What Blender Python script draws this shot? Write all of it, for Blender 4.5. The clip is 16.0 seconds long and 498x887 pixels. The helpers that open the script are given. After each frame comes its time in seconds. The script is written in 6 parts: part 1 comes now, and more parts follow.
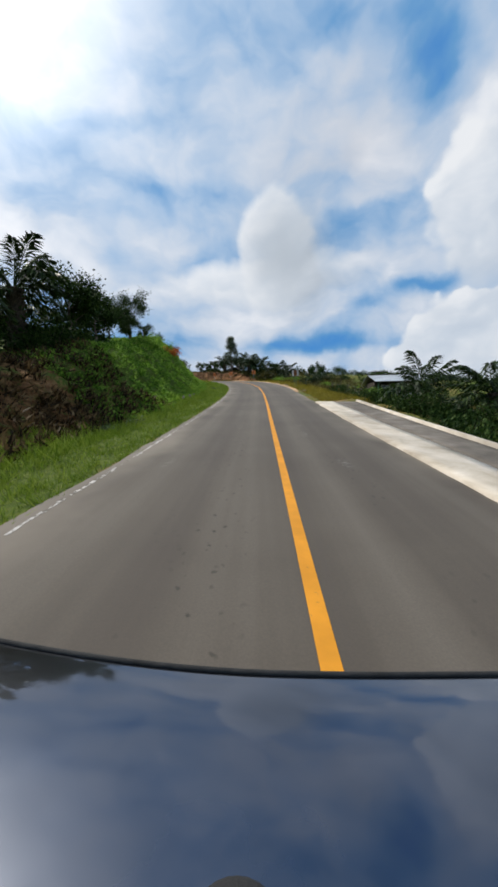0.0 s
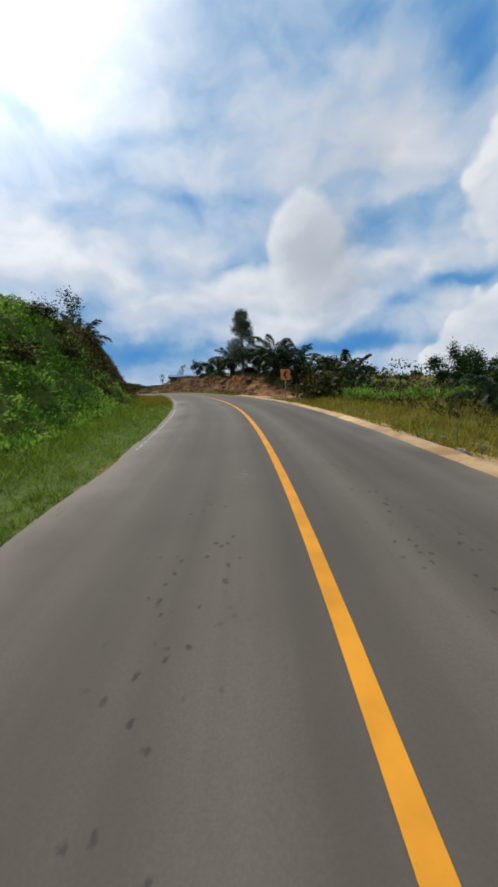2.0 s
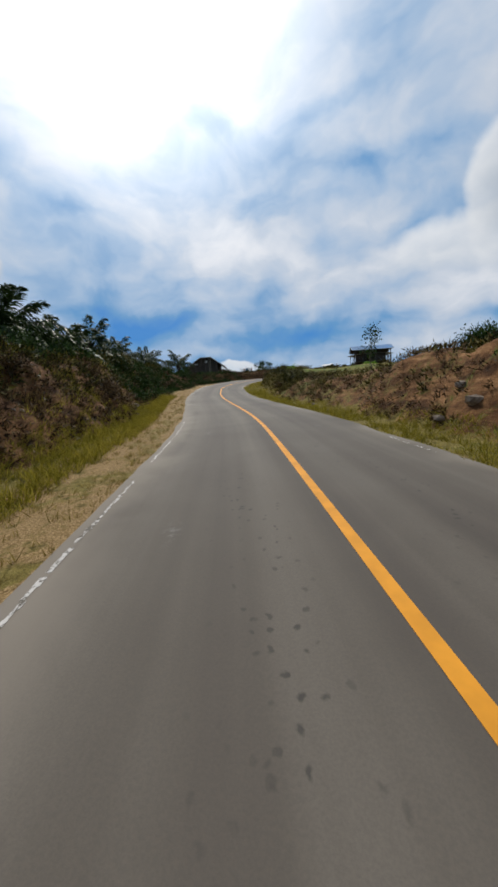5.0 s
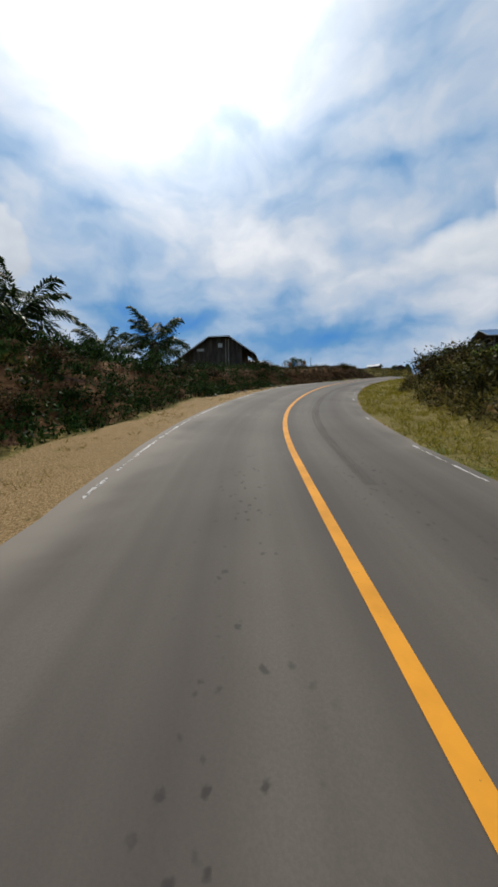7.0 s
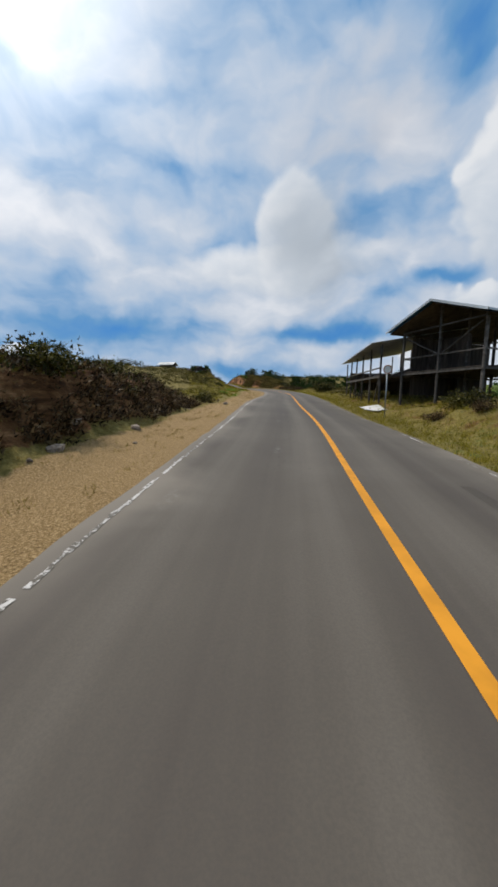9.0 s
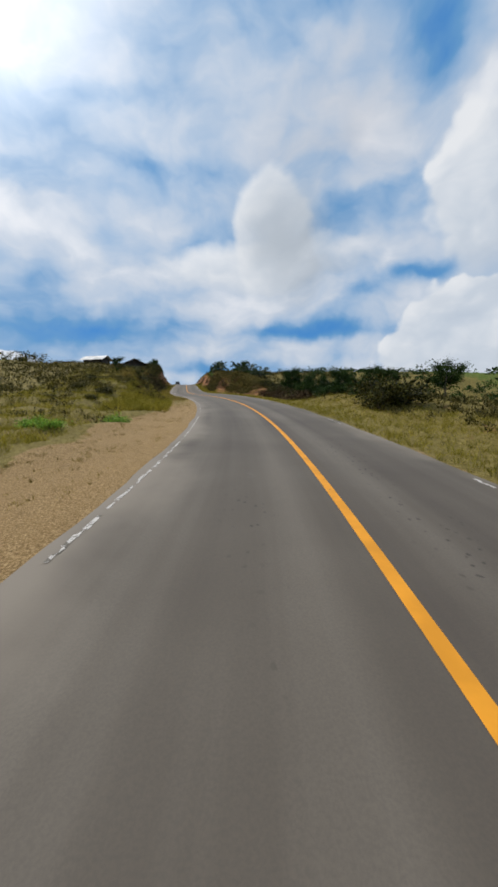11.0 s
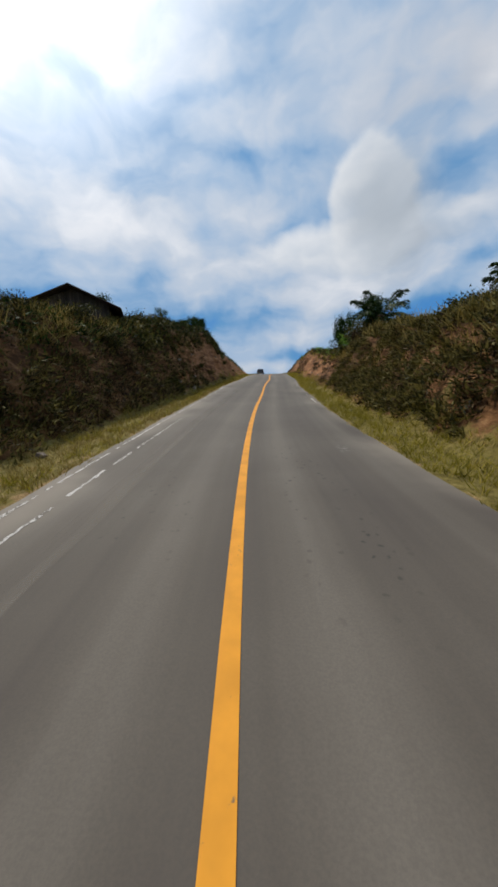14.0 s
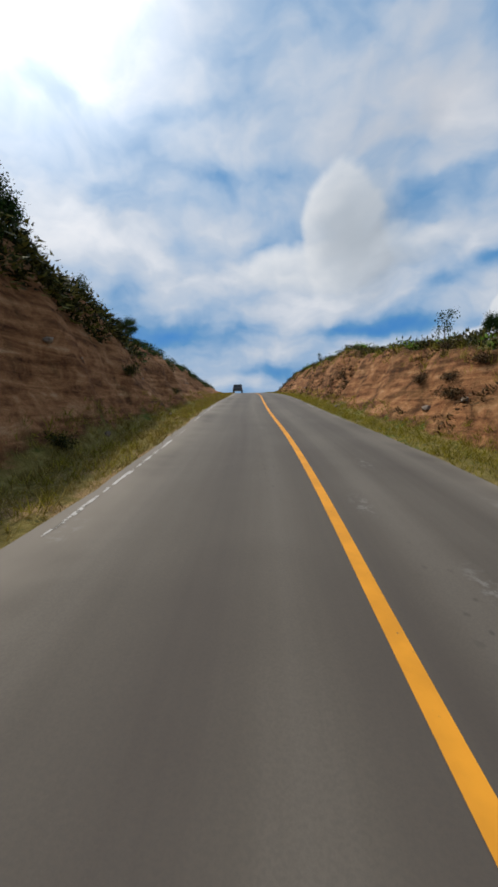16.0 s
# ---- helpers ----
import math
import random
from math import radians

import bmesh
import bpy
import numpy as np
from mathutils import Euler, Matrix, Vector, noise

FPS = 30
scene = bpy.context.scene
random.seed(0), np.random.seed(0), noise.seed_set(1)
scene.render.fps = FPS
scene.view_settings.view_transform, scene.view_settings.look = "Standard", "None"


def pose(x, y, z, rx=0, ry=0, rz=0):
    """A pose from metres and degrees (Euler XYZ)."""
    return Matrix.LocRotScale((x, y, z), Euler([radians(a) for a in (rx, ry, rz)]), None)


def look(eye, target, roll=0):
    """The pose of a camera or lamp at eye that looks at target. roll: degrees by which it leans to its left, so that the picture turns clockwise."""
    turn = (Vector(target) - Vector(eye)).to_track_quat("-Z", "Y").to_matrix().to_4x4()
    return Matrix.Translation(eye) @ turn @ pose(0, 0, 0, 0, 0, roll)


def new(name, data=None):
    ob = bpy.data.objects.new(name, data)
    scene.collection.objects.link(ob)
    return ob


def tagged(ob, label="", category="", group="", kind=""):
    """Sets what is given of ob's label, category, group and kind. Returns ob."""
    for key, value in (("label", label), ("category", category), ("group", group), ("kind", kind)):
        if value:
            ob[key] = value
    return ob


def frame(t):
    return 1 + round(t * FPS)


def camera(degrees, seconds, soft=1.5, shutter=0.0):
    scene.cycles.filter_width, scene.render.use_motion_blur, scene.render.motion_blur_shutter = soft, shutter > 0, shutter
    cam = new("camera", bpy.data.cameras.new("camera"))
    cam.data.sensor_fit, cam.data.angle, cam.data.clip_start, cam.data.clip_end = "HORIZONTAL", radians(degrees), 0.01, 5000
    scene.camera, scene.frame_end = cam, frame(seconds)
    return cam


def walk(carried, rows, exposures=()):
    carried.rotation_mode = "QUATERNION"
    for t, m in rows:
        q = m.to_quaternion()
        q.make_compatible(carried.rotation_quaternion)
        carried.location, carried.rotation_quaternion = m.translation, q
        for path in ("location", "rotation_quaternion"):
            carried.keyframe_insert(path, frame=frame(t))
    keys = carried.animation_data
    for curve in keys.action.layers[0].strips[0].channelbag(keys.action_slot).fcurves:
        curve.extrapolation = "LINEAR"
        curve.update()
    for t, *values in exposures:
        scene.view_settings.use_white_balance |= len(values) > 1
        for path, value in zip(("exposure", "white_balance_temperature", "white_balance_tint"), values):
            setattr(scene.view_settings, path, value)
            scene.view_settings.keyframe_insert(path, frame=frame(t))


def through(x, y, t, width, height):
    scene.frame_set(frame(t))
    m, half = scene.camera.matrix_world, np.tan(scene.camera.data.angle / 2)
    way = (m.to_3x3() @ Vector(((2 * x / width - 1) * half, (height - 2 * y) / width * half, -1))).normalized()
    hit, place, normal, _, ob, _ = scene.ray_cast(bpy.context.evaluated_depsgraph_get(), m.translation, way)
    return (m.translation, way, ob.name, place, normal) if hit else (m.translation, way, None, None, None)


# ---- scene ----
from mathutils.bvhtree import BVHTree

# The road: heading (degrees, to the left), climb (metres a metre) every 8 m, cross fall every 16 m, from s = -16 m.
HEADING = [
    -2.82, -2.59, -2.35, -2.12, -2.09, -1.30, 0.83, 6.73, 11.41, 17.65, 22.23, 27.67, 32.51, 35.10, 35.74,
    41.54, 42.21, 37.05, 34.75, 21.89, 13.72, 3.11, -3.57, -5.39, -2.29, -3.88, -4.19, -2.12, 2.08, 6.53,
    11.72, 15.48, 16.89, 14.83, 11.77, 8.95, 10.06, 7.38, 10.71, 9.27, 8.47, 9.81, 11.71, 12.14, 11.31, 9.71,
    7.83, 5.91, 4.00,
]
CLIMB = [
    0.0756, 0.0867, 0.0979, 0.1090, 0.1187, 0.1281, 0.1371, 0.1344, 0.1202, 0.1085, 0.1009, 0.0928, 0.0884,
    0.0756, 0.0700, 0.0744, 0.0856, 0.0985, 0.1081, 0.1128, 0.1122, 0.0953, 0.0840, 0.0708, 0.0593, 0.0532,
    0.0521, 0.0547, 0.0583, 0.0605, 0.0575, 0.0443, 0.0368, 0.0473, 0.0658, 0.0744, 0.0788, 0.0769, 0.0715,
    0.0661, 0.0595, 0.0515, 0.0430, 0.0349, 0.0274, 0.0202, 0.0131, 0.0061, -0.0010,
]
FALL = [
    -0.040, -0.056, -0.011, 0.026, 0.029, 0.022, 0.062, 0.038, 0.003, -0.014, -0.051, -0.007, -0.098, -0.043,
    -0.017, 0.018, 0.053, 0.009, -0.052, -0.034, -0.016, -0.011, -0.005, -0.003, -0.003,
]
# seconds, x, y, z, yaw, pitch, lean
ROWS = [
    (0, -0.336, 0.014, 1.5, -0.04, -4.86, -1.35),
    (0.5, -0.123, 8.728, 2.412, -0.9, -4.78, -0.96),
    (1, 0.286, 17.465, 3.424, -0.38, -4.23, -1.6),
    (1.5, 0.568, 26.229, 4.531, 1.44, -3.99, -1.41),
    (2, 0.238, 35.002, 5.721, 5.05, -4.19, -2.1),
    (2.5, -0.923, 43.623, 6.885, 10, -4.58, -2.12),
    (3, -2.914, 51.94, 7.917, 15.81, -5.35, -1.95),
    (3.5, -5.677, 59.887, 8.832, 20.51, -5.45, -2.86),
    (4, -8.979, 67.482, 9.664, 25.82, -5.67, -2.93),
    (4.5, -13.043, 74.692, 10.433, 29.95, -6.5, -3.01),
    (5, -17.62, 81.766, 11.148, 32.6, -6.49, -2.5),
    (5.5, -22.541, 88.802, 11.782, 36.42, -6.47, -1.98),
    (6, -27.859, 95.591, 12.41, 40.52, -6.45, -1.47),
    (6.5, -33.768, 102.26, 13.13, 37.98, -6.43, -0.95),
    (7, -39.536, 109.535, 13.999, 35.11, -6.42, -0.44),
    (7.5, -44.649, 117.619, 15.009, 26.57, -6.21, 0.42),
    (8, -48.2, 126.821, 16.104, 16.68, -6.52, 1.54),
    (8.5, -50.033, 136.534, 17.151, 8.33, -5.99, 0.43),
    (9, -50.619, 146.251, 18.013, 1.48, -6.88, 1.03),
    (9.5, -49.848, 155.667, 18.719, 1.94, -6.93, 0.59),
    (10, -49.348, 164.853, 19.285, -0.75, -6.98, 0.15),
    (10.5, -48.756, 173.945, 19.775, -2.33, -7.03, -0.3),
    (11, -48.171, 182.904, 20.25, -1.01, -7.09, -0.74),
    (11.5, -48.021, 191.738, 20.746, 2.2, -7.14, -1.19),
    (12, -48.457, 200.46, 21.267, 6.46, -7.53, -1.53),
    (12.5, -49.63, 208.963, 21.779, 9.7, -8.35, -1.46),
    (13, -51.073, 217.275, 22.206, 12.87, -8.82, -1.79),
    (13.5, -53.08, 225.275, 22.537, 14.23, -9.03, -1.75),
    (14, -55.256, 233.001, 22.882, 13.97, -8.83, -1.61),
    (14.5, -57.469, 240.424, 23.329, 12.69, -7.86, -1.59),
    (15, -59.16, 247.59, 23.844, 11.21, -6.79, -1.9),
    (15.5, -60.382, 254.408, 24.373, 9.8, -6.76, -1.21),
    (16, -61.399, 260.885, 24.884, 9.79, -6.7, -1.01),
]


def aim(x, y, z, yaw, pitch, lean):
    a, b = radians(yaw), radians(pitch)
    way = Vector((-math.sin(a) * math.cos(b), math.cos(a) * math.cos(b), math.sin(b)))
    eye = Vector((x, y, z))
    return look(eye, eye + way, lean)


cam = camera(72.0, 16.0, soft=3.0)
walk(cam, [(t, aim(*r)) for t, *r in ROWS],
     exposures=[(0.0, 0.0), (1.5, -0.04), (2.5, -0.10), (4.5, -0.15), (7.5, -0.15), (9.0, -0.12), (11.5, -0.07), (12.5, -0.10), (14.0, -0.14), (16.0, -0.16)])

# ---------------------------------------------------------------- light
SUN_AZ, SUN_EL = 47.0, 49.0


def heading_vec(az, el):
    a, b = radians(az), radians(el)
    return Vector((-math.sin(a) * math.cos(b), math.cos(a) * math.cos(b), math.sin(b)))


class Nodes:
    """Short names for the nodes of one tree."""

    def __init__(self, tree):
        self.t = tree
        tree.nodes.clear()

    def add(self, kind, ins=None, **props):
        n = self.t.nodes.new(kind)
        for k, v in props.items():
            setattr(n, k, v)
        for k, v in (ins or {}).items():
            if isinstance(v, bpy.types.NodeSocket):
                self.t.links.new(v, n.inputs[k])
            else:
                n.inputs[k].default_value = v
        return n

    def math(self, op, a, b=0.0, c=None, clamp=False):
        ins = {0: a, 1: b}
        if c is not None:
            ins[2] = c
        return self.add("ShaderNodeMath", ins, operation=op, use_clamp=clamp).outputs[0]

    def vmath(self, op, a, b=(0, 0, 0), out=0):
        return self.add("ShaderNodeVectorMath", {0: a, 1: b}, operation=op).outputs[out]

    def noise(self, vec, scale, detail=4.0, rough=0.55, distort=0.0, out=0):
        return self.add("ShaderNodeTexNoise", {"Vector": vec, "Scale": scale, "Detail": detail, "Roughness": rough, "Distortion": distort}).outputs[out]

    def voronoi(self, vec, scale, out=0, **props):
        return self.add("ShaderNodeTexVoronoi", {"Vector": vec, "Scale": scale}, **props).outputs[out]

    def range(self, v, a, b, c=0.0, d=1.0, smooth=True):
        return self.add("ShaderNodeMapRange", {"Value": v, "From Min": a, "From Max": b, "To Min": c, "To Max": d},
                        interpolation_type="SMOOTHSTEP" if smooth else "LINEAR").outputs[0]

    def mix(self, f, a, b, mode="MIX"):
        n = self.add("ShaderNodeMix", data_type="RGBA", blend_type=mode)
        for k, v in ((0, f), (6, a), (7, b)):
            if isinstance(v, bpy.types.NodeSocket):
                self.t.links.new(v, n.inputs[k])
            else:
                n.inputs[k].default_value = v if k == 0 else (*v[:3], 1.0)
        return n.outputs[2]

    def ramp(self, v, stops):
        n = self.add("ShaderNodeValToRGB", {0: v})
        e = n.color_ramp.elements
        while len(e) < len(stops):
            e.new(0.5)
        for s, (p, c) in zip(e, stops):
            s.position, s.color = p, (*c, 1.0)
        return n.outputs[0]


def make_world():
    w = bpy.data.worlds.new("sky")
    scene.world = w
    w.use_nodes = True
    n = Nodes(w.node_tree)
    way = n.add("ShaderNodeTexCoord").outputs["Generated"]
    sky = n.add("ShaderNodeTexSky", sky_type="NISHITA", sun_disc=False, sun_elevation=radians(SUN_EL), sun_rotation=radians(-SUN_AZ),
                air_density=1.3, dust_density=0.4, ozone_density=2.5).outputs[0]
    toward = heading_vec(SUN_AZ, SUN_EL)

    # the sheet of cloud is torn: directions are shifted by noise at two scales
    tear = n.vmath("SUBTRACT", n.noise(way, 5.0, 4.0, 0.45, 0.0, 1), (0.5, 0.5, 0.5))
    curl = n.vmath("SUBTRACT", n.noise(way, 17.0, 4.0, 0.5, 0.0, 1), (0.5, 0.5, 0.5))
    bent = n.vmath("ADD", way, n.vmath("ADD", n.vmath("MULTIPLY", tear, (0.15, 0.15, 0.11)), n.vmath("MULTIPLY", curl, (0.032, 0.032, 0.032))))
    bent = n.vmath("NORMALIZE", bent)

    def polar(v):
        x = n.add("ShaderNodeSeparateXYZ", {0: v})
        return n.math("ARCTAN2", n.math("MULTIPLY", x.outputs[0], -1.0), x.outputs[1]), n.math("ARCSINE", x.outputs[2])

    az, el = polar(bent)
    el0 = polar(way)[1]
    # heaps bulge in round heads
    cell = n.voronoi(n.vmath("ADD", way, n.vmath("MULTIPLY", curl, (0.02, 0.02, 0.02))), 19.0, feature="SMOOTH_F1")
    cell2 = n.voronoi(n.vmath("ADD", way, n.vmath("MULTIPLY", curl, (0.02, 0.02, 0.02))), 44.0, feature="SMOOTH_F1")
    head = n.math("MULTIPLY_ADD", cell2, 0.35, n.math("MULTIPLY", cell, 0.75))

    def ring(a, h, wd, tl):
        u = n.math("MULTIPLY", n.math("SUBTRACT", az, radians(a)), 1 / radians(wd))
        v = n.math("MULTIPLY", n.math("SUBTRACT", el, radians(h)), 1 / radians(tl))
        return u, v, n.math("ADD", n.math("MULTIPLY", u, u), n.math("MULTIPLY", v, v))

    # relief: the difference of thickness towards the sun lights one side of each fold
    lay = n.vmath("MULTIPLY", bent, (1.0, 1.0, 1.7))
    fold = n.noise(lay, 3.6, 5.0, 0.46, 0.15)
    fold_sun = n.noise(n.vmath("ADD", lay, tuple(toward * 0.05)), 3.6, 5.0, 0.46, 0.15)
    relief = n.math("SUBTRACT", fold, fold_sun)
    wisp = n.noise(n.vmath("MULTIPLY", bent, (1.0, 1.0, 4.5)), 2.6, 5.0, 0.5, 0.3)
    tone = n.math("MULTIPLY_ADD", n.math("SUBTRACT", fold, 0.5), 0.84, 0.545)
    tone = n.math("MULTIPLY_ADD", relief, 0.95, tone)
    tone = n.math("MULTIPLY_ADD", n.math("SUBTRACT", wisp, 0.5), n.range(el0, radians(26), radians(10), 0.15, 0.55), tone)
    # (turn left, height, width, tall, weight): thicker banks, and gaps through which the blue shows
    for a, h, wd, tl, wt in (
            (-6, 40, 15, 10, 0.16), (-17, 31, 7, 6, 0.16), (46, 49, 25, 15, 0.26), (31, 23, 11, 5.0, 0.20), (22, 17.5, 18, 3.2, 0.18), (-4, 15, 20, 2.4, 0.16), (0, 7.5, 30, 2.6, 0.10),
            (30, 33, 12, 4, 0.08), (-40, 20, 14, 6, 0.10), (12.5, 29.5, 6, 2.6, -0.22), (5, 31, 4.5, 1.7, -0.20), (-15, 32.0, 3.4, 2.6, -0.18), (18.5, 22.2, 5, 1.9, -0.16), (7.0, 26.0, 4, 2.6, -0.18),
            (9.5, 16.4, 4, 1.2, -0.14), (-12, 10.8, 8, 1.2, -0.42), (-27, 17.6, 6, 1.2, -0.42), (-20, 15.4, 3.5, 0.9, -0.30), (28, 10.2, 13, 1.6, -0.40), (48, 12.5, 10, 2.2, -0.44), (38, 6.4, 8, 1.2, -0.38),
            (8, 5.0, 14, 1.0, -0.20), (-26.5, 40, 4.4, 7, -0.30), (-14, 44.5, 6, 2.6, -0.20), (20, 36, 6, 1.8, -0.08), (-17, 25.5, 4.5, 3.4, -0.14), (60, 28, 8, 4, -0.14), (-50, 34, 9, 6, -0.30), (-24, 47, 9, 4, -0.12)):
        r = ring(a, h, wd, tl)[2]
        tone = n.math("MULTIPLY_ADD", n.math("POWER", 2.7183, n.math("MULTIPLY", r, -1.0)), wt, tone)
    colour = n.ramp(n.math("MAXIMUM", n.math("MINIMUM", tone, 1.0), 0.0),
                    [(0.10, (0.030, 0.23, 0.66)), (0.33, (0.14, 0.35, 0.65)), (0.52, (0.36, 0.52, 0.74)), (0.72, (0.60, 0.68, 0.80)), (0.95, (0.88, 0.90, 0.95))])
    # the thick bank overhead is grey below
    under = n.math("POWER", 2.7183, n.math("MULTIPLY", ring(-13, 35, 9, 7)[2], -1.0))
    colour = n.mix(n.math("MULTIPLY", under, n.range(fold, 0.42, 0.62, 0.15, 0.62)), colour, (0.50, 0.54, 0.62))
    # heaped clouds: (turn, height, width, tall, bulge, soft edge, grey of the shaded side, foot)
    for a, h, wd, tl, bulge, soft, dim, foot in (
            (-3.0, 20.4, 15.5, 3.4, 0.3, 0.85, 0.66, -0.2), (-6.2, 22.6, 6.4, 10.4, 0.34, 0.36, 0.50, 0.95), (-38, 26, 10.5, 11, 0.8, 0.25, 0.72, 0.3),
            (-33.5, 8.5, 11.0, 8.8, 1.0, 0.16, 0.76, 0.2), (72, 19, 6, 5.5, 0.9, 0.22, 0.7, 0.3), (33, 6.0, 3.6, 1.9, 0.6, 0.3, 0.75, 0.2)):
        u, v, r = ring(a, h, wd, tl)
        wide = n.math("DIVIDE", u, n.math("MAXIMUM", n.math("MULTIPLY_ADD", v, -0.08, 1.0), 0.3))
        r = n.math("ADD", n.math("MULTIPLY", wide, wide), n.math("POWER", n.math("ABSOLUTE", v), 2.5))
        r = n.math("MULTIPLY_ADD", n.math("SUBTRACT", head, 0.42), bulge, r)
        m = n.math("MULTIPLY", n.range(r, 1.0 + soft * 0.5, 1.0 - soft), n.range(v, -1.05, -1.05 + foot + 0.3))
        lit = n.math("ADD", n.math("MULTIPLY_ADD", v, 0.24, n.math("MULTIPLY", u, 0.20)), n.math("MULTIPLY_ADD", relief, 1.3, n.math("MULTIPLY_ADD", head, -0.35 * bulge, 0.58)))
        c = n.ramp(lit, [(0.16, (0.78 * dim, 0.86 * dim, 0.97 * dim)), (0.45, (0.66, 0.72, 0.80)), (0.78, (0.90, 0.92, 0.95))])
        colour = n.mix(n.math("MULTIPLY", m, 0.9), colour, c)
    # the tall heap is grey on its shaded flank
    flank = n.math("POWER", 2.7183, n.math("MULTIPLY", ring(-8.4, 23.4, 5.6, 5.6)[2], -1.0))
    colour = n.mix(n.math("MULTIPLY", flank, 0.8), colour, (0.45, 0.51, 0.58))
    near = n.math("MAXIMUM", n.vmath("DOT_PRODUCT", way, toward, 1), 0.0)
    glow = n.math("ADD", n.math("MULTIPLY", n.math("POWER", near, 34.0), 1.9), n.math("MULTIPLY", n.math("POWER", near, 7.0), 0.20))
    glow = n.math("MULTIPLY", glow, n.range(fold, 0.3, 0.6, 0.75, 1.15))
    lit = n.mix(1.0, colour, n.add("ShaderNodeCombineColor", {0: glow, 1: glow, 2: glow}).outputs[0], "ADD")
    # where the sheet is thin the open sky adds its own light
    bg_sky = n.add("ShaderNodeBackground", {"Color": n.mix(1.0, sky, (0.55, 0.9, 1.2), "MULTIPLY"), "Strength": 0.07})
    bg_cloud = n.add("ShaderNodeBackground", {"Color": lit, "Strength": 0.94})
    cover = n.range(tone, 0.0, 0.45, 0.80, 1.0)
    out = n.add("ShaderNodeMixShader", {0: cover, 1: bg_sky.outputs[0], 2: bg_cloud.outputs[0]})
    n.add("ShaderNodeOutputWorld", {0: out.outputs[0]})


make_world()
sun = new("sun", bpy.data.lights.new("sun", "SUN"))
sun.data.energy, sun.data.angle, sun.data.color = 3.7, radians(2.5), (1.0, 0.94, 0.84)
sun.matrix_world = look(heading_vec(SUN_AZ, SUN_EL) * 100, (0, 0, 0))


# ---------------------------------------------------------------- materials
def material(name, rough=0.8, metal=0.0, spec=0.35):
    m = bpy.data.materials.new(name)
    m.use_nodes = True
    n = Nodes(m.node_tree)
    bsdf = n.add("ShaderNodeBsdfPrincipled", {"Roughness": rough, "Metallic": metal, "Specular IOR Level": spec})
    n.add("ShaderNodeOutputMaterial", {0: bsdf.outputs[0]})
    m.node_tree.nodes.active = bsdf
    return m, n, bsdf


def bump(n, bsdf, height, strength=0.4, distance=0.02):
    b = n.add("ShaderNodeBump", {"Height": height, "Strength": strength, "Distance": distance})
    n.t.links.new(b.outputs[0], bsdf.inputs["Normal"])


def place_of(n):
    return n.add("ShaderNodeNewGeometry").outputs["Position"]


def mottled(name, stops, scale, rough=0.85, detail=6.0, bump_d=0.01, bump_scale=None, metal=0.0, spec=0.3, stretch=(1, 1, 1), local=False, random_tint=0.0):
    """Two scales of colour variation and a fine relief."""
    m, n, b = material(name, rough, metal, spec)
    pos = n.add("ShaderNodeTexCoord").outputs["Object"] if local else place_of(n)
    pos = n.vmath("MULTIPLY", pos, stretch)
    f = n.noise(pos, scale, detail, 0.6, 0.4)
    c = n.ramp(f, stops)
    g = n.range(n.noise(pos, scale * 0.17, 3.0, 0.5), 0.3, 0.7, 0.72, 1.22)
    c = n.mix(1.0, c, n.add("ShaderNodeCombineColor", {0: g, 1: g, 2: g}).outputs[0], "MULTIPLY")
    if random_tint:
        r = n.range(n.add("ShaderNodeObjectInfo").outputs["Random"], 0, 1, 1 - random_tint, 1 + random_tint, False)
        c = n.mix(1.0, c, n.add("ShaderNodeCombineColor", {0: r, 1: r, 2: r}).outputs[0], "MULTIPLY")
    n.t.links.new(c, b.inputs["Base Color"])
    bump(n, b, n.noise(pos, bump_scale or scale * 4, 5.0, 0.65), 0.5, bump_d)
    return m


def leafy(name, dark, mid, light, rough=0.62, through=0.22, spec=0.14):
    """Leaves: colour varies from leaf to leaf, light shines through a little."""
    m, n, b = material(name, rough, 0.0, spec)
    r = n.add("ShaderNodeNewGeometry").outputs["Random Per Island"]
    big = n.noise(place_of(n), 0.8, 2.0)
    v = n.math("MULTIPLY_ADD", n.math("SUBTRACT", big, 0.5), 0.8, r)
    c = n.ramp(v, [(0.1, dark), (0.55, mid), (0.95, light)])
    n.t.links.new(c, b.inputs["Base Color"])
    tr = n.add("ShaderNodeBsdfTranslucent", {"Color": c})
    mx = n.add("ShaderNodeMixShader", {0: through, 1: b.outputs[0], 2: tr.outputs[0]})
    out = next(k for k in n.t.nodes if k.bl_idname == "ShaderNodeOutputMaterial")
    n.t.links.new(mx.outputs[0], out.inputs[0])
    return m


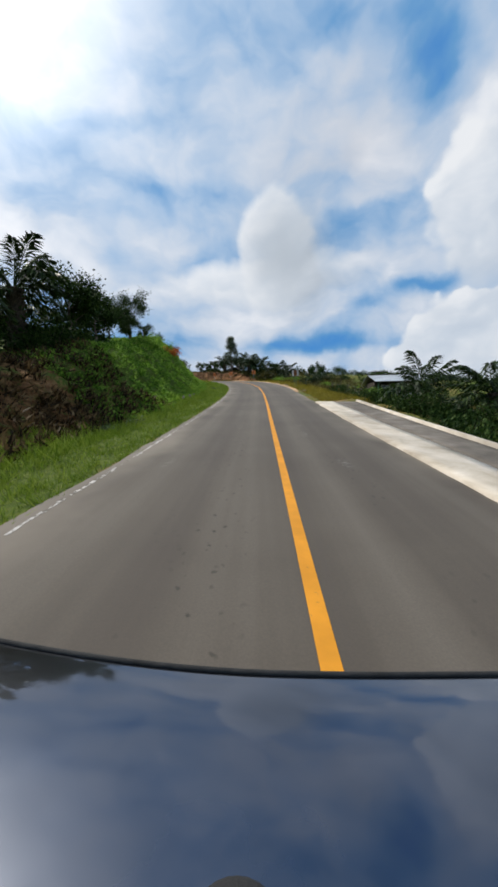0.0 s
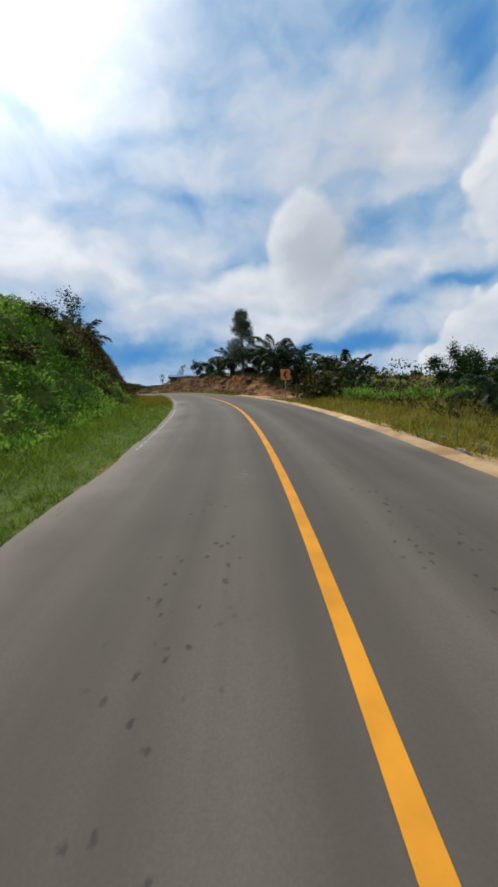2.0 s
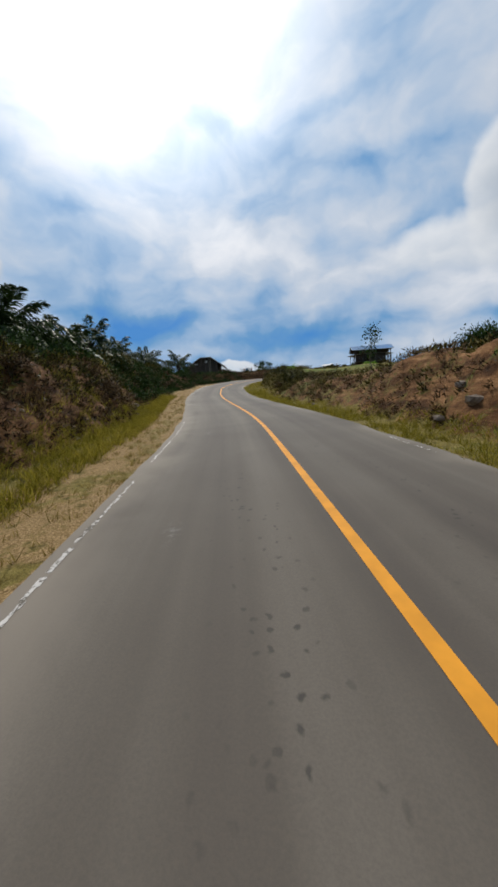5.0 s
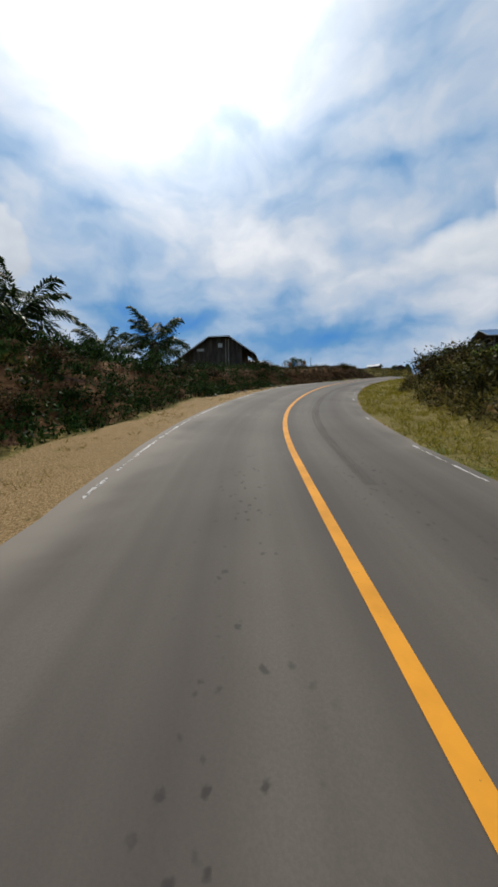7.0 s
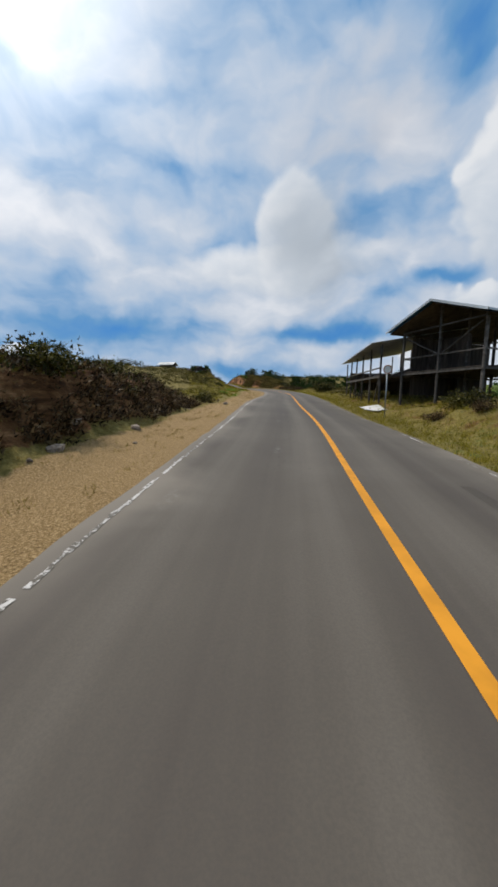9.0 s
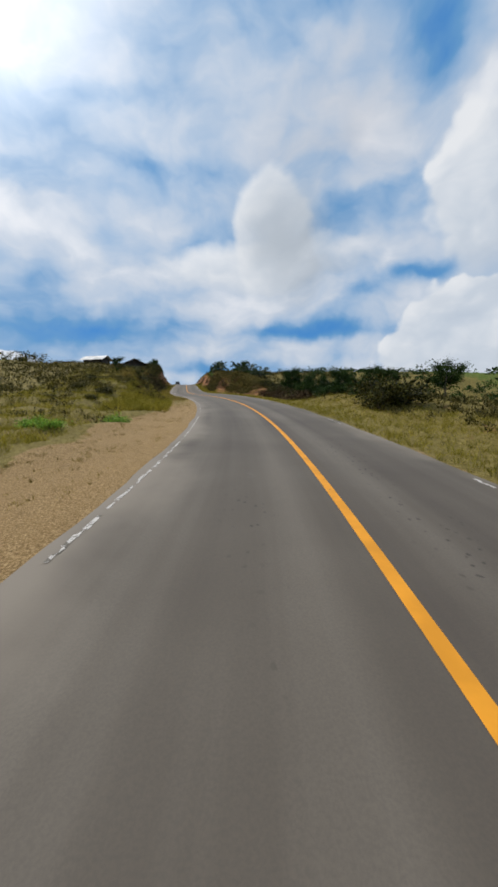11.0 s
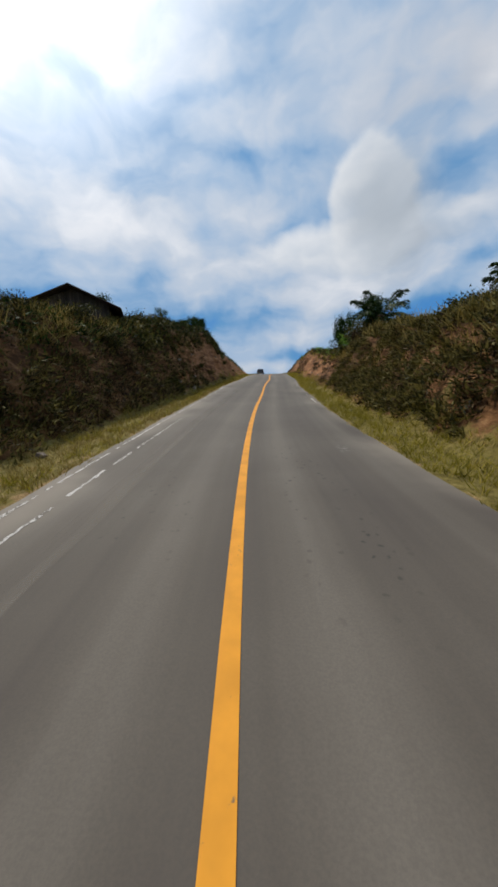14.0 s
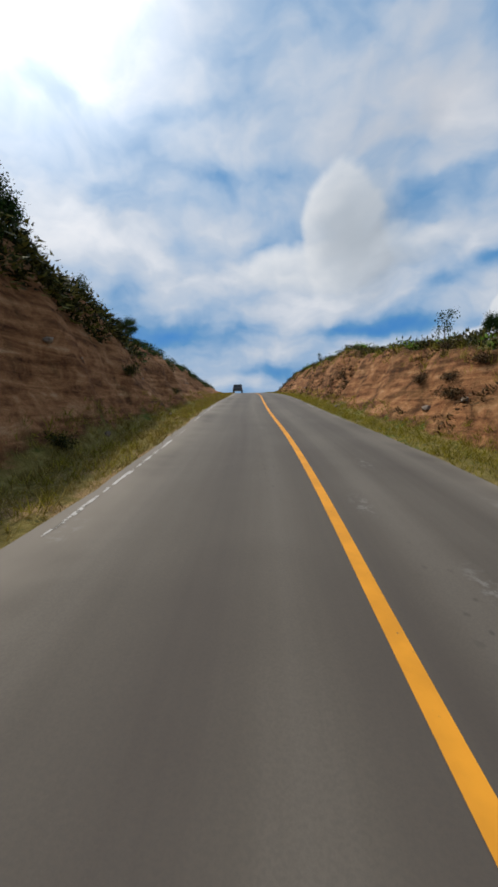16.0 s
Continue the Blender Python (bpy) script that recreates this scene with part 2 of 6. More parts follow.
def asphalt_material():
    m, n, b = material("asphalt", 0.82, 0.0, 0.3)
    uv = n.add("ShaderNodeUVMap").outputs[0]
    pos = place_of(n)
    x = n.add("ShaderNodeSeparateXYZ", {0: uv})
    along, across = x.outputs[0], x.outputs[1]
    grain = n.noise(pos, 60.0, 4.0, 0.7)
    blot = n.noise(pos, 0.35, 4.0, 0.55, 0.3)
    # worn, paler wheel tracks and lengthwise streaks
    streak = n.noise(n.add("ShaderNodeCombineXYZ", {0: n.math("MULTIPLY", along, 0.05), 1: n.math("MULTIPLY", across, 2.2)}).outputs[0], 1.0, 3.0, 0.6)
    track = n.math("ABSOLUTE", n.math("SUBTRACT", n.math("ABSOLUTE", n.math("SUBTRACT", n.math("ABSOLUTE", across), 1.35)), 0.72))
    worn = n.range(track, 0.0, 0.5, 1.0, 0.0)
    v = n.math("MULTIPLY_ADD", worn, 0.17, n.math("ADD", n.math("MULTIPLY", blot, 0.45), n.math("MULTIPLY", streak, 0.45)))
    c = n.ramp(v, [(0.30, (0.066, 0.052, 0.041)), (0.5, (0.094, 0.077, 0.059)), (0.72, (0.134, 0.112, 0.088))])
    c = n.mix(n.range(grain, 0.3, 0.7, 0.0, 0.26), c, (0.045, 0.041, 0.039))
    # dust blown in from the edges
    edge = n.range(n.math("MULTIPLY_ADD", n.math("SUBTRACT", blot, 0.5), 1.6, n.math("ABSOLUTE", across)), 2.1, 3.0)
    c = n.mix(n.math("MULTIPLY", edge, 0.62), c, (0.25, 0.21, 0.165))
    # scattered dark spots and pale scuffs
    rough_uv = n.vmath("ADD", uv, n.vmath("MULTIPLY", n.noise(uv, 9.0, 3.0, 0.6, 0.0, 1), (0.10, 0.10, 0.0)))
    cell = n.voronoi(n.vmath("MULTIPLY", rough_uv, (0.8, 1.0, 1.0)), 8.5)
    pick = n.noise(n.vmath("MULTIPLY", uv, (0.18, 0.7, 1)), 1.0, 2.0)
    lane = n.range(n.math("ABSOLUTE", n.math("SUBTRACT", n.math("ABSOLUTE", across), 0.95)), 0.15, 0.65, 1.0, 0.0)
    spot = n.math("MULTIPLY", n.math("MULTIPLY", n.range(cell, 0.10, 0.24, 1.0, 0.0), n.range(pick, 0.45, 0.60)), lane)
    c = n.mix(n.math("MULTIPLY", spot, 0.7), c, (0.022, 0.020, 0.018))
    cell2 = n.voronoi(n.vmath("MULTIPLY", uv, (0.35, 1.1, 1.0)), 0.9)
    scuff = n.math("MULTIPLY", n.range(cell2, 0.03, 0.16, 1.0, 0.0), n.range(n.noise(uv, 9.0, 4.0, 0.7), 0.48, 0.62))
    c = n.mix(n.math("MULTIPLY", scuff, 0.38), c, (0.26, 0.24, 0.22))
    n.t.links.new(c, b.inputs["Base Color"])
    bump(n, b, grain, 0.3, 0.003)
    return m


def ground_material():
    """Grass, dry grass, gravel and bare earth, spread by the sheet's own zone values."""
    m, n, b = material("ground", 0.95, 0.0, 0.15)
    pos = place_of(n)
    z = n.add("ShaderNodeSeparateXYZ", {0: n.add("ShaderNodeAttribute", attribute_name="zones").outputs["Vector"]})
    f1, f2, f3 = n.noise(pos, 1.1, 6.0, 0.65, 0.5), n.noise(pos, 7.0, 6.0, 0.65, 0.3), n.noise(pos, 38.0, 4.0, 0.7)
    green = n.ramp(f2, [(0.3, (0.035, 0.060, 0.008)), (0.5, (0.080, 0.115, 0.014)), (0.7, (0.14, 0.16, 0.03))])
    dry = n.ramp(f2, [(0.3, (0.085, 0.062, 0.014)), (0.5, (0.17, 0.130, 0.032)), (0.72, (0.28, 0.22, 0.075))])
    beds = n.noise(n.vmath("MULTIPLY", pos, (0.25, 0.25, 3.0)), 1.3, 4.0, 0.6, 0.6)
    crumb = n.noise(n.vmath("MULTIPLY", pos, (1, 1, 1.6)), 1.6, 8.0, 0.7, 0.8)
    earth = n.ramp(n.math("MULTIPLY_ADD", beds, 0.45, n.math("MULTIPLY", crumb, 0.55)),
                   [(0.34, (0.016, 0.007, 0.0025)), (0.45, (0.074, 0.031, 0.010)), (0.54, (0.17, 0.080, 0.029)), (0.66, (0.37, 0.20, 0.09))])
    bare = n.add("ShaderNodeAttribute", attribute_name="subsoil").outputs["Fac"]
    clay = n.ramp(n.math("MULTIPLY_ADD", beds, 0.5, n.math("MULTIPLY", crumb, 0.5)), [(0.37, (0.060, 0.022, 0.008)), (0.46, (0.20, 0.082, 0.030)), (0.56, (0.36, 0.170, 0.072)), (0.66, (0.50, 0.30, 0.16))])
    earth = n.mix(n.range(n.math("ADD", bare, n.math("MULTIPLY", n.math("SUBTRACT", f1, 0.5), 1.2)), 0.35, 0.6), earth, clay)
    stony = n.ramp(f3, [(0.3, (0.135, 0.080, 0.030)), (0.5, (0.27, 0.170, 0.070)), (0.7, (0.40, 0.285, 0.15))])
    j = n.math("MULTIPLY", n.math("SUBTRACT", f1, 0.5), 1.3)
    j = n.math("MULTIPLY_ADD", n.math("SUBTRACT", f2, 0.5), 0.7, j)
    wide = n.math("MULTIPLY", n.math("SUBTRACT", n.noise(pos, 0.035, 5.0, 0.6, 0.4), 0.5), 1.6)
    c = n.mix(n.range(n.math("ADD", n.math("ADD", z.outputs[0], wide), j), 0.35, 0.65), green, dry)
    c = n.mix(n.range(n.math("ADD", z.outputs[1], j), 0.40, 0.60), c, earth)
    c = n.mix(n.range(n.math("ADD", z.outputs[2], j), 0.40, 0.60), c, stony)
    g = n.range(f3, 0.25, 0.75, 0.7, 1.25)
    c = n.mix(1.0, c, n.add("ShaderNodeCombineColor", {0: g, 1: g, 2: g}).outputs[0], "MULTIPLY")
    n.t.links.new(c, b.inputs["Base Color"])
    bump(n, b, n.math("ADD", f2, n.math("MULTIPLY", f3, 0.4)), 0.8, 0.08)
    return m


def painted(name, colour, wear):
    """Road paint, worn through to the asphalt in spots."""
    m, n, b = material(name, 0.7, 0.0, 0.2)
    pos = place_of(n)
    f = n.noise(pos, 14.0, 6.0, 0.7)
    g = n.noise(pos, 0.6, 2.0)
    a = n.range(n.math("MULTIPLY_ADD", n.math("SUBTRACT", g, 0.5), 0.35, f), wear, wear + 0.09, 1.0, 0.0)
    tone = n.range(n.noise(pos, 3.0, 4.0), 0.3, 0.7, 0.86, 1.08)
    c = n.mix(1.0, colour, n.add("ShaderNodeCombineColor", {0: tone, 1: tone, 2: tone}).outputs[0], "MULTIPLY")
    c = n.mix(n.math("SUBTRACT", 1.0, a), c, (0.10, 0.085, 0.065))
    n.t.links.new(c, b.inputs["Base Color"])
    bump(n, b, f, 0.3, 0.003)
    return m


MAT_ASPHALT = asphalt_material()
MAT_GROUND = ground_material()
MAT_YELLOW = painted("yellow_paint", (0.64, 0.262, 0.018), 0.66)
MAT_WHITE = painted("white_paint", (0.50, 0.465, 0.425), 0.475)
MAT_CONCRETE = mottled("concrete", [(0.3, (0.36, 0.30, 0.23)), (0.5, (0.52, 0.45, 0.36)), (0.72, (0.64, 0.57, 0.49))], 1.3, 0.9)
MAT_SLAB = mottled("dark_concrete", [(0.3, (0.085, 0.070, 0.055)), (0.55, (0.15, 0.128, 0.104)), (0.75, (0.22, 0.19, 0.16))], 1.5, 0.9)
MAT_SAND = mottled("sand", [(0.3, (0.24, 0.13, 0.055)), (0.5, (0.45, 0.285, 0.14)), (0.75, (0.60, 0.43, 0.25))], 1.6, 0.95, bump_d=0.04)
MAT_ROCK = mottled("rock", [(0.3, (0.10, 0.07, 0.05)), (0.5, (0.24, 0.18, 0.13)), (0.72, (0.42, 0.34, 0.27))], 3.0, 0.9, local=True, random_tint=0.25)
MAT_BARK = mottled("bark", [(0.3, (0.05, 0.04, 0.03)), (0.55, (0.12, 0.095, 0.07)), (0.75, (0.22, 0.18, 0.14))], 6.0, 0.95, stretch=(1, 1, 0.25))
MAT_PALM_BARK = mottled("palm_bark", [(0.3, (0.03, 0.024, 0.018)), (0.55, (0.08, 0.06, 0.04)), (0.75, (0.15, 0.115, 0.08))], 9.0, 0.95)
MAT_WOOD = mottled("old_planks", [(0.3, (0.026, 0.019, 0.014)), (0.5, (0.054, 0.040, 0.031)), (0.75, (0.105, 0.086, 0.071))], 5.0, 0.85, stretch=(1, 1, 0.15), random_tint=0.3)
MAT_POLE = mottled("weathered_timber", [(0.3, (0.034, 0.029, 0.025)), (0.5, (0.070, 0.061, 0.053)), (0.75, (0.145, 0.132, 0.12))], 6.0, 0.85, random_tint=0.3)
MAT_LOG = mottled("bleached_log", [(0.3, (0.16, 0.14, 0.11)), (0.55, (0.28, 0.25, 0.20)), (0.75, (0.40, 0.37, 0.31))], 5.0, 0.8)
MAT_TIN = mottled("zinc_sheet", [(0.3, (0.36, 0.38, 0.39)), (0.55, (0.52, 0.54, 0.55)), (0.75, (0.62, 0.63, 0.63))], 1.2, 0.42, metal=0.5, spec=0.5, bump_d=0.003)
MAT_BLUE_TIN = mottled("blue_sheet", [(0.3, (0.03, 0.10, 0.22)), (0.55, (0.05, 0.16, 0.34)), (0.75, (0.09, 0.22, 0.42))], 1.2, 0.4, spec=0.5, bump_d=0.003)
MAT_RUST = mottled("rusty_sheet", [(0.3, (0.05, 0.03, 0.02)), (0.55, (0.11, 0.07, 0.05)), (0.75, (0.19, 0.14, 0.11))], 2.5, 0.7, bump_d=0.003)
LEAF_PALM = leafy("palm_leaf", (0.008, 0.018, 0.003), (0.020, 0.044, 0.007), (0.060, 0.096, 0.021), 0.5, 0.14, 0.2)
LEAF_TREE = leafy("tree_leaf", (0.007, 0.018, 0.003), (0.023, 0.051, 0.008), (0.070, 0.112, 0.024), 0.65, 0.07, 0.08)
LEAF_PALE = leafy("pale_leaf", (0.030, 0.045, 0.018), (0.10, 0.125, 0.065), (0.30, 0.33, 0.23))
LEAF_SILVER = leafy("silvery_leaf", (0.012, 0.022, 0.006), (0.055, 0.082, 0.032), (0.34, 0.38, 0.27), 0.5, 0.15)
LEAF_VINE = leafy("vine_leaf", (0.050, 0.12, 0.010), (0.16, 0.30, 0.030), (0.29, 0.45, 0.07), 0.62, 0.45)
LEAF_BUSH = leafy("bush_leaf", (0.011, 0.013, 0.002), (0.043, 0.042, 0.006), (0.16, 0.135, 0.026), 0.65, 0.12)
LEAF_BROWN = leafy("dead_leaf", (0.014, 0.008, 0.003), (0.062, 0.036, 0.014), (0.21, 0.135, 0.060), 0.7, 0.12)
LEAF_GRASS = leafy("grass_blade", (0.085, 0.14, 0.010), (0.165, 0.25, 0.022), (0.29, 0.35, 0.05), 0.65, 0.3)
LEAF_DRY = leafy("dry_grass_blade", (0.13, 0.088, 0.018), (0.25, 0.178, 0.042), (0.39, 0.29, 0.09), 0.75, 0.3)
LEAF_OLIVE = leafy("olive_grass_blade", (0.10, 0.088, 0.008), (0.23, 0.192, 0.018), (0.40, 0.32, 0.05), 0.7, 0.38)
LEAF_FERN = leafy("fern_leaf", (0.022, 0.021, 0.005), (0.078, 0.066, 0.014), (0.22, 0.175, 0.052), 0.7, 0.25)


# ---------------------------------------------------------------- building helpers
def part(name, bm, mat, parent=None, label=""):
    """Links a bmesh as one mesh object under a thing."""
    me = bpy.data.meshes.new(name)
    bm.to_mesh(me)
    bm.free()
    return part_of(name, me, mat, parent, label)


def part_of(name, me, mat, parent=None, label=""):
    if mat and not me.materials:
        me.materials.append(mat)
    ob = new(name, me)
    if parent:
        ob.parent = parent
    if label:
        tagged(ob, label)
    return ob


def mesh_from(name, verts, faces, mat, smooth=False):
    me = bpy.data.meshes.new(name)
    verts = np.asarray(verts, dtype=np.float32).reshape(-1, 3)
    faces = np.asarray(faces, dtype=np.int32)
    k = faces.shape[1]
    me.vertices.add(len(verts))
    me.vertices.foreach_set("co", verts.ravel())
    me.loops.add(faces.size)
    me.loops.foreach_set("vertex_index", faces.ravel())
    me.polygons.add(len(faces))
    me.polygons.foreach_set("loop_start", np.arange(0, faces.size, k, dtype=np.int32))
    me.polygons.foreach_set("loop_total", np.full(len(faces), k, dtype=np.int32))
    me.polygons.foreach_set("use_smooth", np.full(len(faces), smooth, dtype=bool))
    me.update(calc_edges=True)
    me.materials.append(mat)
    return me


def box(bm, size, at=(0, 0, 0), turn=None, bevel=0.0):
    r = bmesh.ops.create_cube(bm, size=1.0)
    m = Matrix.Translation(at) @ (turn.to_4x4() if turn else Matrix()) @ Matrix.Diagonal((*size, 1))
    bmesh.ops.transform(bm, matrix=m, verts=r["verts"])
    if bevel:
        es = list({e for v in r["verts"] for e in v.link_edges})
        bmesh.ops.bevel(bm, geom=es, offset=bevel, segments=1, affect="EDGES")


def beam(bm, a, b, w, h=None, bevel=0.0):
    """A square timber from a to b."""
    a, b = Vector(a), Vector(b)
    d = b - a
    q = d.to_track_quat("Z", "Y")
    box(bm, (w, h or w, d.length), (a + b) / 2, q.to_matrix(), bevel)


def tube(bm, pts, radii, sides=8):
    """A tapering round limb along points."""
    rings = []
    pts = [Vector(p) for p in pts]
    for i, p in enumerate(pts):
        d = (pts[min(i + 1, len(pts) - 1)] - pts[max(i - 1, 0)]).normalized()
        u = d.orthogonal().normalized() if i == 0 else (u - d * u.dot(d)).normalized()
        w = d.cross(u)
        rings.append([bm.verts.new(p + (u * math.cos(k * math.tau / sides) + w * math.sin(k * math.tau / sides)) * radii[i]) for k in range(sides)])
    for r0, r1 in zip(rings, rings[1:]):
        for k in range(sides):
            f = bm.faces.new((r0[k], r0[(k + 1) % sides], r1[(k + 1) % sides], r1[k]))
            f.smooth = True
    bm.faces.new(rings[0][::-1])
    bm.faces.new(rings[-1])


def empty(name, m, label, category, group=""):
    ob = new(name)
    ob.empty_display_size = 0.3
    ob.matrix_basis = m
    return tagged(ob, label, category, group)


# ---------------------------------------------------------------- the road's line
S0, S1 = -60.0, 460.0
SS = np.arange(S0, S1 + 0.5, 1.0)
knots = np.arange(len(HEADING)) * 8.0 - 16.0
turn_s = np.radians(np.interp(SS, knots, HEADING))
climb_s = np.where(SS > 345, np.interp(SS, [345, 365, 420], [0.018, -0.03, -0.06]), np.interp(SS, knots, CLIMB))
i0 = int(-S0)
LINE = np.stack([-np.cumsum(np.sin(turn_s)), np.cumsum(np.cos(turn_s)), np.cumsum(climb_s)], 1)
LINE -= LINE[i0]
NORM = np.stack([np.cos(turn_s), np.sin(turn_s), 0 * turn_s], 1)
FALLS = np.interp(SS, np.arange(len(FALL)) * 16.0 - 16.0, FALL)
FALLS = FALLS * np.clip((400 - SS) / 50, 0, 1)


def smooth(a, sigma):
    k = np.exp(-0.5 * (np.arange(-3 * sigma, 3 * sigma + 1) / sigma) ** 2)
    pad = np.concatenate([2 * a[0] - a[3 * sigma:0:-1], a, 2 * a[-1] - a[-2:-3 * sigma - 2:-1]])
    return np.convolve(pad, k / k.sum(), "valid")


SLOW = np.stack([smooth(LINE[:, k], 30) for k in range(3)], 1)
slow_d = np.gradient(SLOW[:, :2], axis=0)
slow_d /= np.linalg.norm(slow_d, axis=1)[:, None]
SLOW_N = np.stack([slow_d[:, 1], -slow_d[:, 0], 0 * slow_d[:, 0]], 1)


def along(s, table):
    return np.stack([np.interp(s, SS, table[:, k]) for k in range(table.shape[1])], -1)


def fall(s):
    return np.interp(s, SS, FALLS)


def road_point(s, d, lift=0.0):
    p = along(s, LINE) + along(s, NORM) * d
    return Vector((p[0], p[1], p[2] + d * fall(s) + lift))


def heading(s):
    return float(np.interp(s, SS, turn_s))


EDGE_L, EDGE_R = 2.85, 2.55

# s, foot of the bank, its top (from the centre line), height of the top, height 30 m further out
LEFT = [(-60, 6, 9.5, 2.2, 4), (5, 6, 9.5, 2.2, 4), (14, 6, 9.5, 2.4, 5), (22, 6, 10, 3.5, 6), (30, 5.8, 11, 4.6, 7), (40, 5.8, 11, 5.2, 7),
        (48, 5.8, 11, 5.4, 7), (56, 5.6, 10, 5.0, 6.8), (62, 5.4, 9, 4.9, 6.6), (72, 5.2, 8.8, 4.5, 6.4), (80, 5.2, 8.2, 3.8, 5.4), (88, 5.2, 8.2, 2.9, 4.6),
        (104, 5.2, 8.6, 2.9, 5.0), (120, 5.5, 8.5, 2.8, 5.0), (131, 6, 9, 2.7, 4.2), (137, 6.2, 9, 2.1, 3), (150, 6.0, 7.8, 1.7, 2.2), (160, 5.6, 7.0, 1.8, 1.8),
        (168, 5.5, 6.8, 1.75, 1.0), (175, 5.5, 7.0, 1.4, 0.5), (181, 5.8, 7.6, 0.6, -0.5), (190, 6.2, 9, 0.2, -1), (205, 6.4, 10, 0.1, -1.5), (215, 6.0, 10, 0.3, -0.8), (225, 5.2, 9, 0.9, 0.2),
        (235, 5, 8.5, 1.9, 1.6), (245, 4.8, 8.2, 3.0, 3.6), (252, 4.7, 8.0, 3.5, 4.6), (258, 4.6, 7.7, 3.6, 4.8), (266, 4.6, 7.2, 4.0, 5.2), (274, 4.7, 6.7, 4.6, 5.6),
        (285, 4.7, 6.7, 5.0, 5.6), (290, 4.7, 6.9, 4.2, 4.9), (300, 4.6, 7.4, 3.5, 4.5), (312, 4.5, 7.6, 2.6, 3.4), (325, 4.5, 8, 1.7, 2), (345, 4.5, 8.5, 0.8, 1),
        (460, 4.5, 9, 0.2, 0)]
RIGHT = [(-60, 5, 9, -1.0, -5), (20, 5, 9, -1.0, -5), (30, 4.4, 9, -0.9, -5), (44, 4.4, 9, -0.3, -4), (50, 3.8, 7, 0.35, -1), (55, 3.8, 7, 0.5, 0), (57.5, 4.5, 9, 0.2, 0.5),
         (63, 4.5, 9, 0.2, 0.8), (65.5, 4.2, 6.2, 1.3, 2), (72, 4, 5.8, 2.1, 2.6), (85, 4, 5.8, 2.5, 3), (95, 4, 6, 2.5, 2.8), (105, 4.2, 6.5, 1.8, 2), (115, 4.2, 6.2, 1.4, 1.6),
         (125, 4.6, 6.5, 1.4, 1.6), (135, 4.8, 6.8, 1.4, 1.6), (143, 4.8, 7, 1.1, 1.2), (150, 4.8, 8, 0.6, 1), (160, 4.5, 7.4, 0.6, 0.8), (168, 4.4, 6.6, 0.95, 0.8), (174, 4.4, 6.8, 0.85, 0.6), (182, 4.5, 8, 0.45, 0.4), (190, 4.5, 8, 0.4, 0.2),
         (205, 4.5, 9, 0.2, -2), (225, 4.5, 8, 0.5, -2.0), (233, 4.4, 6.8, 1.0, -1.2), (240, 4.2, 6.5, 1.9, 0.4), (247, 4.1, 6.4, 2.8, 2.4), (256, 4, 6.3, 3.0, 3.2), (265, 4, 6.3, 3.2, 3.4),
         (270, 4, 6.3, 3.3, 3.4), (274, 4, 6.3, 2.7, 3.0), (279, 4, 6.3, 2.0, 2.6), (286, 4, 6.3, 2.3, 3.0), (297, 4, 6.3, 3.0, 3.8), (308, 4, 6.4, 3.4, 4.0), (320, 4, 6.4, 3.2, 3.6), (333, 4, 6.5, 2.3, 2.4), (345, 4, 7, 1.1, 1),
         (460, 4.5, 9, 0.0, -1)]


def ease(x):
    x = np.clip(x, 0, 1)
    return x * x * (3 - 2 * x)


def profile(s, d):
    """Height of the land over the road's centre at s, d metres to its right."""
    side = LEFT if d < 0 else RIGHT
    cols = [[r[k] for r in side] for k in range(5)]
    foot, top, high, far = [np.interp(s, cols[0], cols[k]) for k in range(1, 5)]
    a, edge = abs(d), EDGE_L if d < 0 else EDGE_R
    base = fall(s) * d
    if a <= edge:
        return base - 0.12
    kerb = fall(s) * math.copysign(edge, d)
    h = kerb * (1 - ease((a - edge) / 6)) - 0.05 - 0.10 * ease((a - edge) / 1.5)
    h += high * (ease((a - foot) / max(top - foot, 0.1)) * 0.6 + 0.4 * np.clip((a - foot) / max(top - foot, 0.1), 0, 1))
    return h + (far - high) * ease((a - top) / 30)


